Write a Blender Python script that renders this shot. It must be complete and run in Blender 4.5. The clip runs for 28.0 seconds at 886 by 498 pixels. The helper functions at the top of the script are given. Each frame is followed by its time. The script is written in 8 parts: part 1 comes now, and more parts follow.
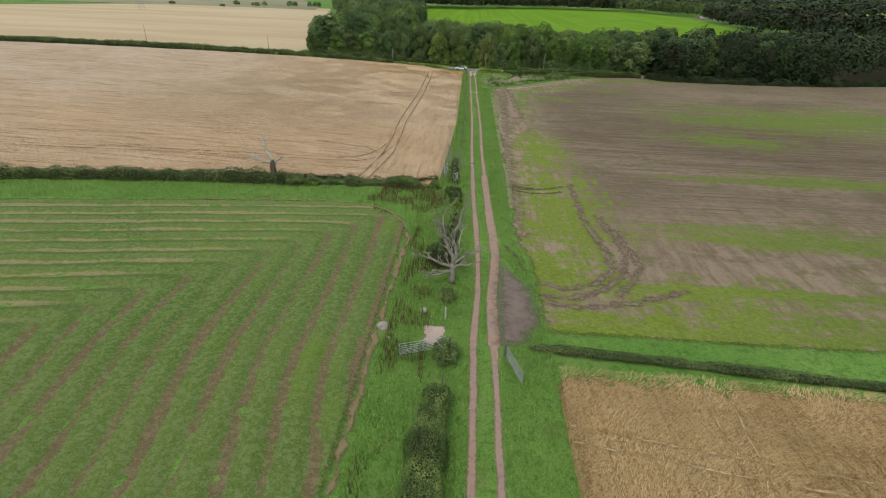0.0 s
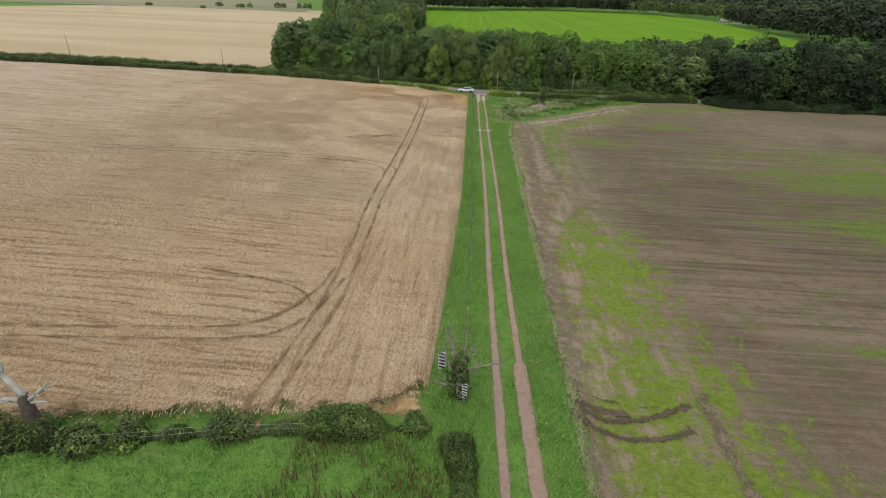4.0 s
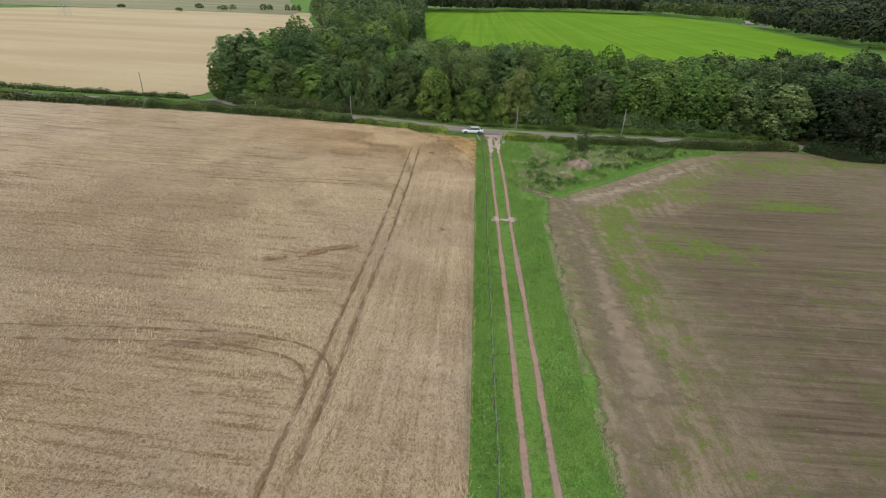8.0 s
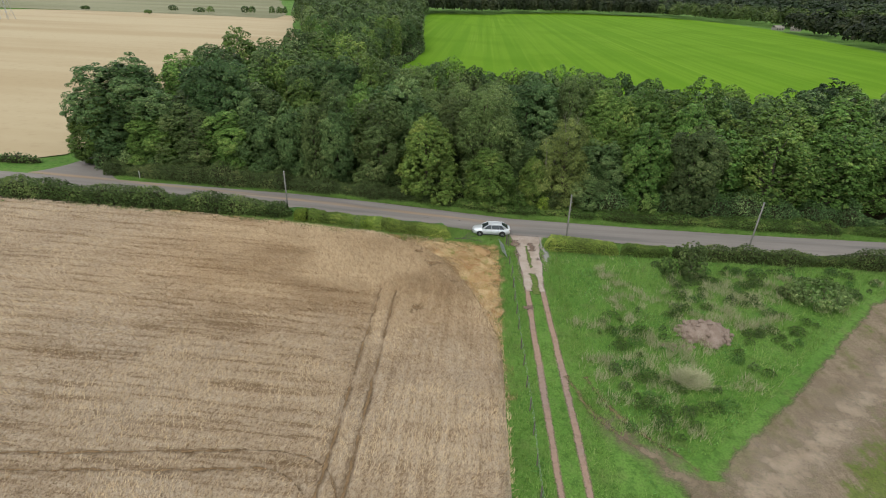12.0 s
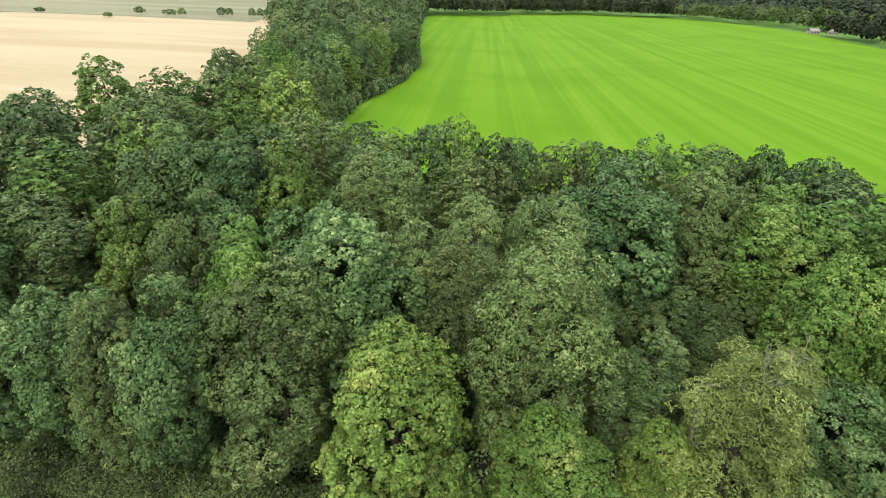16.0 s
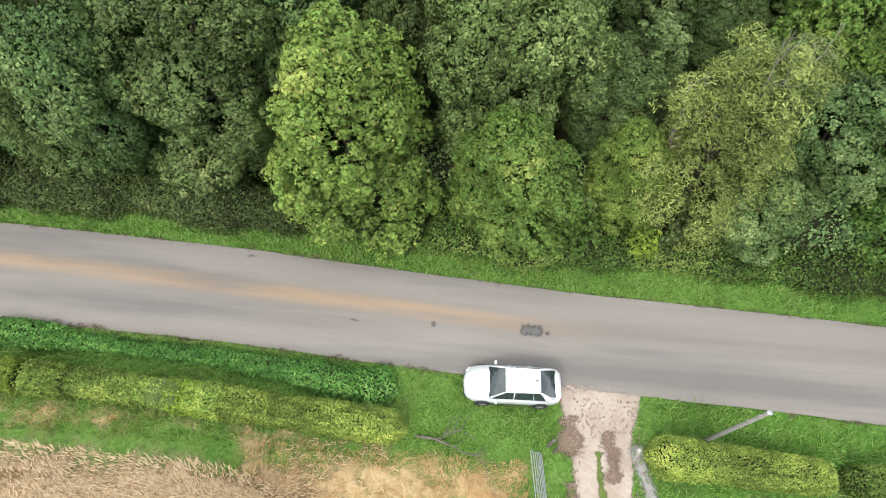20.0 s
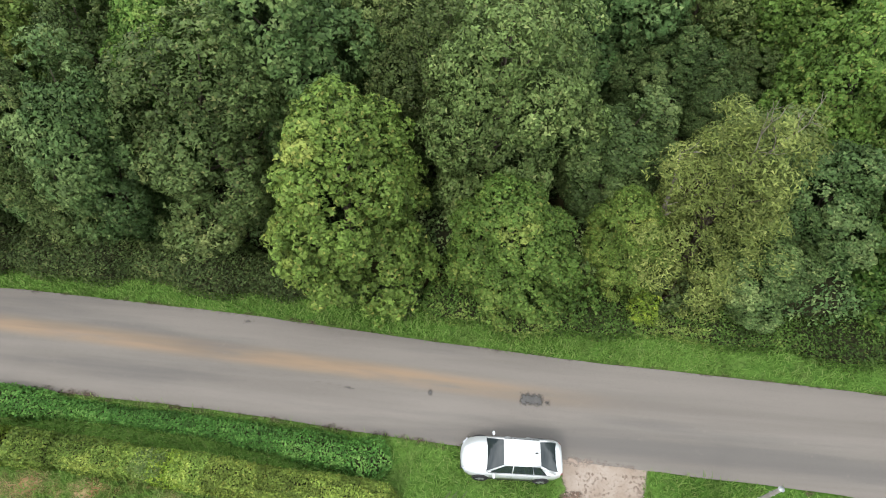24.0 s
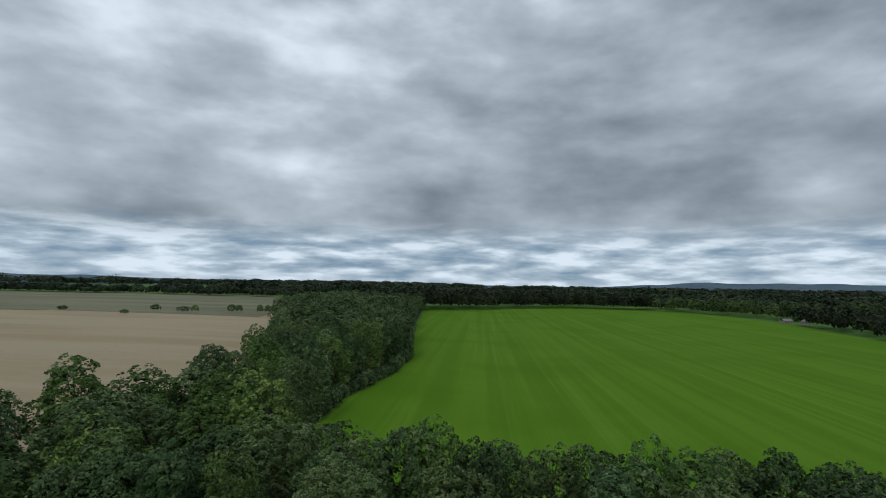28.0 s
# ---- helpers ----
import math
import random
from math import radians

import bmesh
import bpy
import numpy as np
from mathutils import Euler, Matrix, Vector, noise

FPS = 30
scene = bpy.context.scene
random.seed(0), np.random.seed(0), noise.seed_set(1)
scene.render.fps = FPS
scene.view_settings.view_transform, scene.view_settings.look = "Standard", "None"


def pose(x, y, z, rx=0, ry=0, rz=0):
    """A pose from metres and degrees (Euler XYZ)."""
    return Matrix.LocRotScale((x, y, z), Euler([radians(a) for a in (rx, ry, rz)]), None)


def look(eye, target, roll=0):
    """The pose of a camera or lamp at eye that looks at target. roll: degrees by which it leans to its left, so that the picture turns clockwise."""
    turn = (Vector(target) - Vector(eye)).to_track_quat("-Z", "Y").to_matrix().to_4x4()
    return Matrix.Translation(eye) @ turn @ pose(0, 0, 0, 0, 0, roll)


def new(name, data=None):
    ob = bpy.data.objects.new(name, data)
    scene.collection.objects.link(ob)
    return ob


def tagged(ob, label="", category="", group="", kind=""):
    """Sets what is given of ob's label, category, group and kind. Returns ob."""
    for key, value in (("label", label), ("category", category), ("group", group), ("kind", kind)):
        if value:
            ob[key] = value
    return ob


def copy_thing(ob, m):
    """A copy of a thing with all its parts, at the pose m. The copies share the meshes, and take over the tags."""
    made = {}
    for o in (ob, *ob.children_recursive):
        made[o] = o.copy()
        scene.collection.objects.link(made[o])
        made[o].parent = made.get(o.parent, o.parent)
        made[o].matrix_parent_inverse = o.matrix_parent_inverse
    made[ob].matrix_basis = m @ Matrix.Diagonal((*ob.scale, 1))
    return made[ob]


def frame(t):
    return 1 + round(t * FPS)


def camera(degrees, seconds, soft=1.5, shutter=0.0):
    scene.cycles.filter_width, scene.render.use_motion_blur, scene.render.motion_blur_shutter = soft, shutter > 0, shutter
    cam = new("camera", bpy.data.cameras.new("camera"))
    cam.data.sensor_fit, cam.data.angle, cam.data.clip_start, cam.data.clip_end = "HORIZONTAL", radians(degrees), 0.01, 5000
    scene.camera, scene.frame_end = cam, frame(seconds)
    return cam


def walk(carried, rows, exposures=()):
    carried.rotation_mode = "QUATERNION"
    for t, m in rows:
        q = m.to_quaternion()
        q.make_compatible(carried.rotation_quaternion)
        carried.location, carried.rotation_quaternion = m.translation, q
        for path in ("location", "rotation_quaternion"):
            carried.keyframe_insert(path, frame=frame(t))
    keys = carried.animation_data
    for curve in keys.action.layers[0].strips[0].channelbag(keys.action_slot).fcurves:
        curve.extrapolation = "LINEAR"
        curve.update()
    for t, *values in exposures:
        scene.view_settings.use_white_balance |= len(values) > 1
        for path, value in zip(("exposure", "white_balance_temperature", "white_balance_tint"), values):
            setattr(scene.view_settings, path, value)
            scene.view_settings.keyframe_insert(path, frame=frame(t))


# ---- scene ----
cam = camera(78.9, 28.0, 1.0)
PATH = [
    (0, (1.667, -8.631, 28.253), (1.584, -6.834, 27.378), 1.29),
    (0.5, (1.286, -3.236, 28.139), (1.209, -1.439, 27.265), 1.49),
    (1, (1.004, 2.422, 28.109), (0.926, 4.22, 27.235), 1.59),
    (1.5, (0.76, 8.324, 28.215), (0.679, 10.12, 27.34), 1.49),
    (2, (0.588, 14.525, 28.17), (0.505, 16.322, 27.294), 1.39),
    (2.5, (0.409, 20.84, 28.124), (0.325, 22.636, 27.248), 1.39),
    (3, (0.17, 27.224, 28.128), (0.082, 29.02, 27.251), 1.29),
    (3.5, (-0.176, 33.797, 27.935), (-0.263, 35.594, 27.061), 1.39),
    (4, (-0.355, 40.408, 27.861), (-0.445, 42.205, 26.988), 1.29),
    (4.5, (-0.489, 46.871, 28.072), (-0.585, 48.666, 27.196), 1.26),
    (6.5, (-1.138, 70.864, 28.114), (-1.238, 72.66, 27.24), 1.2),
    (7, (-1.639, 77.029, 28.1), (-1.734, 78.826, 27.227), 1.36),
    (7.5, (-1.853, 83.564, 28.062), (-1.953, 85.36, 27.189), 1.22),
    (8, (-2.234, 89.987, 28.087), (-2.334, 91.784, 27.213), 1.29),
    (8.5, (-2.621, 96.392, 28.157), (-2.72, 98.189, 27.284), 1.45),
    (9, (-2.928, 102.691, 28.224), (-3.027, 104.488, 27.351), 1.42),
    (9.5, (-3.169, 108.816, 28.227), (-3.271, 110.613, 27.354), 1.37),
    (10, (-3.476, 115.214, 28.225), (-3.58, 117.01, 27.351), 1.39),
    (10.5, (-3.755, 121.788, 28.205), (-3.861, 123.584, 27.33), 1.29),
    (11, (-4.225, 128.474, 28.136), (-4.332, 130.271, 27.263), 1.39),
    (11.5, (-4.76, 135.102, 28.031), (-4.866, 136.898, 27.159), 1.4),
    (13.5, (-6.176, 161.57, 28.157), (-6.291, 163.364, 27.281), 1.3),
    (14, (-6.783, 168.314, 28.107), (-6.896, 170.11, 27.234), 1.3),
    (14.5, (-7.299, 175.09, 28.167), (-7.412, 176.885, 27.292), 1.4),
    (15, (-7.774, 181.861, 28.3), (-7.886, 183.656, 27.425), 1.5),
    (15.5, (-8.122, 187.858, 28.459), (-8.236, 189.653, 27.583), 1.5),
    (16, (-8.166, 192.43, 28.5), (-8.28, 194.224, 27.623), 1.4),
    (16.5, (-7.956, 195.472, 28.506), (-8.07, 197.265, 27.629), 1.4),
    (17, (-7.562, 197.164, 28.41), (-7.678, 198.956, 27.529), 1.3),
    (17.5, (-7.115, 197.615, 28.161), (-7.225, 199.347, 27.167), 1.3),
    (18, (-6.791, 197.506, 27.92), (-6.897, 199.184, 26.837), 1.2),
    (18.5, (-6.618, 197.278, 27.728), (-6.706, 198.818, 26.455), 1.3),
    (19, (-6.522, 197.051, 27.593), (-6.591, 198.425, 26.141), 1.4),
    (19.5, (-6.084, 196.708, 27.337), (-6.157, 197.904, 25.736), 0.9),
    (20, (-6.05, 196.435, 27.109), (-6.099, 197.431, 25.376), 1.4),
    (20.5, (-5.837, 196.405, 26.967), (-5.875, 197.171, 25.12), 1.4),
    (21.6, (-5.45, 195.25, 26.87), (-5.462, 195.44, 24.88), 2.3),
    (22.5, (-5.584, 196.206, 26.963), (-5.618, 196.72, 25.031), 0.8),
    (23, (-5.55, 196.273, 26.99), (-5.603, 197.031, 25.14), 0.6),
    (23.5, (-5.511, 196.329, 26.988), (-5.588, 197.315, 25.25), 0.0),
    (24, (-5.466, 196.405, 27.047), (-5.562, 197.607, 25.451), -0.0),
    (24.5, (-5.569, 196.68, 27.322), (-5.673, 198.066, 25.884), 0.1),
    (25, (-5.641, 196.847, 27.532), (-5.754, 198.399, 26.275), 0.1),
    (25.5, (-5.678, 197.122, 28.076), (-5.799, 198.805, 27.003), -0.1),
    (26, (-5.672, 197.315, 28.421), (-5.806, 199.113, 27.556), -0.0),
    (26.5, (-5.652, 197.131, 28.56), (-5.793, 199.027, 27.939), 0.1),
    (27, (-5.719, 196.943, 28.973), (-5.864, 198.902, 28.595), 0.9),
    (28, (-6.146, 195.839, 29.244), (-6.288, 197.83, 29.376), 0.9),
]
walk(cam, [(t, look(eye, target, roll)) for t, eye, target, roll in PATH],
     [(0, 0.07, 6650, 11), (4, 0.07, 6650, 11), (8, 0.08, 6600, 10), (11, 0.13, 6600, 10), (14, 0.43, 6600, 10), (15.5, 0.86, 6600, 10), (17, 1.06, 6600, 10), (18, 1.2, 6600, 10), (19, 1.48, 6600, 10), (20, 1.1, 6600, 10), (21.2, 0.6, 6600, 10), (22.5, 0.36, 6600, 10),
      (23.2, 0.36, 6600, 10), (24, 0.75, 6600, 10), (25, 1.25, 6600, 10), (26, 1.33, 6500, 10), (26.5, 0.47, 6300, 10), (27, -0.4, 6000, 9), (28, -1.15, 5850, 8)])

# ---- world, sun, exposure ----
world = bpy.data.worlds.new("overcast_sky")
scene.world = world
world.use_nodes = True
wn, wl = world.node_tree.nodes, world.node_tree.links
wn.clear()


sky = wn.new("ShaderNodeTexSky")
sky.sky_type, sky.sun_disc = "NISHITA", False
sky.sun_elevation, sky.sun_rotation = radians(48), radians(200)
sky_scale = wn.new("ShaderNodeVectorMath")
sky_scale.operation = "SCALE"
sky_scale.inputs["Scale"].default_value = 0.11
wl.new(sky.outputs[0], sky_scale.inputs[0])
wco = wn.new("ShaderNodeTexCoord")
wsep = wn.new("ShaderNodeSeparateXYZ")
wl.new(wco.outputs["Generated"], wsep.inputs[0])


def wmath(op, a, b=None):
    n = wn.new("ShaderNodeMath")
    n.operation = op
    for i, v in enumerate((a, b)):
        if v is None:
            continue
        if isinstance(v, (int, float)):
            n.inputs[i].default_value = v
        else:
            wl.new(v, n.inputs[i])
    return n.outputs[0]


# The cloud deck: soft heaps seen from below, closing up towards the horizon, with thin bright bands low down.
wup = wmath("MAXIMUM", wsep.outputs[2], 0.0)


def wlayer(around, up, detail, rough, dist, off):
    c = wn.new("ShaderNodeCombineXYZ")
    wl.new(wmath("MULTIPLY", wsep.outputs[0], around), c.inputs[0])
    wl.new(wmath("MULTIPLY", wsep.outputs[1], around), c.inputs[1])
    wl.new(wmath("ADD", wmath("MULTIPLY", wup, up), off), c.inputs[2])
    n = wn.new("ShaderNodeTexNoise")
    n.inputs["Scale"].default_value = 1.0
    n.inputs["Detail"].default_value = detail
    n.inputs["Roughness"].default_value = rough
    n.inputs["Distortion"].default_value = dist
    wl.new(c.outputs[0], n.inputs[0])
    return n.outputs[0]


def wmass(around, up, size):
    """One at the middle of a great cloud in a direction, nought at its rim."""
    a, b = radians(around), radians(up)
    v = wn.new("ShaderNodeVectorMath")
    v.operation = "DOT_PRODUCT"
    wl.new(wco.outputs["Generated"], v.inputs[0])
    v.inputs[1].default_value = (math.sin(a) * math.cos(b), math.cos(a) * math.cos(b), math.sin(b))
    m = wn.new("ShaderNodeMapRange")
    m.interpolation_type = "SMOOTHSTEP"
    wl.new(v.outputs["Value"], m.inputs[0])
    m.inputs[1].default_value, m.inputs[2].default_value = math.cos(radians(size)), 1.0
    return m.outputs[0]


def wramp(fac, stops):
    r = wn.new("ShaderNodeValToRGB")
    e = r.color_ramp.elements
    while len(e) < len(stops):
        e.new(0.5)
    for k, (p, c) in zip(e, stops):
        k.position, k.color = p, (*c, 1)
    wl.new(fac, r.inputs[0])
    return r.outputs[0]


def wblend(fac, a, b):
    m = wn.new("ShaderNodeMix")
    m.data_type = "RGBA"
    if isinstance(fac, float):
        m.inputs[0].default_value = fac
    else:
        wl.new(fac, m.inputs[0])
    wl.new(a, m.inputs[6])
    wl.new(b, m.inputs[7])
    return m.outputs[2]


deck = wmath("ADD", wmath("MULTIPLY", wlayer(2.3, 4.6, 5, 0.46, 0.0, 3.3), 0.6), wmath("MULTIPLY", wlayer(6.5, 15.0, 6, 0.5, 0.0, 8.6), 0.4))
deck = wmath("SUBTRACT", deck, wmath("ADD", wmath("MULTIPLY", wmass(24, 11, 24), 0.06), wmath("MULTIPLY", wmass(-34, 7, 15), 0.05)))
deck = wmath("ADD", deck, wmath("ADD", wmath("MULTIPLY", wmath("ADD", wmass(-24, 24, 26), wmass(10, 27, 20)), 0.05), wmath("MULTIPLY", wup, 0.075)))
overhead = wramp(deck, [(0.32, (0.37, 0.42, 0.46)), (0.44, (0.68, 0.74, 0.785)), (0.56, (1.06, 1.13, 1.17)), (0.70, (1.75, 1.83, 1.86))])
bands = wramp(wlayer(9.0, 46.0, 6, 0.52, 0.0, 5.2), [(0.36, (0.50, 0.68, 0.84)), (0.5, (0.95, 1.10, 1.2)), (0.63, (1.75, 1.85, 1.9))])
low = wn.new("ShaderNodeMapRange")
low.interpolation_type = "SMOOTHSTEP"
wl.new(wsep.outputs[2], low.inputs[0])
low.inputs[1].default_value, low.inputs[2].default_value = 0.125, 0.06
clouds = wblend(low.outputs[0], overhead, bands)
wbg = wn.new("ShaderNodeBackground")
wbg.inputs[1].default_value = 1.0
wl.new(wblend(0.94, sky_scale.outputs[0], clouds), wbg.inputs[0])
wout = wn.new("ShaderNodeOutputWorld")
wl.new(wbg.outputs[0], wout.inputs[0])

sun_data = bpy.data.lights.new("sun", "SUN")
sun_data.energy, sun_data.angle, sun_data.color = 1.15, radians(14), (1.0, 0.96, 0.9)
sun = new("sun", sun_data)
sun.matrix_world = look((0, 0, 100), (35, 80, 0))

# ---- numbers of the land ----
RNG = np.random.default_rng(7)


def zg(x, y):
    """Height of the ground: it climbs gently to the west, falls a little to the east and slopes down northwards to the road."""
    x, y = np.asarray(x, float), np.asarray(y, float)
    side = np.where(x < 0, 9 * (1 - np.exp(np.minimum(x, 0) / 130)), -2 * (1 - np.exp(-np.maximum(x, 0) / 150)))
    slope = np.interp(y, [-120, -60, 0, 46, 95, 145, 170, 200], [4.208, 3.182, 2.156, 1.37, 0.617, 0.147, 0.045, 0.0])
    return side + slope - 40 * np.tanh(x / 40) * np.interp(y, [95, 165], [0.0105, 0.0])


def lattice(x, y, size, seed=0):
    """Smooth value noise, 0 to 1, with bumps of about the given size."""
    x, y = np.asarray(x, float) / size, np.asarray(y, float) / size
    i, j = np.floor(x).astype(np.int64), np.floor(y).astype(np.int64)
    u, v = x - i, y - j
    u, v = u * u * (3 - 2 * u), v * v * (3 - 2 * v)

    def h(a, b):
        n = (a * 374761393 + b * 668265263 + seed * 1442695041) & 0x7FFFFFFF
        n = ((n ^ (n >> 13)) * 1274126177) & 0x7FFFFFFF
        return ((n ^ (n >> 16)) & 0xFFFF) / 65535.0

    return (h(i, j) * (1 - u) + h(i + 1, j) * u) * (1 - v) + (h(i, j + 1) * (1 - u) + h(i + 1, j + 1) * u) * v


ROAD_X = [-420, -160, -75, -47, -30, -17, -6, 6, 17, 30, 60, 120, 220, 400]
ROAD_Y = [190, 203.5, 206.6, 207.3, 208, 207.8, 207.3, 206.9, 206.4, 206.2, 206.4, 211, 226, 262]
ROAD_HALF = 2.7
RUT_Y = [-60, 12, 29, 36, 46, 58, 70, 91, 113, 136, 157, 173, 186, 193, 204]
RUT_L = [2.4, 2.6, 2.7, 3.0, 3.1, 2.7, 2.4, 2.1, 2.0, 1.65, 1.3, 0.98, 0.8, 0.8, 0.7]
RUT_R = [4.3, 4.4, 4.4, 4.4, 5.1, 4.7, 4.35, 3.95, 3.85, 3.45, 2.95, 2.85, 2.55, 2.3, 2.3]


def road_y(x):
    return np.interp(x, ROAD_X, ROAD_Y)


def rut_l(y):
    return np.interp(y, RUT_Y, RUT_L)


def rut_r(y):
    return np.interp(y, RUT_Y, RUT_R)


def verge_w(y):
    """West edge of the green verge, where the wheat begins."""
    return np.interp(y, [60, 70, 85, 102, 115, 138, 157, 180, 205], [-2.7, -2.6, -2.0, -1.6, -1.3, -1.4, -1.55, -1.8, -2.1])


def verge_e(y):
    """East edge of the verge, where the bare field begins."""
    return np.interp(y, [28, 44, 51, 60, 77, 103, 126, 143, 158, 165], [9.2, 8.6, 7.5, 7.6, 7.7, 7.5, 7.4, 7.4, 7.5, 8.5])


def mown_top(x):
    return 61.9 + 0.245 * np.asarray(x, float)


# ---- meshes ----
def mesh_from(name, verts, faces, smooth=False, rim=None, tuft=None):
    verts, faces = np.asarray(verts, np.float32), np.asarray(faces, np.int32)
    me = bpy.data.meshes.new(name)
    k = faces.shape[1]
    me.vertices.add(len(verts))
    me.vertices.foreach_set("co", verts.ravel())
    me.loops.add(faces.size)
    me.loops.foreach_set("vertex_index", faces.ravel())
    me.polygons.add(len(faces))
    me.polygons.foreach_set("loop_start", np.arange(0, faces.size, k, dtype=np.int32))
    if smooth:
        me.polygons.foreach_set("use_smooth", np.ones(len(faces), bool))
    me.update(calc_edges=True)
    me.validate()
    if tuft is not None:
        me.attributes.new("tuft", "FLOAT", "POINT").data.foreach_set("value", np.repeat(np.asarray(tuft, np.float32), 3))
    if rim is not None:
        me.attributes.new("rim", "FLOAT", "POINT").data.foreach_set("value", np.asarray(rim, np.float32).ravel())
    return me


def grid_faces(n, m):
    a = (np.arange(n - 1)[:, None] * m + np.arange(m - 1)[None]).ravel()
    return np.stack([a, a + m, a + m + 1, a + 1], 1)


def put(name, me, material, parent=None, label="", category="", group="", kind=""):
    ob = new(name, me)
    if material is not None:
        me.materials.append(material)
    ob.parent = parent
    return tagged(ob, label, category, group, kind)


def part(name, bm, material, parent, label="", smooth=False):
    me = bpy.data.meshes.new(name)
    bm.to_mesh(me)
    bm.free()
    if smooth:
        for p in me.polygons:
            p.use_smooth = True
    return put(name, me, material, parent, label)


def thing(name, label, category, group="", at=(0, 0, 0), rz=0.0, kind=""):
    ob = new(name)
    ob.empty_display_size = 0.3
    ob.matrix_basis = pose(at[0], at[1], at[2], 0, 0, rz)
    return tagged(ob, label, category, group, kind)


def ground_at(x, y, dz=0.0):
    return (x, y, float(zg(x, y)) + dz)


def box(bm, c, s, rz=0.0, bevel=0.0, rx=0.0, ry=0.0):
    r = bmesh.ops.create_cube(bm, size=1.0)
    m = Matrix.Translation(c) @ Euler((rx, ry, rz)).to_matrix().to_4x4() @ Matrix.Diagonal((*s, 1))
    bmesh.ops.transform(bm, matrix=m, verts=r["verts"])
    if bevel:
        es = list({e for v in r["verts"] for e in v.link_edges})
        bmesh.ops.bevel(bm, geom=es, offset=bevel, segments=2, affect="EDGES")


def tube(bm, pts, radii, sides=6):
    """A round bar along points, with a radius at each."""
    rings = []
    for i, p in enumerate(pts):
        p = Vector(p)
        d = (Vector(pts[min(i + 1, len(pts) - 1)]) - Vector(pts[max(i - 1, 0)])).normalized()
        s = d.cross(Vector((0.31, 0.2, 0.93)))
        s = s.normalized() if s.length > 1e-3 else d.orthogonal().normalized()
        u = d.cross(s)
        rings.append([bm.verts.new(p + (s * math.cos(a) + u * math.sin(a)) * radii[i]) for a in [2 * math.pi * k / sides for k in range(sides)]])
    for a, b in zip(rings, rings[1:]):
        for k in range(sides):
            bm.faces.new((a[k], a[(k + 1) % sides], b[(k + 1) % sides], b[k]))
    bm.faces.new(rings[0][::-1])
    bm.faces.new(rings[-1])


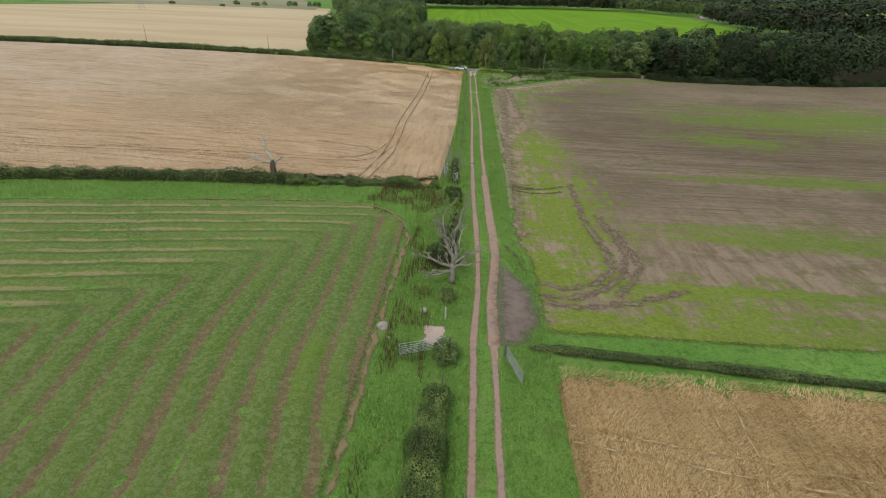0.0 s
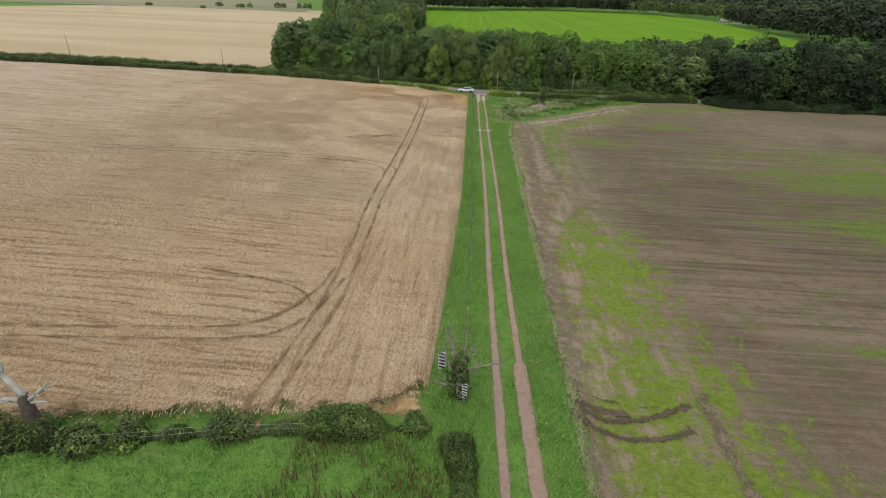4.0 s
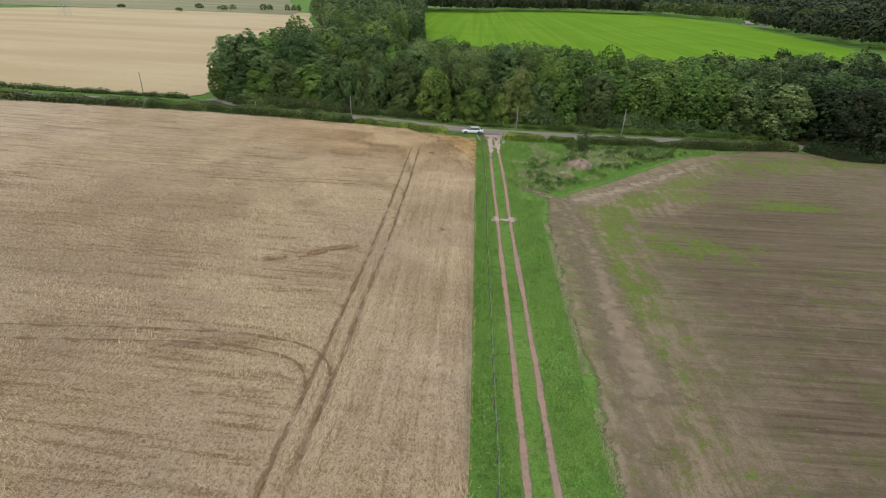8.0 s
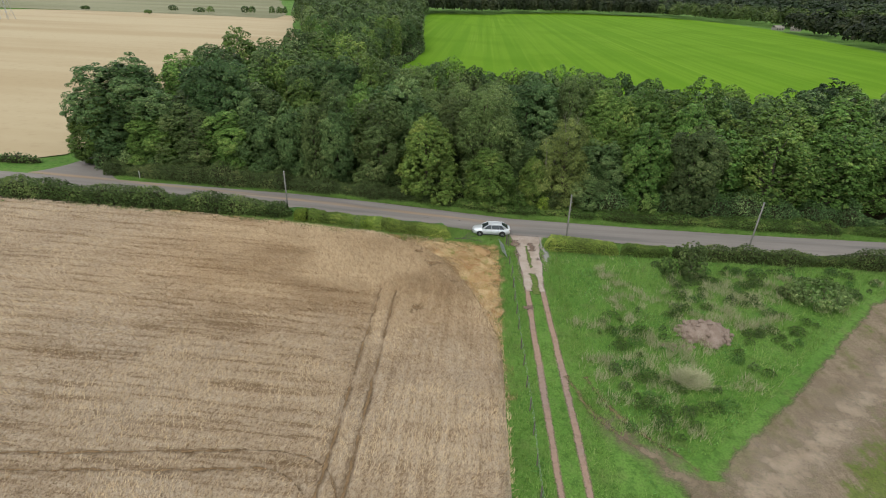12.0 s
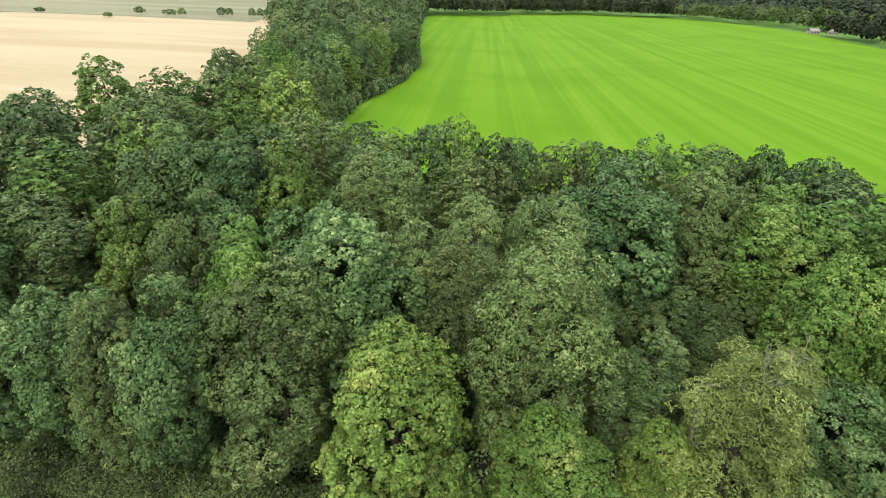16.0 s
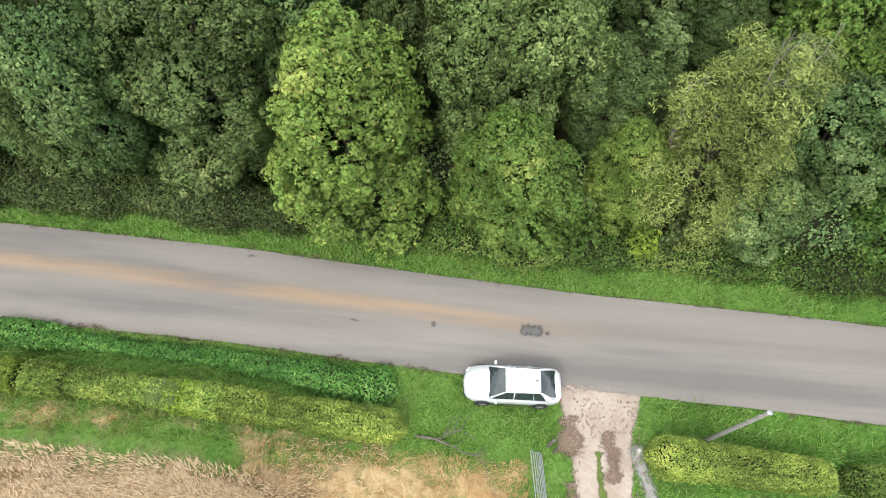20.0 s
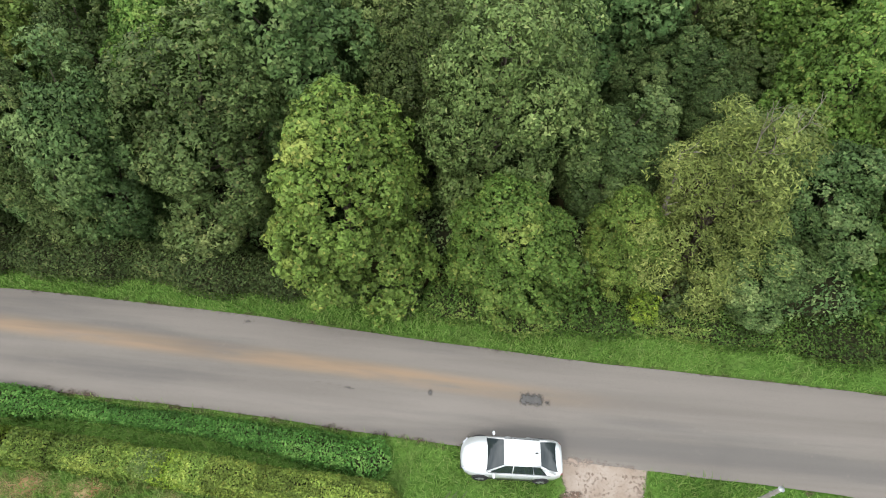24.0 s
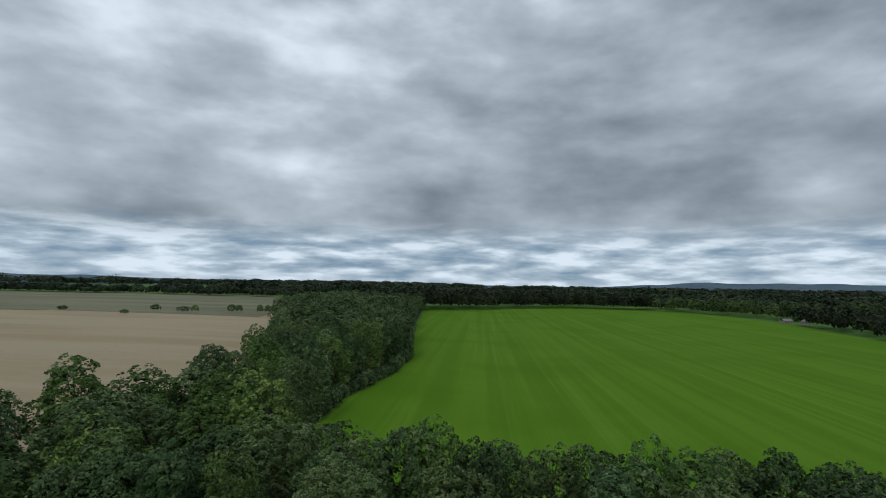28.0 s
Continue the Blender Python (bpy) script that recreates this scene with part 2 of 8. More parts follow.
# ---- materials ----
class Nodes:
    def __init__(self, name, rough=0.9, metal=0.0, spec=0.1):
        self.mat = bpy.data.materials.new(name)
        self.mat.use_nodes = True
        self.t = self.mat.node_tree
        self.b = self.t.nodes["Principled BSDF"]
        self.b.inputs["Roughness"].default_value = rough
        self.b.inputs["Metallic"].default_value = metal
        self.b.inputs["Specular IOR Level"].default_value = spec
        self.xyz = self.t.nodes.new("ShaderNodeTexCoord").outputs["Object"]
        self.sep = None
        self.tone = 0.66

    def link(self, v, socket):
        if isinstance(v, (int, float)):
            socket.default_value = v
        elif isinstance(v, tuple):
            socket.default_value = (*v, 1)[:4] if socket.type == "RGBA" else v
        else:
            self.t.links.new(v, socket)

    def axis(self, i):
        if self.sep is None:
            n = self.t.nodes.new("ShaderNodeSeparateXYZ")
            self.t.links.new(self.xyz, n.inputs[0])
            self.sep = n.outputs
        return self.sep[i]

    def math(self, op, a, b=0.0, c=None, clamp=False):
        n = self.t.nodes.new("ShaderNodeMath")
        n.operation, n.use_clamp = op, clamp
        self.link(a, n.inputs[0])
        self.link(b, n.inputs[1])
        if c is not None:
            self.link(c, n.inputs[2])
        return n.outputs[0]

    def noise(self, scale, detail=3.0, stretch=(1, 1, 1), rough=0.55, turn=0.0, dist=0.0, off=0.0):
        mp = self.t.nodes.new("ShaderNodeMapping")
        mp.inputs["Scale"].default_value = stretch
        mp.inputs["Rotation"].default_value = (0, 0, turn)
        mp.inputs["Location"].default_value = (off, off, off)
        self.t.links.new(self.xyz, mp.inputs[0])
        n = self.t.nodes.new("ShaderNodeTexNoise")
        n.inputs["Scale"].default_value = scale
        n.inputs["Detail"].default_value = detail
        n.inputs["Roughness"].default_value = rough
        n.inputs["Distortion"].default_value = dist
        self.t.links.new(mp.outputs[0], n.inputs[0])
        return n.outputs[0]

    def step(self, v, lo, hi):
        n = self.t.nodes.new("ShaderNodeMapRange")
        n.interpolation_type = "SMOOTHSTEP"
        self.link(v, n.inputs[0])
        n.inputs[1].default_value, n.inputs[2].default_value = lo, hi
        return n.outputs[0]

    def mix(self, f, a, b, blend="MIX"):
        n = self.t.nodes.new("ShaderNodeMix")
        n.data_type, n.blend_type = "RGBA", blend
        self.link(f, n.inputs[0])
        self.link(a, n.inputs[6])
        self.link(b, n.inputs[7])
        return n.outputs[2]

    def hsv(self, c, hue=0.5, sat=1.0, val=1.0):
        n = self.t.nodes.new("ShaderNodeHueSaturation")
        self.link(hue, n.inputs[0])
        self.link(sat, n.inputs[1])
        self.link(val, n.inputs[2])
        self.link(c, n.inputs[4])
        return n.outputs[0]

    def island(self):
        return self.t.nodes.new("ShaderNodeNewGeometry").outputs["Random Per Island"]

    def obrand(self):
        return self.t.nodes.new("ShaderNodeObjectInfo").outputs["Random"]

    def bump(self, height, strength=0.5, distance=0.05):
        n = self.t.nodes.new("ShaderNodeBump")
        n.inputs["Strength"].default_value = strength
        n.inputs["Distance"].default_value = distance
        self.t.links.new(height, n.inputs["Height"])
        self.t.links.new(n.outputs[0], self.b.inputs["Normal"])
        return self

    def feather(self, width, wobble, scale=2.0):
        """Thins the layer out in patches towards its rim, which is given in metres from the edge."""
        a = self.t.nodes.new("ShaderNodeAttribute")
        a.attribute_name = "rim"
        f = self.math("ADD", a.outputs["Fac"], self.math("MULTIPLY", self.math("SUBTRACT", self.noise(scale, 6, rough=0.72), 0.54), wobble))
        mx = self.t.nodes.new("ShaderNodeMixShader")
        tr = self.t.nodes.new("ShaderNodeBsdfTransparent")
        self.link(self.step(f, 0.0, width), mx.inputs[0])
        self.t.links.new(tr.outputs[0], mx.inputs[1])
        self.t.links.new(self.b.outputs[0], mx.inputs[2])
        self.t.links.new(mx.outputs[0], self.t.nodes["Material Output"].inputs[0])
        return self

    def zone(self, cx, cy, rx, ry, turn=0.0):
        """One at the middle of an ellipse on the plan, nought at its edge."""
        x, y = self.math("SUBTRACT", self.axis(0), cx), self.math("SUBTRACT", self.axis(1), cy)
        c, s = math.cos(turn), math.sin(turn)
        u = self.math("ADD", self.math("MULTIPLY", x, c / rx), self.math("MULTIPLY", y, s / rx))
        v = self.math("ADD", self.math("MULTIPLY", x, -s / ry), self.math("MULTIPLY", y, c / ry))
        return self.math("SUBTRACT", 1.0, self.math("SQRT", self.math("ADD", self.math("MULTIPLY", u, u), self.math("MULTIPLY", v, v))))

    def toned(self, color):
        """Brings the colours, noted against the brightest straw, down to true reflectance."""
        t, self.tone = self.tone, 1.0
        return self.mix(1.0, color, (t, t, t), "MULTIPLY") if t != 1.0 else color

    def done(self, color):
        color = self.toned(color)
        self.link(color, self.b.inputs["Base Color"])
        return self.mat


def grained(name, a, b, scale, rough=0.85, metal=0.0, bump=0.3, dist=0.02, fine=None, spec=0.12, fade=None):
    n = Nodes(name, rough, metal, spec)
    f = n.noise(scale, 5)
    c = n.mix(n.step(f, 0.3, 0.7), a, b)
    g = n.noise(scale * 7, 3)
    c = n.mix(n.math("MULTIPLY", n.step(g, 0.45, 0.75), 0.45), c, fine or tuple(v * 0.6 for v in a))
    n.bump(g, bump, dist)
    if fade:
        n.feather(*fade)
    return n.done(c)


def grass_material():
    n = Nodes("rough_grass", 0.95)
    big, mid, fine, tus = n.noise(0.06, 3), n.noise(0.5, 4), n.noise(6, 4), n.noise(1.4, 5, off=6, rough=0.7)
    c = n.mix(n.step(big, 0.35, 0.65), (0.125, 0.27, 0.046), (0.185, 0.345, 0.07))
    c = n.mix(n.math("MULTIPLY", n.step(mid, 0.5, 0.75), 0.6), c, (0.20, 0.25, 0.085))
    c = n.mix(n.math("MULTIPLY", n.step(tus, 0.5, 0.64), 0.55), c, (0.055, 0.135, 0.024))
    c = n.mix(n.math("MULTIPLY", n.step(tus, 0.45, 0.33), 0.4), c, (0.24, 0.33, 0.11))
    c = n.mix(n.math("MULTIPLY", n.step(fine, 0.4, 0.7), 0.5), c, (0.045, 0.10, 0.016))
    n.bump(fine, 0.9, 0.12)
    return n.done(c)


def wheat_material(name="ripe_wheat", warm=1.0, depth=1.0):
    n = Nodes(name, 0.9)
    big, mid, fine = n.noise(0.035, 4, (1, 1.8, 1), rough=0.6), n.noise(0.45, 5, (0.3, 1.7, 1), turn=-0.13), n.noise(11, 5, rough=0.7)

    def tint(r, g, b):
        return (r * depth, g * depth * (0.9 + 0.1 * warm), b * depth * warm)

    c = n.mix(n.step(big, 0.3, 0.7), tint(0.63, 0.475, 0.325), tint(0.75, 0.60, 0.44))
    c = n.mix(n.math("MULTIPLY", n.step(mid, 0.5, 0.66), 0.32), c, tint(0.35, 0.225, 0.125))
    # Drill rows: east and west over the field, north and south along the headland.
    west = n.step(n.math("ADD", n.axis(0), n.math("MULTIPLY", big, 3.0)), -11.0, -14.0)
    rows = n.mix(west, n.noise(2.0, 4, (1.0, 0.05, 1), off=2, rough=0.6), n.noise(1.9, 4, (0.03, 1.0, 1), turn=-0.13, off=2, rough=0.6, dist=0.12))
    c = n.mix(n.math("MULTIPLY", n.math("MULTIPLY", n.step(rows, 0.52, 0.63), n.math("ADD", 0.62, n.math("MULTIPLY", west, 0.38))), 0.72), c, tint(0.29, 0.19, 0.105))
    c = n.mix(n.math("MULTIPLY", n.step(rows, 0.48, 0.38), 0.6), c, tint(0.82, 0.67, 0.50))
    c = n.mix(n.math("MULTIPLY", n.step(n.noise(0.13, 4, off=9, dist=0.5), 0.52, 0.68), 0.4), c, tint(0.66, 0.545, 0.42))
    c = n.mix(n.math("MULTIPLY", n.step(n.math("ADD", n.zone(-48, 116, 36, 42), n.math("MULTIPLY", n.math("SUBTRACT", big, 0.5), 1.2)), 0.0, 0.7), 0.5), c, tint(0.40, 0.30, 0.20))
    c = n.mix(n.math("MULTIPLY", n.step(n.math("ADD", n.zone(-42, 148, 26, 20), n.math("MULTIPLY", n.math("SUBTRACT", big, 0.5), 1.2)), 0.0, 0.8), 0.45), c, tint(0.40, 0.29, 0.185))
    south = n.step(n.math("ADD", n.axis(1), n.math("MULTIPLY", big, 40.0)), 150.0, 110.0)
    south = n.math("MAXIMUM", south, n.math("MULTIPLY", n.step(n.axis(1), 174.0, 188.0), n.step(n.axis(0), -50.0, -30.0)))
    c = n.mix(n.math("MULTIPLY", south, 0.9), c, n.mix(1.0, c, (1.04, 0.94, 0.80), "MULTIPLY"))
    tuft, speck = n.noise(4.6, 4, (1.2, 0.7, 1), rough=0.7), n.noise(0.55, 5, (0.5, 1.6, 1), off=5, rough=0.7)
    c = n.mix(n.math("MULTIPLY", n.step(tuft, 0.5, 0.62), 0.55), c, tint(0.27, 0.175, 0.09))
    c = n.mix(n.math("MULTIPLY", n.step(tuft, 0.48, 0.38), 0.5), c, tint(0.80, 0.64, 0.45))
    c = n.mix(n.math("MULTIPLY", n.step(speck, 0.6, 0.7), 0.3), c, tint(0.20, 0.12, 0.06))
    c = n.mix(n.math("MULTIPLY", n.step(fine, 0.47, 0.66), 0.65), c, tint(0.20, 0.125, 0.065))
    n.feather(2.0, 5.0, 0.8)
    n.bump(n.math("ADD", fine, tuft), 1.0, 0.15)
    return n.done(c)


def blade_material(name, a, b, c3, rough=0.8):
    n = Nodes(name, rough)
    r = n.island()
    c = n.mix(n.step(r, 0.0, 0.6), a, b)
    c = n.mix(n.step(r, 0.7, 1.0), c, c3)
    c = n.mix(n.math("MULTIPLY", n.step(n.noise(0.25, 3), 0.45, 0.7), 0.45), c, tuple(v * 0.62 for v in a))
    return n.done(c)


def leaf_material(name, a, b, c3, spread=0.035, sheen=0.14):
    """Leaves: two greens and a third, odd one, shifted from tree to tree."""
    n = Nodes(name, 0.55, 0.0, sheen)
    n.tone = 0.565
    r, o = n.island(), n.obrand()
    c = n.mix(r, a, b)
    c = n.mix(n.step(n.math("FRACT", n.math("MULTIPLY", r, 13.7)), 0.85, 1.0), c, c3)
    at = n.t.nodes.new("ShaderNodeAttribute")
    at.attribute_name = "tuft"
    tuft = at.outputs["Fac"]
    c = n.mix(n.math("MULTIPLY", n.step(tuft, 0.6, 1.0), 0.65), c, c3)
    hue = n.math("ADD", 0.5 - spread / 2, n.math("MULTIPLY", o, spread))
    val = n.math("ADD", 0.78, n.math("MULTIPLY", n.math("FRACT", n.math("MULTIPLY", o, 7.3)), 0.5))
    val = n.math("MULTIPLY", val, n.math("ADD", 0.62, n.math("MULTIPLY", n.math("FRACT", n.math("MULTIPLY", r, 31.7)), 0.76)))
    # Low tuft dims the leaf; crowns use it for painted crease shade.
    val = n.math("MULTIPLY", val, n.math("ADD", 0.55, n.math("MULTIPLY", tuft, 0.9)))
    c = n.toned(n.hsv(c, hue, 1.0, val))
    n.link(0.0, n.b.inputs["Metallic"])
    # A little light passes through the leaves.
    tr = n.t.nodes.new("ShaderNodeBsdfTranslucent")
    n.t.links.new(c, tr.inputs[0])
    mx = n.t.nodes.new("ShaderNodeMixShader")
    mx.inputs[0].default_value = 0.09
    n.t.links.new(n.b.outputs[0], mx.inputs[1])
    n.t.links.new(tr.outputs[0], mx.inputs[2])
    n.t.links.new(mx.outputs[0], n.t.nodes["Material Output"].inputs[0])
    return n.done(c)


def mown_material():
    """A mown meadow: rows of cut grass follow the field's edges and meet on a soft mitre."""
    n = Nodes("mown_grass", 0.95)
    x, y = n.axis(0), n.axis(1)
    wob = n.math("MULTIPLY", n.math("SUBTRACT", n.noise(0.09, 3), 0.5), 1.3)
    top = n.math("MULTIPLY", n.math("SUBTRACT", n.math("ADD", 60.6, n.math("MULTIPLY", x, 0.262)), y), 0.967)
    side = n.math("SUBTRACT", n.math("SUBTRACT", n.math("MULTIPLY", n.step(y, 27.0, 8.0), 2.4), 5.6), x)
    d = n.math("ADD", n.math("SMOOTH_MIN", top, side, 4.0), wob)
    over = n.step(n.math("SUBTRACT", side, top), -1.0, 1.5)
    ph = n.math("MULTIPLY", d, 2 * math.pi / 2.52)
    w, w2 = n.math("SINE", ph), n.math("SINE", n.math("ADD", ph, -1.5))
    lump, fine, hay = n.noise(0.9, 5, rough=0.65), n.noise(7, 5, rough=0.7), n.noise(2.6, 5, off=4, rough=0.7, dist=0.6)
    c = n.mix(n.step(n.noise(0.05, 4), 0.35, 0.65), (0.118, 0.196, 0.038), (0.155, 0.226, 0.052))
    c = n.mix(n.math("MULTIPLY", n.step(hay, 0.46, 0.58), 0.7), c, (0.235, 0.295, 0.115))
    c = n.mix(n.math("MULTIPLY", n.step(n.noise(0.11, 4, off=9), 0.55, 0.7), 0.45), c, (0.165, 0.27, 0.03))
    # Swath-foot shade painted dark green, strongest in the rows along the hedge.
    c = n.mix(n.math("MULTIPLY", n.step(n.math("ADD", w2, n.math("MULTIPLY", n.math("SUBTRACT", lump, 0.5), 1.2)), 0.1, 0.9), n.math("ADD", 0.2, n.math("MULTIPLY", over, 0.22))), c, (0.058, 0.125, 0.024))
    runs = n.mix(over, n.noise(0.42, 4, (1.0, 0.09, 1), off=3, rough=0.65), n.noise(0.42, 4, (0.09, 1.0, 1), turn=-0.25, off=3, rough=0.65))
    gap = n.math("SUBTRACT", side, top)
    keep = n.math("MAXIMUM", n.mix(over, n.step(gap, 2.0, -2.5), n.step(gap, 0.5, 6.0)), n.step(d, 9.0, 5.0))
    line = n.step(n.math("ADD", w, n.math("ADD", n.math("MULTIPLY", n.math("SUBTRACT", runs, 0.5), 2.6), n.math("MULTIPLY", n.math("SUBTRACT", lump, 0.5), 1.6))), 0.5, 1.0)
    tan = n.mix(over, n.mix(n.step(hay, 0.4, 0.65), (0.19, 0.14, 0.075), (0.275, 0.205, 0.12)), n.mix(n.step(hay, 0.4, 0.65), (0.34, 0.285, 0.135), (0.43, 0.36, 0.195)))
    c = n.mix(n.math("MULTIPLY", n.math("MULTIPLY", line, keep), n.math("SUBTRACT", 0.9, n.math("MULTIPLY", over, 0.1))), c, tan)
    c = n.mix(n.math("MULTIPLY", n.step(fine, 0.5, 0.66), 0.5), c, (0.065, 0.11, 0.026))
    c = n.mix(n.math("MULTIPLY", n.step(fine, 0.46, 0.34), 0.35), c, (0.26, 0.32, 0.14))
    n.feather(0.7, 1.4, 2.6)
    n.bump(n.math("ADD", fine, hay), 0.9, 0.14)
    return n.done(c)


def bare_material():
    """A harrowed field of reddish-brown soil and straw, greening over in patches."""
    n = Nodes("bare_field_soil", 0.95)
    x, y = n.axis(0), n.axis(1)
    fine, clod = n.noise(9, 5, rough=0.7), n.noise(2.2, 5, rough=0.65)
    along = n.noise(0.5, 6, (1.5, 0.22, 1), off=4, turn=-0.02, rough=0.75)
    across = n.noise(0.30, 5, (0.07, 1.3, 1), turn=0.05, rough=0.65)
    harrow = n.noise(1.3, 5, (0.05, 1.4, 1), turn=0.05, dist=0.3, rough=0.65)
    blotch = n.noise(0.035, 5, off=2.0, dist=0.7, rough=0.62)
    patchy = n.noise(0.25, 6, off=8.0, dist=0.5, rough=0.7)
    soil = n.mix(n.step(blotch, 0.36, 0.62), (0.165, 0.122, 0.084), (0.285, 0.215, 0.155))
    mottle = n.noise(0.7, 6, off=12, rough=0.75)
    soil = n.mix(n.math("MULTIPLY", n.step(mottle, 0.5, 0.64), 0.6), soil, (0.118, 0.086, 0.058))
    soil = n.mix(n.math("MULTIPLY", n.step(mottle, 0.47, 0.36), 0.5), soil, (0.31, 0.245, 0.18))
    soil = n.mix(n.math("MULTIPLY", n.step(across, 0.45, 0.65), 0.6), soil, (0.175, 0.13, 0.092))
    soil = n.mix(n.math("MULTIPLY", n.step(harrow, 0.5, 0.66), 0.6), soil, (0.31, 0.24, 0.165))
    soil = n.mix(n.math("MULTIPLY", n.step(harrow, 0.47, 0.34), 0.6), soil, (0.082, 0.058, 0.038))
    soil = n.mix(n.math("MULTIPLY", n.step(clod, 0.52, 0.72), 0.35), soil, (0.27, 0.195, 0.135))
    moist = n.step(n.math("ADD", n.math("MAXIMUM", n.zone(58, 118, 42, 34), n.zone(38, 158, 24, 17, 0.5)), n.math("ADD", n.math("MULTIPLY", n.math("SUBTRACT", blotch, 0.5), 1.6), n.math("MULTIPLY", n.math("SUBTRACT", across, 0.5), 1.4))), 0.0, 0.6)
    soil = n.mix(n.math("MULTIPLY", moist, 0.5), soil, n.mix(n.step(harrow, 0.42, 0.62), (0.095, 0.066, 0.045), (0.195, 0.142, 0.10)))
    # Southwards and along the track lie straw and dry pinkish soil.
    near = n.math("SUBTRACT", 1.0, n.step(n.math("ADD", x, n.math("MULTIPLY", patchy, 14.0)), 17.0, 31.0))
    south = n.math("SUBTRACT", 1.0, n.step(n.math("ADD", y, n.math("MULTIPLY", blotch, 44.0)), 62.0, 100.0))
    near = n.math("MAXIMUM", near, n.step(n.math("ADD", n.math("MAXIMUM", n.zone(20, 169, 15, 11), n.zone(32, 182, 26, 8, 0.8)), n.math("MULTIPLY", n.math("SUBTRACT", patchy, 0.5), 1.6)), 0.0, 0.6))
    straw = n.mix(n.step(along, 0.38, 0.62), (0.43, 0.335, 0.24), (0.275, 0.205, 0.14))
    straw = n.mix(n.math("MULTIPLY", n.step(patchy, 0.5, 0.68), 0.6), straw, (0.185, 0.125, 0.08))
    c = n.mix(n.math("MULTIPLY", n.math("MAXIMUM", near, n.math("MULTIPLY", south, 0.75)), 0.9), soil, straw)
    thin = n.math("MULTIPLY", n.step(y, 112.0, 140.0), n.step(n.math("ADD", x, n.math("MULTIPLY", blotch, 16.0)), 34.0, 18.0))
    c = n.mix(n.math("MULTIPLY", thin, n.step(mottle, 0.40, 0.60)), c, (0.235, 0.245, 0.105))
    dried = n.math("MULTIPLY", n.step(n.math("ADD", y, n.math("MULTIPLY", blotch, 40.0)), 158.0, 196.0), n.step(mottle, 0.36, 0.62))
    c = n.mix(n.math("MULTIPLY", dried, 0.5), c, (0.31, 0.25, 0.165))
    # Young green: a band beside the track, drifts across the field, the turned headland in the north.
    green = n.mix(n.step(clod, 0.35, 0.7), (0.155, 0.245, 0.018), (0.25, 0.35, 0.038))
    dull = n.mix(n.step(clod, 0.35, 0.7), (0.125, 0.205, 0.026), (0.195, 0.272, 0.042))
    green = n.mix(n.math("MAXIMUM", n.step(x, 22.0, 45.0), n.step(y, 95.0, 125.0)), green, dull)
    rough = n.math("ADD", n.math("MULTIPLY", n.math("SUBTRACT", patchy, 0.5), 1.9), n.math("MULTIPLY", n.math("SUBTRACT", blotch, 0.5), 1.0))
    lines = n.math("ADD", n.math("MULTIPLY", n.math("SUBTRACT", along, 0.5), 3.0), n.math("MULTIPLY", n.math("SUBTRACT", mottle, 0.5), 4.4))
    drift = n.math("MULTIPLY", n.math("SUBTRACT", across, 0.5), 3.2)

    def patches(zones, noises, lo, hi):
        v = None
        for z in zones:
            e = n.zone(*z)
            v = e if v is None else n.math("MAXIMUM", v, e)
        for k in noises:
            v = n.math("ADD", v, k)
        return n.step(v, lo, hi)

    g1 = patches(((14.5, 62, 8.5, 32), (15.5, 92, 6, 22), (12, 44, 6, 10)), (rough, lines), -0.1, 0.75)
    g2 = patches(((82, 134, 36, 20), (106, 140, 30, 16), (57, 110, 15, 9), (69, 81, 27, 4.5), (45, 55.5, 18, 5.5), (44.5, 169, 8, 4)), (rough, drift, n.math("MULTIPLY", n.math("SUBTRACT", mottle, 0.5), 3.0)), -0.35, 0.95)
    g3 = patches(((28, 36, 26, 10), (50, 34, 30, 9), (13, 34, 7, 5), (70, 40, 30, 6)), (rough, drift, n.math("MULTIPLY", n.math("SUBTRACT", mottle, 0.5), 2.5)), -0.15, 0.75)
    g4 = patches(((14.6, 141, 3.0, 18), (16.2, 155, 3.4, 11, -0.15), (18.5, 162, 5, 4), (23, 167.5, 9, 3.6, 0.75), (33, 177.5, 13, 4.2, 0.72), (50, 189.5, 19, 6.5, 0.4), (66, 194, 16, 4.5, 0.15), (24, 152, 9, 5), (30, 171, 8, 4)), (rough, lines), -0.1, 0.9)
    g = n.math("MAXIMUM", n.math("MAXIMUM", g1, g2), n.math("MAXIMUM", g3, n.math("MULTIPLY", g4, 0.85)))
    g = n.math("MULTIPLY", g, n.step(n.math("ADD", n.math("MULTIPLY", n.math("ADD", fine, clod), 0.5), n.math("MULTIPLY", g, 0.3)), 0.42, 0.66))
    film = n.math("MULTIPLY", n.step(n.math("ADD", n.math("MULTIPLY", patchy, 0.5), n.math("MULTIPLY", n.noise(1.1, 6, off=15, rough=0.75), 0.5)), 0.49, 0.6), 0.45)
    c = n.mix(film, c, (0.135, 0.16, 0.045))
    c = n.mix(n.math("MULTIPLY", g, 0.88, clamp=True), c, green)
    c = n.mix(n.math("MULTIPLY", n.step(fine, 0.48, 0.64), 0.5), c, (0.09, 0.065, 0.038))
    c = n.mix(n.math("MULTIPLY", n.step(n.noise(3.2, 5, off=3, rough=0.7), 0.58, 0.72), 0.35), c, (0.46, 0.36, 0.26))
    n.feather(0.9, 1.8, 2.6)
    n.bump(n.math("ADD", fine, clod), 0.9, 0.1)
    return n.done(c)


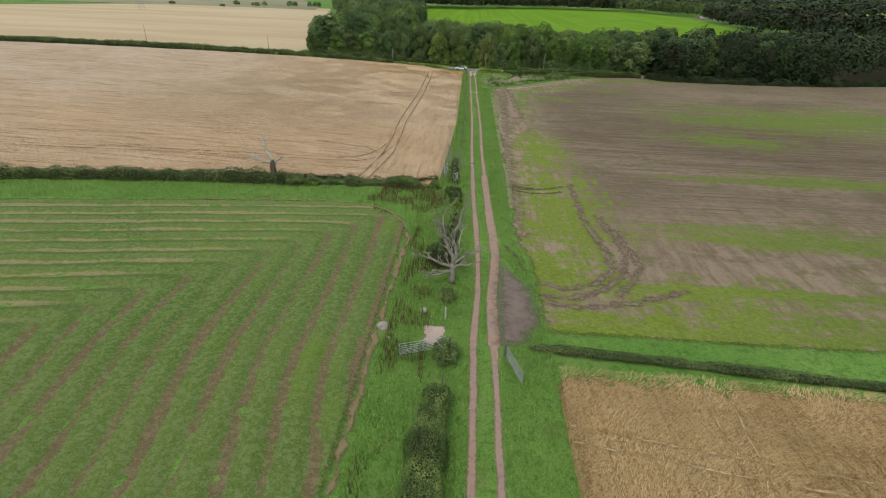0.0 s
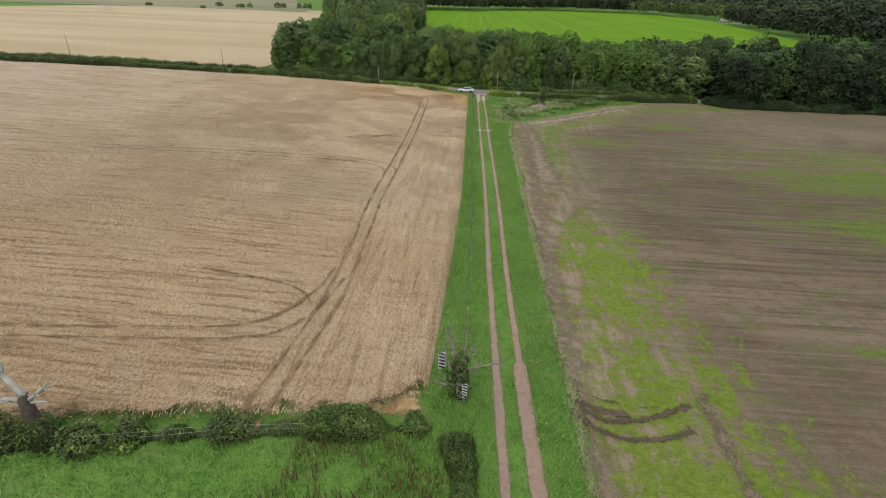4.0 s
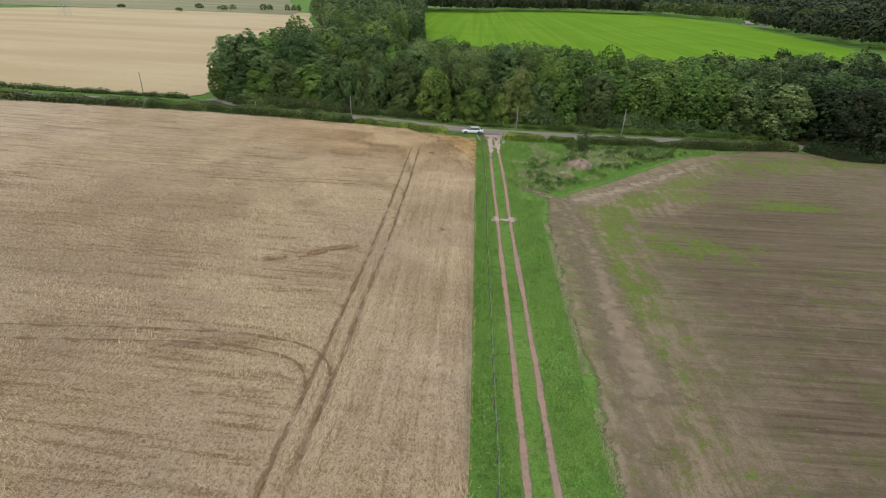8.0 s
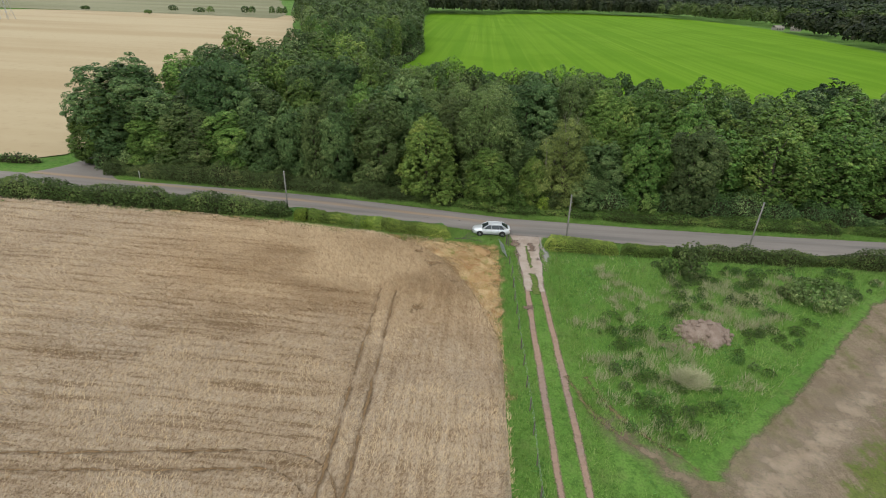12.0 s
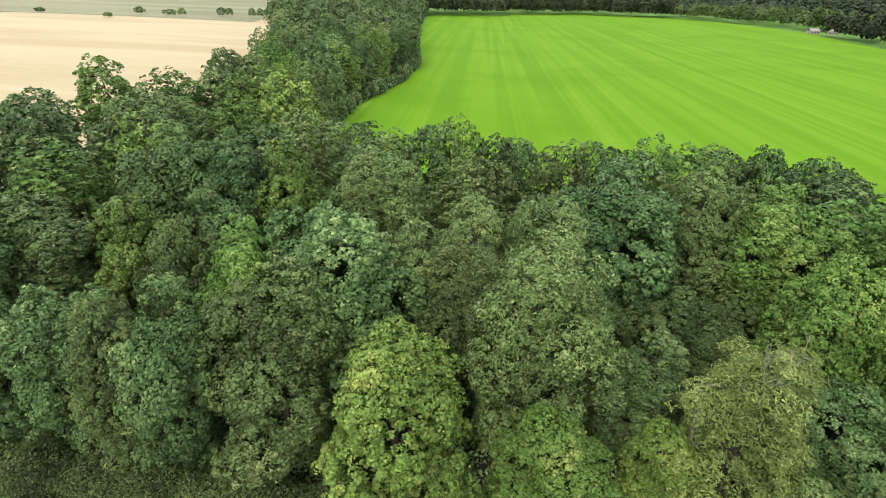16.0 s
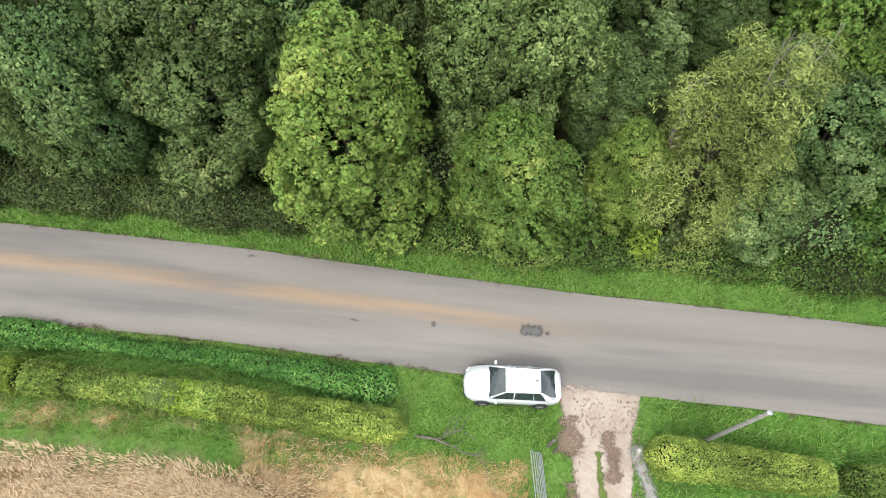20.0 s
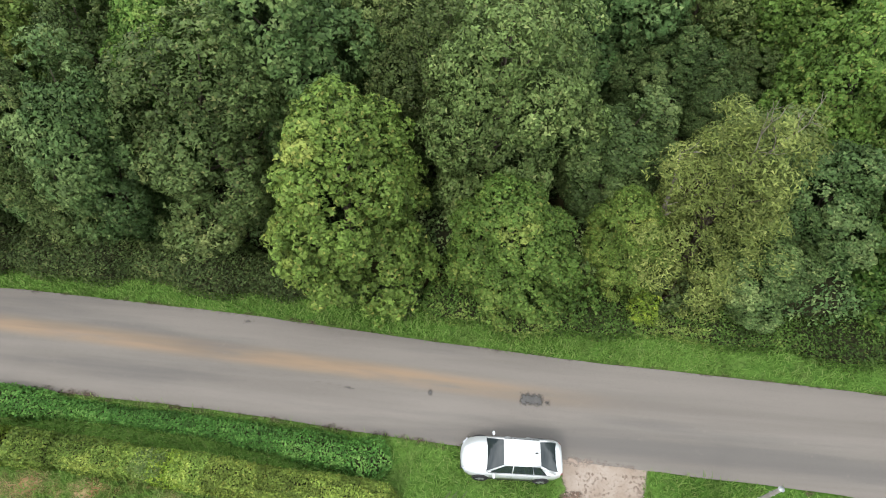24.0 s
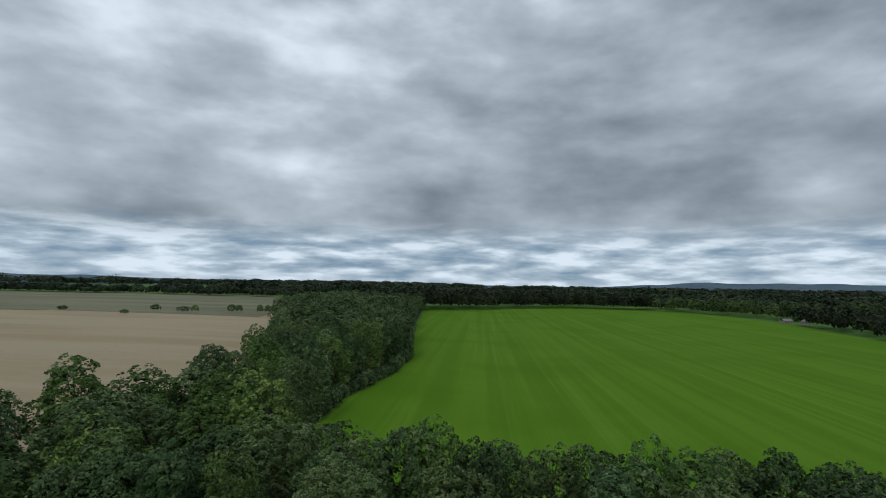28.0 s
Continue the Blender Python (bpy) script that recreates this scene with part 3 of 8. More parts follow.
def straw_material():
    """Flattened straw: orange and pale streaks with weeds coming through."""
    n = Nodes("flattened_straw", 0.95)
    big, mid, fine = n.noise(0.35, 5, rough=0.65, dist=0.8), n.noise(0.9, 5, off=5, dist=0.6), n.noise(7, 5, (1.0, 0.35, 1), rough=0.7, dist=0.8)
    c = n.mix(n.step(big, 0.42, 0.6), (0.60, 0.39, 0.20), (0.72, 0.53, 0.29))
    c = n.mix(n.math("MULTIPLY", n.step(mid, 0.52, 0.66), 0.75), c, (0.47, 0.25, 0.115))
    c = n.mix(n.math("MULTIPLY", n.step(n.noise(0.55, 5, off=11, rough=0.7), 0.56, 0.66), 0.75), c, (0.20, 0.27, 0.06))
    c = n.mix(n.math("MULTIPLY", n.step(fine, 0.5, 0.68), 0.55), c, (0.33, 0.19, 0.08))
    n.feather(2.0, 6.0, 0.6)
    n.bump(fine, 0.9, 0.1)
    return n.done(c)


def green_field_material():
    n = Nodes("bright_grass_ley", 0.95, 0.0, 0.03)
    rows = n.noise(0.16, 3, (1.0, 0.012, 1), turn=-0.05)
    c = n.mix(n.step(rows, 0.4, 0.62), (0.142, 0.295, 0.016), (0.178, 0.34, 0.022))
    c = n.mix(n.math("MULTIPLY", n.step(n.noise(0.55, 2, (1.0, 0.006, 1), turn=-0.05, off=3), 0.56, 0.7), 0.35), c, (0.25, 0.40, 0.045))
    c = n.mix(n.math("MULTIPLY", n.step(n.noise(0.02, 3), 0.45, 0.7), 0.4), c, (0.105, 0.235, 0.006))
    c = n.mix(n.math("MULTIPLY", n.step(n.noise(2.5, 4), 0.5, 0.75), 0.35), c, (0.075, 0.17, 0.006))
    return n.done(c)


def pale_material():
    n = Nodes("pale_barley", 0.95)
    c = n.mix(n.step(n.noise(0.05, 4, (0.15, 1.0, 1), turn=0.3), 0.35, 0.65), (0.53, 0.41, 0.245), (0.61, 0.495, 0.315))
    c = n.mix(n.math("MULTIPLY", n.step(n.noise(0.6, 4), 0.5, 0.8), 0.3), c, (0.38, 0.28, 0.16))
    return n.done(c)


def pasture_material():
    n = Nodes("rough_pasture", 0.95)
    c = n.mix(n.step(n.noise(0.012, 4, (0.35, 1.6, 1)), 0.35, 0.65), (0.25, 0.25, 0.145), (0.345, 0.33, 0.205))
    c = n.mix(n.math("MULTIPLY", n.step(n.noise(0.2, 4), 0.5, 0.75), 0.4), c, (0.15, 0.165, 0.06))
    return n.done(c)


def track_material():
    n = Nodes("dirt_track", 0.95)
    lng, fine, peb = n.noise(0.22, 3), n.noise(2.2, 5), n.noise(17, 3)
    c = n.mix(n.step(lng, 0.4, 0.62), (0.42, 0.285, 0.215), (0.37, 0.27, 0.22))
    c = n.mix(n.math("MULTIPLY", n.step(fine, 0.45, 0.7), 0.55), c, (0.27, 0.175, 0.125))
    c = n.mix(n.math("MULTIPLY", n.step(peb, 0.55, 0.75), 0.55), c, (0.54, 0.44, 0.37))
    n.feather(0.22, 0.4, 4.0)
    n.bump(peb, 0.7, 0.04)
    return n.done(c)


def asphalt_material():
    n = Nodes("worn_asphalt", 0.85)
    x, y = n.axis(0), n.axis(1)
    fine, mid = n.noise(26, 3), n.noise(0.9, 5, (0.05, 1, 1), turn=0.036)
    c = n.mix(n.step(mid, 0.3, 0.7), (0.275, 0.247, 0.226), (0.345, 0.31, 0.284))
    c = n.mix(n.math("MULTIPLY", n.step(fine, 0.5, 0.75), 0.35), c, (0.11, 0.105, 0.10))
    # Sand washed to the crown of the road, and cleaner wheel tracks.
    crown = n.math("SUBTRACT", y, n.math("ADD", 207.55, n.math("MULTIPLY", x, -0.036)))
    sand = n.math("MULTIPLY", n.step(n.math("ABSOLUTE", crown), 0.75, 0.1), n.step(x, 5.0, -9.0))
    c = n.mix(n.math("MULTIPLY", n.math("MULTIPLY", sand, n.step(n.noise(1.3, 4, (0.12, 1, 1)), 0.25, 0.6)), 0.8), c, (0.47, 0.33, 0.215))
    c = n.mix(n.math("MULTIPLY", n.step(n.noise(0.5, 5, (0.07, 1, 1), off=4, turn=0.036), 0.52, 0.7), 0.5), c, (0.165, 0.16, 0.16))
    c = n.mix(n.math("MULTIPLY", n.step(n.noise(2.5, 5, off=7, rough=0.7), 0.6, 0.75), 0.3), c, (0.40, 0.35, 0.31))
    n.bump(fine, 0.35, 0.01)
    return n.done(c)


M = dict(
    grass=grass_material(), wheat=wheat_material(), wheat_orange=wheat_material("orange_wheat", 0.72, 0.8), mown=mown_material(), bare=bare_material(), ley=green_field_material(),
    pale=pale_material(), pasture=pasture_material(), track=track_material(), asphalt=asphalt_material(),
    mud=grained("wet_mud", (0.15, 0.115, 0.095), (0.22, 0.175, 0.145), 0.8, 0.75, fine=(0.34, 0.285, 0.24), fade=(2.2, 3.4, 1.3)),
    sand=grained("sandy_gravel", (0.44, 0.34, 0.28), (0.52, 0.42, 0.36), 1.2, 0.95, fine=(0.34, 0.25, 0.2)),
    straw=straw_material(),
    rubble=grained("rubble_soil", (0.30, 0.22, 0.175), (0.40, 0.315, 0.26), 1.6, 0.95, bump=0.8, dist=0.05, fine=(0.22, 0.16, 0.12)),
    greygravel=grained("grey_gravel", (0.34, 0.33, 0.32), (0.46, 0.44, 0.43), 2.2, 0.95, bump=0.8, fine=(0.22, 0.21, 0.2), fade=(0.35, 0.7, 4.0)),
    wornverge=grained("worn_grass", (0.11, 0.19, 0.035), (0.19, 0.22, 0.07), 2.5, 0.95, bump=0.8, dist=0.05, fade=(0.2, 0.9, 1.6)),
    gravel=grained("pale_gravel", (0.46, 0.36, 0.30), (0.54, 0.44, 0.38), 1.2, 0.95, fine=(0.34, 0.25, 0.2), fade=(0.35, 1.3, 2.0)),
    greywood=grained("grey_dead_wood", (0.37, 0.34, 0.285), (0.24, 0.215, 0.175), 2.0, 0.9, bump=0.6),
    bark=grained("bark", (0.09, 0.075, 0.055), (0.16, 0.135, 0.105), 2.5, 0.95, bump=0.7, dist=0.04),
    deadwood=grained("bleached_wood", (0.66, 0.63, 0.57), (0.48, 0.45, 0.40), 2.0, 0.9, bump=0.6),
    polewood=grained("silvered_pole_timber", (0.36, 0.345, 0.32), (0.26, 0.245, 0.22), 3.0, 0.9),
    lime_field=grained("young_lime_crop", (0.30, 0.40, 0.07), (0.38, 0.46, 0.10), 0.03, 0.95),
    post=grained("weathered_timber", (0.25, 0.225, 0.19), (0.16, 0.14, 0.115), 4.0, 0.9),
    steel=grained("galvanised_steel", (0.46, 0.48, 0.50), (0.56, 0.58, 0.60), 6.0, 0.45, metal=0.7, bump=0.1),
    stone=grained("grey_stone", (0.34, 0.31, 0.27), (0.45, 0.41, 0.36), 3.0, 0.95, bump=0.6),
    # Twigs near black: the shade inside the hedge is in this colour.
    core=grained("shaded_hedge_twigs", (0.035, 0.04, 0.018), (0.06, 0.06, 0.03), 3.0, 0.95),
    white=grained("white_paint", (0.75, 0.75, 0.74), (0.8, 0.8, 0.79), 8.0, 0.5),
    black=grained("black_paint", (0.02, 0.02, 0.022), (0.03, 0.03, 0.03), 8.0, 0.5),
    leaf_dark=leaf_material("dark_green_leaves", (0.090, 0.164, 0.051), (0.138, 0.231, 0.074), (0.259, 0.322, 0.122)),
    leaf_mid=leaf_material("green_leaves", (0.105, 0.215, 0.04), (0.17, 0.30, 0.062), (0.30, 0.37, 0.10), 0.025),
    leaf_teal=leaf_material("blue_green_leaves", (0.086, 0.162, 0.049), (0.138, 0.234, 0.075), (0.24, 0.32, 0.114), 0.02),
    leaf_lime=leaf_material("yellow_green_leaves", (0.145, 0.262, 0.048), (0.225, 0.35, 0.074), (0.36, 0.395, 0.10), 0.02),
    leaf_olive=leaf_material("olive_leaves", (0.125, 0.198, 0.058), (0.192, 0.278, 0.085), (0.29, 0.335, 0.125), 0.02),
    leaf_ash=leaf_material("dull_ash_leaves", (0.112, 0.182, 0.054), (0.172, 0.256, 0.08), (0.26, 0.285, 0.105), 0.012),
    leaf_larch=leaf_material("feathery_needles", (0.160, 0.208, 0.049), (0.237, 0.276, 0.073), (0.352, 0.374, 0.118), 0.02),
    # Shade of the dense eastern crowns is put into this darker leaf base.
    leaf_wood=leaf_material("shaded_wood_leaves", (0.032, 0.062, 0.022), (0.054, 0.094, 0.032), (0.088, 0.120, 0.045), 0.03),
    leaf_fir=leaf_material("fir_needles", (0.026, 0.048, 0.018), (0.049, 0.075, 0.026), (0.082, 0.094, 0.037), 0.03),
    leaf_hedge=leaf_material("hedge_leaves", (0.075, 0.135, 0.033), (0.13, 0.20, 0.05), (0.20, 0.25, 0.075), 0.03),
    leaf_hedgetop=leaf_material("clipped_hedge_leaves", (0.20, 0.31, 0.06), (0.30, 0.43, 0.085), (0.44, 0.49, 0.11), 0.02),
    leaf_nettle=leaf_material("nettle_leaves", (0.11, 0.29, 0.055), (0.175, 0.39, 0.08), (0.27, 0.46, 0.12), 0.02),
    leaf_gold=leaf_material("yellowing_hedge_leaves", (0.25, 0.39, 0.05), (0.36, 0.48, 0.065), (0.48, 0.53, 0.075), 0.02),
    litter=grained("woodland_litter", (0.05, 0.04, 0.022), (0.075, 0.065, 0.03), 0.7, 0.95, fine=(0.05, 0.075, 0.02)),
    crushed=grained("crushed_stems", (0.19, 0.12, 0.062), (0.30, 0.195, 0.105), 2.0, 0.95, bump=0.7, fade=(0.2, 0.5, 2.0)),
    # Lodged stems, browned further to hold the shade of their hollows.
    lodged=grained("lodged_stems_and_shade", (0.22, 0.14, 0.075), (0.36, 0.235, 0.13), 2.5, 0.95, bump=0.8, fade=(0.5, 2.4, 1.5)),
    palestems=grained("pale_crushed_stems", (0.46, 0.32, 0.17), (0.56, 0.41, 0.235), 2.0, 0.95, bump=0.7, fade=(0.2, 0.4, 3.0)),
    drysoil=grained("dry_worn_soil", (0.255, 0.195, 0.135), (0.35, 0.275, 0.195), 0.9, 0.95, bump=0.6, dist=0.05, fine=(0.19, 0.165, 0.085), fade=(2.6, 4.2, 1.0)),
    tan=grained("dry_soil", (0.36, 0.275, 0.20), (0.46, 0.365, 0.275), 0.7, 0.95, bump=0.6, dist=0.05, fine=(0.20, 0.19, 0.085), fade=(3.0, 5.0, 1.1)),
    damp=grained("damp_mud", (0.19, 0.13, 0.10), (0.25, 0.175, 0.135), 2.0, 0.8, fine=(0.33, 0.25, 0.2), fade=(0.5, 1.8, 1.8)),
    mouth=grained("pale_stony_dirt", (0.45, 0.36, 0.295), (0.57, 0.48, 0.415), 0.9, 0.95, bump=0.6, dist=0.03, fine=(0.36, 0.265, 0.215), fade=(0.22, 0.5, 4.0)),
    ruttedsoil=grained("rutted_field_soil", (0.17, 0.13, 0.09), (0.29, 0.225, 0.16), 1.3, 0.9, bump=0.8, dist=0.06, fine=(0.11, 0.085, 0.055), fade=(0.75, 2.6, 2.2)),
    darksoil=grained("churned_soil", (0.11, 0.078, 0.055), (0.17, 0.122, 0.088), 1.5, 0.9, bump=0.8, dist=0.05, fade=(0.45, 1.2, 2.5)),
    brownstrip=grained("brown_cut_strip", (0.21, 0.16, 0.085), (0.28, 0.215, 0.12), 1.2, 0.95, bump=0.7, fine=(0.15, 0.17, 0.05), fade=(0.4, 0.8, 2.2)),
    tar=grained("tar_patch", (0.15, 0.146, 0.145), (0.19, 0.182, 0.178), 3.0, 0.8, fade=(0.3, 0.7, 3.0)),
    # Blue of distance haze is painted into the hills' base colour.
    hill=grained("haze_tinted_hill", (0.13, 0.19, 0.25), (0.17, 0.235, 0.29), 0.004, 1.0, bump=0.0),
    blade=blade_material("grass_blades", (0.18, 0.355, 0.065), (0.265, 0.44, 0.10), (0.36, 0.46, 0.16)),
    dry=blade_material("dry_grass_blades", (0.48, 0.48, 0.27), (0.62, 0.60, 0.38), (0.28, 0.38, 0.12)),
    ears=blade_material("wheat_ears", (0.82, 0.60, 0.37), (0.96, 0.76, 0.50), (0.27, 0.165, 0.085)),
    ears_orange=blade_material("orange_wheat_ears", (0.70, 0.47, 0.24), (0.82, 0.60, 0.34), (0.28, 0.17, 0.085)),
    stems=blade_material("straw_stems", (0.60, 0.36, 0.15), (0.74, 0.53, 0.26), (0.30, 0.36, 0.10)),
    dock=blade_material("brown_seed_heads", (0.13, 0.085, 0.04), (0.19, 0.13, 0.06), (0.10, 0.13, 0.04)),
)


def paint(name, color, rough, metal=0.0, coat=0.0, spec=0.5):
    n = Nodes(name, rough, metal, spec)
    n.b.inputs["Coat Weight"].default_value = coat
    n.tone = 0.8
    f = n.noise(60, 2)
    return n.done(n.mix(n.math("MULTIPLY", f, 0.12), color, tuple(c * 0.8 for c in color)))


M.update(
    silver=paint("silver_car_paint", (0.80, 0.83, 0.86), 0.28, 0.35, 1.0), glass=paint("tinted_car_glass", (0.03, 0.04, 0.045), 0.06, 0.0, 0.0, 0.9),
    rubber=paint("tyre_rubber", (0.025, 0.025, 0.026), 0.85), alloy=paint("alloy_rim", (0.55, 0.56, 0.58), 0.35, 0.8), lamp_red=paint("red_tail_lens", (0.30, 0.02, 0.02), 0.2),
    lamp_clear=paint("clear_headlamp", (0.5, 0.53, 0.56), 0.12, 0.3), trim=paint("black_plastic_trim", (0.02, 0.02, 0.022), 0.5), plate=paint("plain_yellow_plate", (0.7, 0.55, 0.08), 0.5),
)

# ---- the ground ----
def sheet(name, west, east, ys, across, material, dz, label, category, rag=0.0, seed=0, relief=None, kind="structure", swap=False, taper=0.0, warp=None, edges="abse"):
    """A sheet of land between two edges given for each y (or, swapped, for each x), laid dz over the ground."""
    ys = np.asarray(ys, float)
    a, b = np.asarray(west, float).copy(), np.asarray(east, float).copy()
    if rag:
        a += (lattice(ys, ys * 0 + 1.5, 0.9, seed) - 0.5 + lattice(ys, ys * 0 + 3.5, 3.5, seed + 5) - 0.5) * rag
        b += (lattice(ys, ys * 0 + 7.5, 0.9, seed + 1) - 0.5 + lattice(ys, ys * 0 + 9.5, 3.5, seed + 6) - 0.5) * rag
    f = np.linspace(0, 1, across)
    x = a[:, None] * (1 - f) + b[:, None] * f
    y = np.repeat(ys[:, None], across, 1)
    if swap:
        x, y = y, x
    if warp is not None:
        x = warp(x, y)
    lift = np.full_like(x, dz)
    if relief is not None:
        lift = lift + relief(x, y)
    wide = np.abs(b - a)[:, None]
    sides = dict(a=f[None] * wide, b=(1 - f)[None] * wide, s=(ys - ys[0])[:, None] + wide * 0 * f, e=(ys[-1] - ys)[:, None] + wide * 0 * f)
    rim = np.minimum.reduce([sides[k] + 0 * x for k in "abse"])
    fade = np.minimum.reduce([sides[k] + 0 * x for k in edges])
    if taper:
        k = np.clip(rim / taper, 0, 1)
        lift = lift * k ** 0.5 - 0.1 * (k == 0)
    z = zg(x, y) + lift
    faces = grid_faces(len(ys), across)
    me = mesh_from(name, np.stack([x, y, z], -1).reshape(-1, 3), faces if swap else faces[:, ::-1], True, fade)
    return put(name, me, material, None, label, category, "", kind)


def ribbon(name, pts, width, material, dz, label, category, rag=0.15, seed=0, step=0.5, kind="structure", across=7):
    """A strip of ground along points."""
    pts = np.array(pts, float)
    at = np.r_[0, np.cumsum(np.hypot(*np.diff(pts, axis=0).T))]
    s = np.arange(0, at[-1] + step, step)
    # Rounded corners: the points are smoothed along the strip.
    def smooth(c):
        v = np.interp(s, at, c)
        k = np.ones(7) / 7
        return np.convolve(np.r_[[v[0]] * 3, v, [v[-1]] * 3], k, "valid")
    x, y = smooth(pts[:, 0]), smooth(pts[:, 1])
    dx, dy = np.gradient(x), np.gradient(y)
    l = np.hypot(dx, dy) + 1e-9
    w = np.interp(s, [0, at[-1]], width if np.ndim(width) else (width, width)) / 2
    w1 = w + (lattice(s, s * 0 + 2.5, 0.8, seed) - 0.5) * rag * 2
    w2 = w + (lattice(s, s * 0 + 5.5, 0.8, seed + 1) - 0.5) * rag * 2
    f = np.linspace(0, 1, across)
    u = -w1[:, None] * (1 - f) + w2[:, None] * f
    px, py_ = x[:, None] - (dy / l)[:, None] * u, y[:, None] + (dx / l)[:, None] * u
    pz = zg(px, py_) + dz
    me = mesh_from(name, np.stack([px, py_, pz], -1).reshape(-1, 3), grid_faces(len(s), across)[:, ::-1], True, np.minimum(np.minimum(f, 1 - f)[None] * (w1 + w2)[:, None], np.minimum(s, s[-1] - s)[:, None]))
    return put(name, me, material, None, label, category, "", kind)


def spread(a, b, fine0, fine1, step, grow=1.16):
    """Coordinates that are evenly fine between two values and coarser outwards."""
    v = list(np.arange(fine0, fine1 + step, step))
    s = step
    while v[-1] < b:
        s *= grow
        v.append(min(v[-1] + s, b))
    s, left = step, [fine0]
    while left[-1] > a:
        s *= grow
        left.append(max(left[-1] - s, a))
    return np.array(left[:0:-1] + v)


gx, gy = spread(-4600, 4600, -70, 60, 1.0), spread(-600, 4700, 8, 214, 1.0)
GX, GY = np.meshgrid(gx, gy, indexing="ij")
tussock = (lattice(GX, GY, 2.2, 3) - 0.5) * 0.16 * np.exp(-((np.abs(GX) / 300) ** 2))
gverts = np.stack([GX, GY, zg(GX, GY) + np.minimum(tussock, 0.04) - 0.09], -1).reshape(-1, 3)
put("ground", mesh_from("ground", gverts, grid_faces(len(gx), len(gy)), True), M["grass"], None,
    "grassy farmland ground reaching to the horizon", "ground", "", "structure")

rx = np.concatenate([np.arange(-420, -70, 6.0), np.arange(-70, 70, 0.6), np.arange(70, 401, 6.0)])


def camber(x, y):
    return 0.05 * (1 - ((y - road_y(x)) / ROAD_HALF) ** 2)


road = sheet("road", road_y(rx) - ROAD_HALF, road_y(rx) + ROAD_HALF, rx, 9, M["asphalt"], 0.02,
             "worn grey asphalt country road with sandy crown", "road", 0.07, 11, camber, swap=True)
sy = np.arange(209.6, 262, 0.8)
sheet("side_road", -63.6 - 4.0 * np.exp(-(sy - 209.6) / 3.5) - (sy - 209) * 0.03, -59.2 + 5 * np.exp(-(sy - 209.6) / 3.0) - (sy - 209) * 0.03, sy, 5, M["asphalt"], 0.025,
      "grey asphalt lane turning off beside the wood", "road", 0.15, 14)

ty = np.arange(-60, 203.9, 0.5)
for nm, c, lab in (("wheel_track", rut_l, "bare reddish dirt wheel rut of the farm track"), ("wheel_track", rut_r, "stony dirt wheel rut of the farm track")):
    half = 0.33 + 0.12 * lattice(ty, ty * 0, 9.0, 4) + np.where((ty > 28) & (ty < 76), 0.26 if c is rut_r else 0.05, 0.0) + np.where(ty > 190, (ty - 190) * 0.022, 0)
    sheet(nm, c(ty) - half, c(ty) + half, ty, 9, M["track"], -0.035, lab, "track", 0.1, 21 if c is rut_l else 27,
          lambda x, y: 0.0)
ey = np.arange(190.4, 204.9, 0.3)
sheet("track_entrance", np.interp(ey, [190.4, 194.5, 198, 202, 204.9], [0.45, 0.4, 0.2, -0.1, -0.7]), np.interp(ey, [190.4, 194.5, 198, 202, 204.9], [2.75, 2.8, 3.0, 3.1, 3.9]), ey, 17, M["mouth"], -0.012,
      "pale stony track mouth broken out at the roadside", "track", 0.25, 33)
for i, (pts, w) in enumerate((([(1.7, 189.6), (1.66, 192.5), (1.62, 194.6)], 0.95), ([(1.6, 195.3), (1.55, 197.6), (1.5, 199.4), (1.35, 201.6)], 0.5))):
    ribbon("grass_strip", pts, w, M["wornverge"], 0.0, "worn green grass strip between the wheel ruts", "grass", 0.12, 140 + i, 0.25)
for i, (pts, w) in enumerate((([(-0.05, 203.3), (0.1, 200.9)], 1.3), ([(0.1, 200.3), (0.15, 198.2)], 0.8), ([(1.95, 202.7), (2.1, 199.8)], 1.0), ([(2.5, 198.7), (2.6, 197.4)], 0.7), ([(2.95, 199.8), (3.05, 198.2)], 0.5), ([(0.45, 187.9), (0.75, 186.6)], 1.3))):
    ribbon("mud_hollow", pts, w * 1.25, M["damp"], 0.004, "dark damp mud hollow in the track", "mud", 0.15, 145 + i, 0.2)
ribbon("grey_gravel", [(3.2, 202.2), (3.5, 200.4), (3.65, 198.8), (3.5, 197.2)], 0.9, M["greygravel"], 0.0, "grey gravel spilt beside the track mouth", "gravel", 0.2, 152, 0.25)
for i, (cx, w) in enumerate(((1.0, 1.35), (3.25, 1.5))):
    ribbon("gravel_crossing", [(cx, 156.4), (cx + 0.03, 158.8)], w, M["gravel"], -0.004, "pale gravel tipped into the wheel rut", "gravel", 0.25, 155 + i, 0.2)
my = np.arange(27.5, 47, 0.4)
sheet("mud_patch", rut_r(my) - 0.5, np.interp(my, [27.5, 29, 32, 35, 39, 41, 44, 47], [5.8, 8.0, 9.2, 9.6, 9.2, 7.8, 6.6, 6.0]), my, 22, M["mud"], -0.02,
      "muddy turning place churned by tyres beside the track", "mud", 0.2, 35)
cy = np.arange(27.6, 31.0, 0.2)
sheet("gravel_patch", np.interp(cy, [27.6, 28.6, 29.8, 31], [-1.7, -1.75, -1.65, -1.6]), np.interp(cy, [27.6, 28.6, 29.8, 31], [0.15, 0.3, 0.45, 0.65]), cy, 12, M["gravel"], 0.0,
      "pale pinkish gravel patch behind the field gate", "gravel", 0.35, 37)
py = np.arange(156.9, 158.2, 0.2)
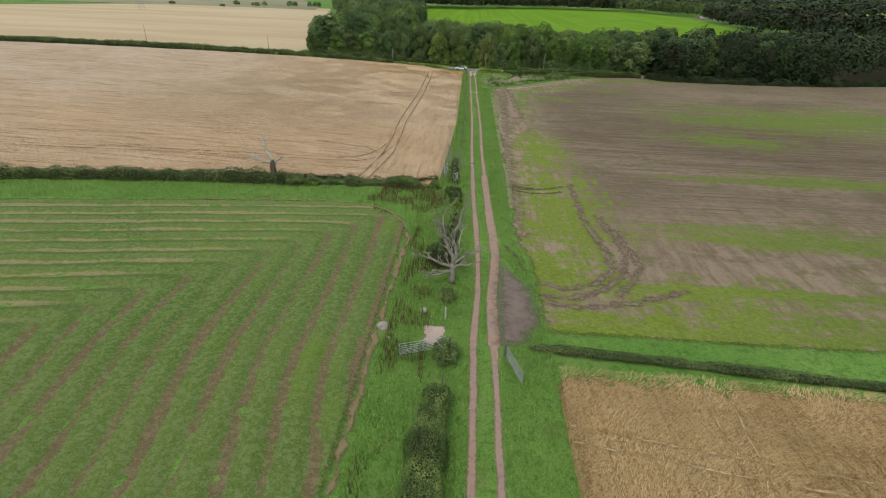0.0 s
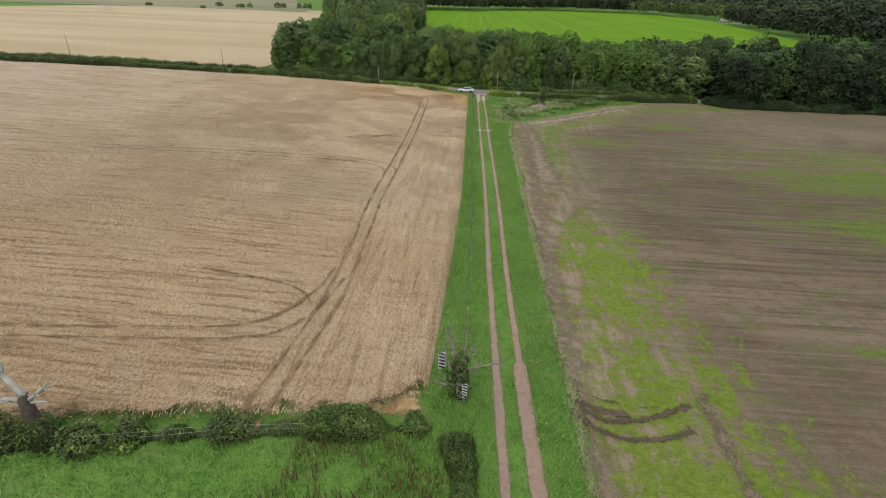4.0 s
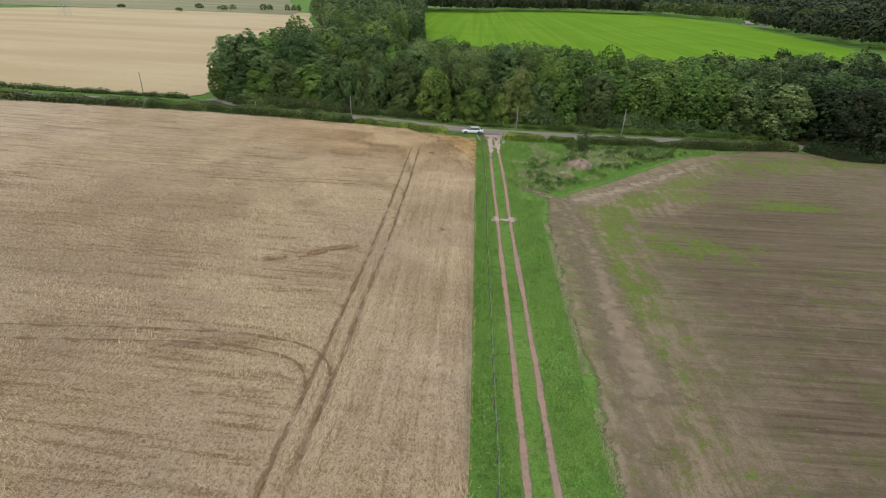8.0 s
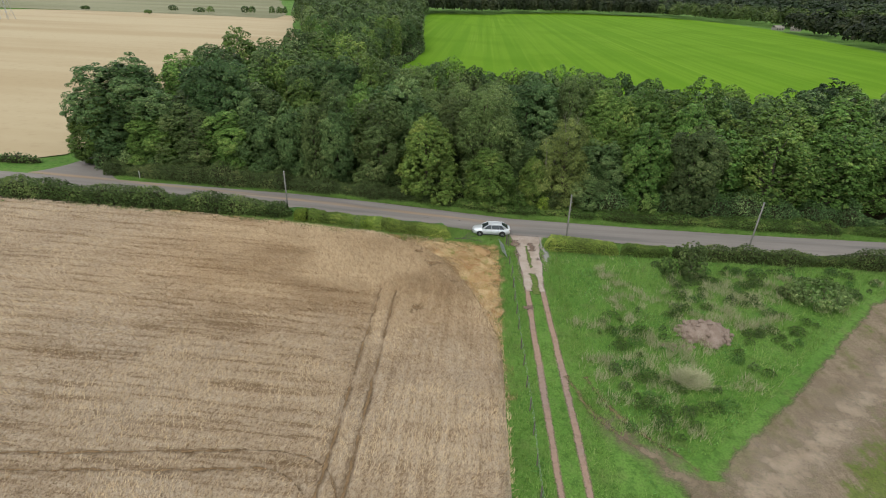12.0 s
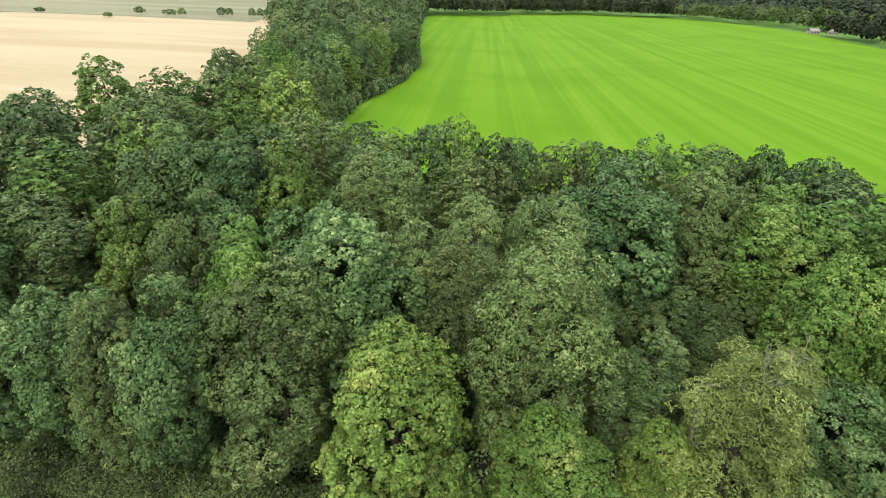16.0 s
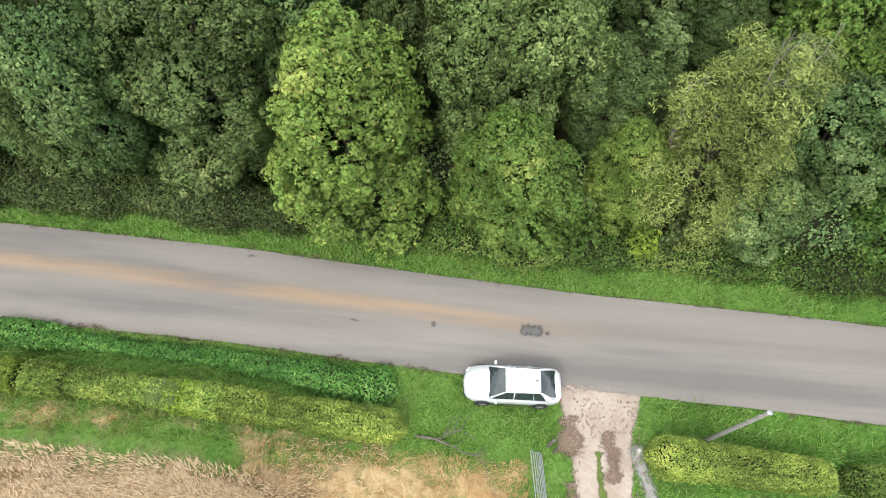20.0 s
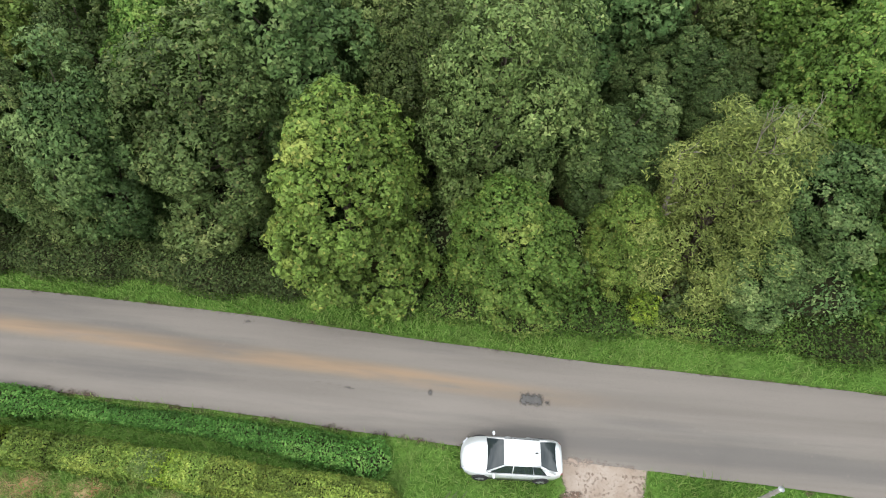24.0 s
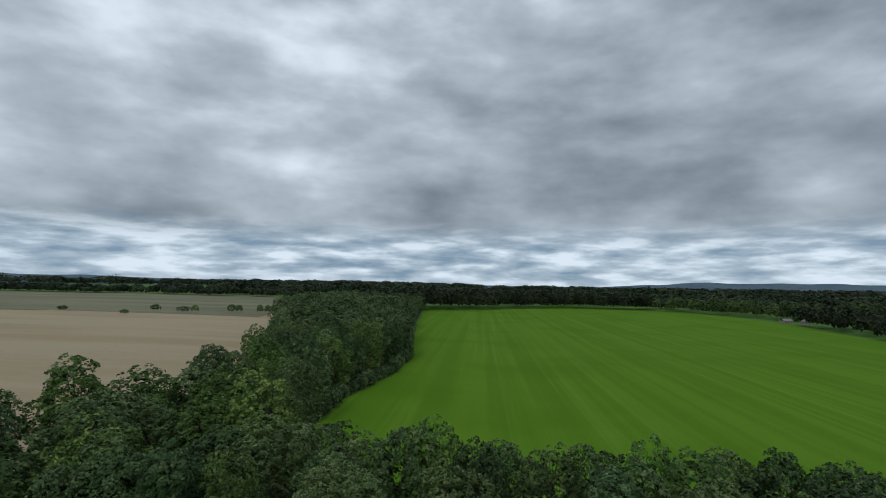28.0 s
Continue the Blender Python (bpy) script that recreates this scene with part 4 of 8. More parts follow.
sheet("gravel_crossing", py * 0 + 0.6, py * 0 + 3.7, py, 13, M["gravel"], -0.01, "pale gravel filling across both wheel ruts", "gravel", 0.5, 39)

# ---- the fields ----
TRAMS = []


def tramline(points, wide=0.26):
    TRAMS.append((np.array(points, float), wide))


for dx in (0.0, 1.5):
    tramline([(-14.6 + dx, 64), (-14.4 + dx, 68), (-13.6 + dx, 75), (-13.0 + dx, 82), (-13.2 + dx, 94), (-13.7 + dx, 108), (-13.4 + dx, 125), (-13.2 + dx, 148), (-13.4 + dx, 165), (-13.8 + dx, 187)])
    tramline([(19.6 + dx * 1.1, 24.6), (18.7 + dx * 1.1, 14), (16.5 + dx * 1.1, -40)])
    tramline([(8.4, 17.4 + dx), (13, 16.5 + dx), (19, 15.4 + dx), (40, 12 + dx)])
# Where the sprayer turned out of the headland.
tramline([(-13.3, 88), (-13.9, 83.5), (-14.9, 80.3), (-16.3, 77.4), (-19.4, 75.4), (-27.7, 74), (-35.7, 72.8), (-60, 69.3), (-110, 62)])
tramline([(-12.0, 86), (-12.9, 81.2), (-13.4, 78.3), (-15.3, 75.3), (-18.7, 73.9), (-26.9, 72.6), (-34.6, 71.5), (-60, 68), (-110, 60.6)])
tramline([(-13.8, 80), (-14.7, 82), (-16.2, 82.9), (-19, 83.7), (-26, 84.6)], 0.18)
tramline([(-11.8, 117), (-12.1, 121.8), (-13, 123.6), (-14.3, 124.4), (-16.5, 125), (-20.9, 125.4), (-26.1, 124.8), (-31.4, 124.2), (-60, 120.5)])
tramline([(-13.4, 117), (-13.8, 121.2), (-15, 122.5), (-16.4, 123.1), (-20.2, 123.7), (-25.6, 123.3), (-30.7, 122.5), (-60, 118.8)])
tramline([(-13.3, 158), (-13.5, 162), (-14.6, 163.7), (-16.7, 164.4), (-20.6, 163.6), (-40, 160.8)], 0.2)
tramline([(-11.8, 160), (-12.2, 163.3), (-13.6, 165.4), (-16.5, 165.7), (-21, 165), (-40, 162)], 0.2)


def tram_depth(x, y):
    d = np.zeros_like(x)
    for pts, w in TRAMS:
        near = np.full_like(x, 9.0)
        for (ax, ay), (bx, by) in zip(pts[:-1], pts[1:]):
            ux, uy = bx - ax, by - ay
            t = np.clip(((x - ax) * ux + (y - ay) * uy) / (ux * ux + uy * uy), 0, 1)
            near = np.minimum(near, np.hypot(x - ax - t * ux, y - ay - t * uy))
        d = np.maximum(d, np.clip(1.4 - near / w, 0, 1))
    return d


def lodged(x, y):
    """Where wind and rain have laid the crop flat."""
    v = np.zeros_like(x)
    for cx, cy, rx_, ry_, turn in ((-17.0, 143.0, 4.2, 0.75, 0.12), (-24, 138.5, 5, 0.6, 0.1), (-6.5, 197, 3.5, 1.3, 0.1), (-4.5, 192.0, 2.5, 1.0, 0.2),
                                   (-9, 182, 2.0, 0.8, 0.4), (-4, 150, 1.2, 2.4, 0.2), (-28, 110, 6, 0.7, 0.05), (-33, 100, 7, 0.8, 0.1)):
        u, w = (x - cx) * math.cos(turn) + (y - cy) * math.sin(turn), -(x - cx) * math.sin(turn) + (y - cy) * math.cos(turn)
        r = np.hypot(u / rx_, w / ry_) + (lattice(x, y, 1.1, 8) - 0.5) * 1.3
        v = np.maximum(v, np.clip(1.3 - r, 0, 1))
    return v


def thin_edge(x, y):
    """The crop thins and sinks towards the flattened corner by the track mouth."""
    k = np.clip((y - north_edge(x) + 4.5) / 4.5, 0, 1) * np.clip((x + 17) / 4, 0, 1)
    return k * k * (3 - 2 * k)


def crop_relief(x, y):
    z = (lattice(x, y, 0.55, 5) - 0.5) * 0.16 + (lattice(x, y, 3.0, 6) - 0.5) * 0.12
    return z - 0.2 * tram_depth(x, y) - 0.42 * lodged(x, y) - 0.6 * thin_edge(x, y)


CROP = 0.72


def south_edge(x):
    return np.interp(x, [-260, -160, -59, -40, -17, -9, -4.5, -2.6], [5, 28.8, 55.2, 60.3, 65.1, 66.9, 68.3, 70.6])


def north_edge(x):
    return np.interp(x, [-260, -160, -75, -56, -40, -27, -16, -12, -9.5, -7.0, -5.5, -4.2, -2.9, -1.2], [184, 194, 199.2, 200.2, 200.6, 200.6, 200.4, 199.5, 197.8, 194.2, 191.2, 187.6, 183.5, 177])


wx = np.concatenate([np.arange(-260, -64, 4.0), np.arange(-64, -17.2, 0.42), np.arange(-17.2, -11, 0.17), np.arange(-11, -1.8, 0.4)])
sheet("wheat_field", south_edge(wx), north_edge(wx), wx, 320, M["wheat"], CROP, "ripe golden-brown wheat field with curved wheel tramlines", "wheat field", 0.6, 41, crop_relief, swap=True, taper=0.7, edges="ab",
      warp=lambda x, y: x + (verge_w(y) + 1.9) * np.clip((x + 20) / 18, 0, 1))
wx2 = np.concatenate([np.arange(9.0, 42, 0.4), np.arange(42, 160, 4.0)])
sheet("wheat_field", wx2 * 0 - 60, 25.3 - 0.03 * (wx2 - 9) + np.minimum(0, (wx2 - 10.2)) * 0.8, wx2, 170, M["wheat_orange"], CROP, "ripe orange-gold wheat field behind a low hedge", "wheat field", 0.6, 45, crop_relief, swap=True, taper=0.7, edges="b")


for i, (pts, w) in enumerate(TRAMS):
    ribbon("tramline", pts, 0.24 if pts[0][1] < 30 else 0.36, M["palestems"] if pts[0][1] < 30 else M["crushed"], CROP + (0.05 if pts[0][1] < 30 else 0.0), "line of crushed stems left by tractor wheels", "tramline", 0.12, 70 + 3 * i)
# Dark strips above the crop paint shade into the lodged hollows.
for i, (pts, w) in enumerate((([(-20.5, 138.9), (-18.5, 141.2), (-16.5, 142.9), (-14.6, 143.9)], 0.9), ([(-24, 138.6), (-21, 139.0)], 0.6), ([(-10.3, 192.4), (-8.5, 193.7)], 1.1), ([(-12.0, 195.4), (-10.4, 195.9)], 0.7), ([(-7.2, 188.8), (-6.4, 189.8)], 0.6),
                             ([(-6.6, 149.6), (-5.4, 151.2)], 0.7), ([(-11.4, 183), (-9.0, 184)], 0.8))):
    ribbon("lodged_wheat", pts, w * 1.5, M["lodged"], CROP + 0.03, "wheat laid flat by rain, the hollow's shade in its brown", "lodged wheat", 0.3, 130 + 3 * i, 0.25)
ribbon("flattened_straw", [(-62, 200.6), (-40, 201.1), (-27, 201.1), (-16, 200.9), (-8, 200.9)], 2.4, M["straw"], 0.02, "tan straw and weeds along the wheat's north edge", "straw", 0.3, 128, 0.4)
cy = np.arange(67.6, 73.2, 0.3)
sheet("flattened_straw", np.interp(cy, [67.6, 70, 73.2], [-11, -6.5, -3.6]), np.interp(cy, [67.6, 73.2], [-2.2, -2.4]), cy, 20, M["straw"], 0.03, "orange flattened straw at the wheat's south corner", "straw", 0.4, 49)
fy = np.arange(172, 201.2, 0.4)
sheet("flattened_straw", np.interp(fy, [172, 178, 182, 187, 191.5, 197, 199.5, 201.2], [-2.4, -4.4, -6.2, -7.8, -9.6, -12.4, -16.5, -15]), np.interp(fy, [172, 199, 201.2], [-1.2, -1.2, -1.3]), fy, 34, M["straw"], 0.05,
      "orange-tan flattened straw at the field corner", "straw", 0.5, 47, lambda x, y: (lattice(x, y, 0.5, 9) - 0.5) * 0.18)
mx_ = np.concatenate([np.arange(-140, -62, 3.0), np.arange(-62, -5.1, 0.5)])


def mown_relief(x, y):
    d = np.minimum((60.6 + 0.262 * x - y) * 0.967, -5.6 + 2.4 * np.clip((27 - y) / 19, 0, 1) - x)
    return -0.07 * np.sin(d * 2 * math.pi / 2.52) + (lattice(x, y, 0.7, 12) - 0.5) * 0.1


corner = np.interp(mx_, [-15, -12, -10, -8.5, -6.9, -5.9, -5.2], [0, -0.6, -2.0, -3.6, -5.8, -8.0, -10.5])
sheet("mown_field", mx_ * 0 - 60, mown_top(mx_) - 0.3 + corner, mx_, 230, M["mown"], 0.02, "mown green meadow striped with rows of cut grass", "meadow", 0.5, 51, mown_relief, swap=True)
by = np.concatenate([np.arange(30.5, 168, 0.5)])
sheet("bare_field", verge_e(by), by * 0 + 66, by, 90, M["bare"], 0.0, "brown harrowed field greening over in patches", "field", 0.7, 55, lambda x, y: (lattice(x, y, 0.8, 13) - 0.5) * 0.07, edges="as")
bx2 = np.concatenate([np.arange(57, 330, 3.0)])
sheet("bare_field", bx2 * 0 + 27, np.interp(bx2, [57, 62, 67, 73, 79, 108, 127, 155, 330], [202.5, 203, 201, 197.5, 197.5, 196.5, 198, 205, 190]), bx2, 60, M["bare"], -0.03, "far side of the brown harrowed field", "field", 0.8, 58, swap=True, edges="abe")
nx = np.arange(11.5, 62.1, 0.5)
sheet("bare_field", nx * 0 + 164.5, np.interp(nx, [11.5, 13.5, 20, 24.5, 36, 44, 53, 62.1], [167.9, 170.5, 176.5, 180.5, 192.3, 197, 200.8, 203.5]), nx, 40, M["bare"], 0.02, "pale dry headland of the harrowed field", "field", 0.6, 59, swap=True, edges="bs")
gfy = np.concatenate([np.arange(252, 420, 4.0), np.arange(420, 1000, 10.0)])
sheet("green_field", np.interp(gfy, [252, 295, 323, 395, 470, 550, 706, 760, 1000], [-36, -38, -37.5, -32, -40, -48, -60, -60, 100]),
      np.interp(gfy, [252, 286, 420, 470, 530, 615, 720, 840, 930, 1000], [70, 150, 216, 230, 240, 252, 272, 268, 240, 150]), gfy, 40, M["ley"], 0.1, "bright green grass field with faint mowing lines", "field", 1.0, 61)
pfy = np.concatenate([np.arange(213.5, 585, 5.0)])
sheet("pale_field", np.interp(pfy, [213, 300, 450, 532, 552, 585], [-420, -420, -380, -325, -262, -150]), np.interp(pfy, [213.5, 216, 253, 290, 341, 419, 500, 585], [-73, -68, -68, -66, -68, -96, -125, -146]), pfy, 30, M["pale"], 0.03,
      "pale straw-coloured barley field beyond the road", "field", 1.0, 64)
ffy = np.arange(540, 1000, 15.0)
sheet("rough_pasture", ffy * 0 - 900, np.interp(ffy, [540, 590, 900, 1000], [-150, -158, -270, -320]), ffy, 20, M["pasture"], 0.15, "rough brownish pasture with scattered thorn bushes", "pasture", 4.0, 67)

efx = np.arange(560, 1250, 30.0)
sheet("pale_field", 1190 + 0.24 * (efx - 700), 1400 + 0.6 * (efx - 800), efx, 8, M["pale"], 0.1, "far strip of pale stubble beyond the eastern woods", "field", 6.0, 68, swap=True)
lfx = np.arange(480, 960, 20.0)
sheet("green_field", 880 + 0.3 * (lfx - 520), 1150 + 0.3 * (lfx - 677), lfx, 8, M["lime_field"], 0.1, "far lime-green crop with one lone tree", "field", 6.0, 69, swap=True)
dfx = np.arange(400, 860, 20.0)
sheet("green_field", 640 + 0.4 * (dfx - 400), 855 + 0.3 * (dfx - 520), dfx, 8, M["ley"], 0.1, "far green pasture below the lime-green crop", "field", 6.0, 70, swap=True)


# ---- leaves, blades and hedges ----
def leaf_blades(pos, nrm, size, rng, fold=0.25, narrow=0.62):
    """Pointed leaves: at each place one, facing about the given way."""
    n = len(pos)
    nrm = nrm / (np.linalg.norm(nrm, axis=1, keepdims=True) + 1e-9)
    t = rng.normal(size=(n, 3))
    t[:, 2] -= 0.5
    t -= nrm * (t * nrm).sum(1, keepdims=True)
    t /= np.linalg.norm(t, axis=1, keepdims=True) + 1e-9
    s = np.cross(nrm, t)
    L = (size * (0.65 + 0.7 * rng.random(n)))[:, None] if np.ndim(size) == 0 else (size * (0.65 + 0.7 * rng.random(n)))[:, None]
    base, tip = pos - t * L * 0.45, pos + t * L * 0.65 - nrm * L * fold * 0.5
    w = s * L * narrow * 0.62
    v = np.stack([base + w, tip, base - w], 1).reshape(-1, 3)
    return v, np.arange(3 * n).reshape(-1, 3)


def blade_tris(x, y, z, height, lean, width, rng, heading=None):
    """Single-triangle blades standing at the given places."""
    n = len(x)
    a = rng.random(n) * 2 * math.pi
    h = height * (0.5 + rng.random(n))
    l = h * lean * (0.3 + rng.random(n))
    b = rng.random(n) * 2 * math.pi if heading is None else heading + rng.normal(size=n) * 0.6
    dx, dy = np.cos(a) * width, np.sin(a) * width
    p0 = np.stack([x - dx, y - dy, z], 1)
    p1 = np.stack([x + dx, y + dy, z], 1)
    p2 = np.stack([x + np.cos(b) * l, y + np.sin(b) * l, z + h], 1)
    return np.stack([p0, p1, p2], 1).reshape(-1, 3), np.arange(3 * n).reshape(-1, 3)


def stuff(name, label, category, material, v, f, tuft=None):
    return put(name, mesh_from(name, v, f, tuft=tuft), material, None, label, category, "", "stuff")


def crowd(n, x0, x1, y0, y1, rng, keep=None):
    x, y = x0 + (x1 - x0) * rng.random(n), y0 + (y1 - y0) * rng.random(n)
    if keep is not None:
        k = keep(x, y)
        x, y = x[k], y[k]
    return x, y


def wheat_ears(x, y, lean=0.9):
    k = rngw.random(len(x)) > 0.92 * np.maximum(tram_depth(x, y), lodged(x, y) * 0.5)
    x, y = x[k], y[k]
    z = zg(x, y) + CROP - 0.03 + crop_relief(x, y)
    return blade_tris(x, y, z, 0.22, lean, 0.024, rngw, lattice(x, y, 4.0, 43) * 4 + lattice(x, y, 14.0, 44) * 6)


rngw = np.random.default_rng(21)
# Ears stand densest where the camera passes low over the crop or hovers above it, thinning out evenly westwards.
x, y = crowd(1050000, -95, -1.0, 50, 201, rngw)
x2, y2 = crowd(190000, -36, -3, 168, 202, rngw, lambda x, y: rngw.random(len(x)) < np.exp(-((x + 13) / 11) ** 2 - ((y - 193) / 9) ** 2))
x, y = np.r_[x, x2], np.r_[y, y2]
k = (y > south_edge(x) + 0.3) & (y < north_edge(x) + np.where(x > -13, 5 * rngw.random(len(x)) ** 2 - 0.4, -1.0)) & (x < verge_w(y) - 0.15) & (y < 200.9)
k &= rngw.random(len(x)) < np.clip((x + 95) / 70, 0, 1) ** 1.5 * np.clip((y - 40) / 130, 0.3, 1)
v, f = wheat_ears(x[k], y[k])
stuff("wheat_ears", "dense ripe wheat ears nodding over the field", "wheat", M["ears"], v, f)
x, y = crowd(90000, -15, -2.0, 172, 200.6, rngw, lambda x, y: rngw.random(len(x)) < 0.85 * np.clip((y - north_edge(x) + 3.5) / 5, 0, 1) ** 1.5)
v, f = blade_tris(x, y, zg(x, y) + np.where(y < north_edge(x), CROP + crop_relief(x, y) - 0.1, 0.0), 0.15, 1.7, 0.018, rngw, lattice(x, y, 1.3, 41) * 9)
stuff("flattened_stems", "flattened orange straw and green weeds at the field corner", "straw", M["stems"], v, f)
x, y = crowd(60000, 9.2, 40, -2, 25.2, rngw, lambda x, y: y < 25.2 - 0.03 * (x - 9))
v, f = wheat_ears(x, y)
stuff("wheat_ears", "ripe orange wheat ears beside the farm gate", "wheat", M["ears_orange"], v, f)

rngg = np.random.default_rng(33)


def on_ruts(x, y, w=0.33):
    return (np.abs(x - rut_l(y)) < w) | (np.abs(x - rut_r(y)) < w)


def verge_keep(x, y):
    east = np.where(y < 28, 9.3, np.where(y < 166, verge_e(y) - 0.1, 5.0))
    mud = (y > 27) & (y < 46) & (x > 4.2) & (x < np.interp(y, [27, 32, 36, 40, 46], [5, 8.4, 8.8, 8, 5.5]))
    return (x > np.where(y < 68, -5.0, verge_w(y))) & (x < east) & ~on_ruts(x, y) & ~mud & ~((y > 27.8) & (y < 30.8) & (x > -1.6) & (x < 0.45)) & ~((y > 194) & (x > 0.2) & (x < 3.0))


x, y = crowd(210000, -5.2, 9.4, 0, 202, rngg, verge_keep)
mid = (x > rut_l(y)) & (x < rut_r(y))
v, f = blade_tris(x, y, zg(x, y) - 0.09, np.where(mid, 0.10, 0.17 + 0.16 * lattice(x, y, 1.6, 2)), 0.8, 0.026, rngg)
stuff("verge_grass", "lush green grass on the track verges", "grass", M["blade"], v, f)
x, y = crowd(52000, 4.2, 46, 166, 203, rngg, lambda x, y: (y > np.interp(x, [4, 8, 11.5, 20, 36, 53], [172, 169.5, 169.5, 177.4, 192.8, 201])) & (x > 3.4))
v, f = blade_tris(x, y, zg(x, y) - 0.09, 0.2 + 0.3 * lattice(x, y, 2.2, 19), 0.8, 0.03, rngg)
stuff("scrub_grass", "rough tussocky green grass on waste ground", "grass", M["blade"], v, f)
x, y = crowd(30000, 4.2, 42, 168, 203, rngg, lambda x, y: (y > np.interp(x, [4, 8, 11.5, 20, 36, 53], [172, 169.5, 169.5, 177.4, 192.8, 201])) & (lattice(x, y, 2.6, 23) > 0.66))
cx, cy = crowd(620, 4.6, 40, 170, 197, rngg, lambda x, y: ((x > 9) | (y < 186)) & (y > np.interp(x, [4, 8, 11.5, 20, 36, 53], [173, 170.5, 170.5, 178.4, 193.8, 202])) & (lattice(x, y, 7.0, 24) > 0.42))
x, y = (np.r_[a, np.repeat(b, 70) + rngg.normal(size=70 * len(b)) * 0.32] for a, b in ((x[::9], cx), (y[::9], cy)))
v, f = blade_tris(x, y, zg(x, y) - 0.05, 0.55, 0.45, 0.02, rngg)
stuff("dry_tussocks", "pale dry grass tussocks on waste ground", "grass", M["dry"], v, f)
x, y = crowd(110000, -34, 9, 199, 213, rngg, lambda x, y: ((y < road_y(x) - ROAD_HALF - 0.05) & (y > np.where(x < -2, 200.2, 201.5)) & ~((x > -0.6) & (x < 3.4))) | (y > road_y(x) + ROAD_HALF + 0.05))
x2, y2 = crowd(40000, 9, 62, 201.5, 213, rngg, lambda x, y: (y < road_y(x) - ROAD_HALF - 0.05) | (y > road_y(x) + ROAD_HALF + 0.05))
x3, y3 = crowd(20000, -72, -34, 200, 214, rngg, lambda x, y: ((y < road_y(x) - ROAD_HALF) | (y > road_y(x) + ROAD_HALF)) & ~((x < -56) & (y > 209)))
x, y = np.concatenate([x, x2, x3]), np.concatenate([y, y2, y3])
v, f = blade_tris(x, y, zg(x, y) - 0.09, 0.13 + 0.25 * lattice(x, y, 1.5, 29), 0.9, 0.026, rngg)
stuff("roadside_grass", "green roadside grass and nettles", "grass", M["blade"], v, f)
x, y = crowd(11000, -12, -0.6, 10, 66, rngg, lambda x, y: (lattice(x, y, 2.4, 31) > 0.55) & (x > np.where(y < 52, -4.6, np.interp(y, [52, 57, 66], [-4.6, -12, -12]))) & (x < -1.2))
v, f = blade_tris(x, y, zg(x, y), 0.75, 0.25, 0.035, rngg)
stuff("dock_stems", "brown dock seed heads standing in the rough grass", "weeds", M["dock"], v, f)
x, y = crowd(60000, -75, -1.0, 38, 67, rngg, lambda x, y: (y > mown_top(x) - 0.1 + np.interp(x, [-15, -12, -10, -8.5, -6.9, -5.9, -5.2], [0, -0.6, -2.0, -3.6, -5.8, -8.0, -10.5])) & (y < south_edge(x) - 1.0))
v, f = blade_tris(x, y, zg(x, y) - 0.09, 0.3, 0.7, 0.03, rngg)
stuff("headland_grass", "long green grass along the field hedge", "grass", M["blade"], v, f)


y = 50 + 116 * rngg.random(14000)
x = verge_e(y) + 0.2 + rngg.normal(size=14000) * 0.17
k = lattice(x * 0, y, 4.0, 37) > 0.3
v, f = blade_tris(x[k], y[k], zg(x[k], y[k]) - 0.05, 0.24, 0.9, 0.02, rngg)
stuff("dry_grass_edge", "pale dry grass along the edge of the bare field", "grass", M["dry"], v, f)


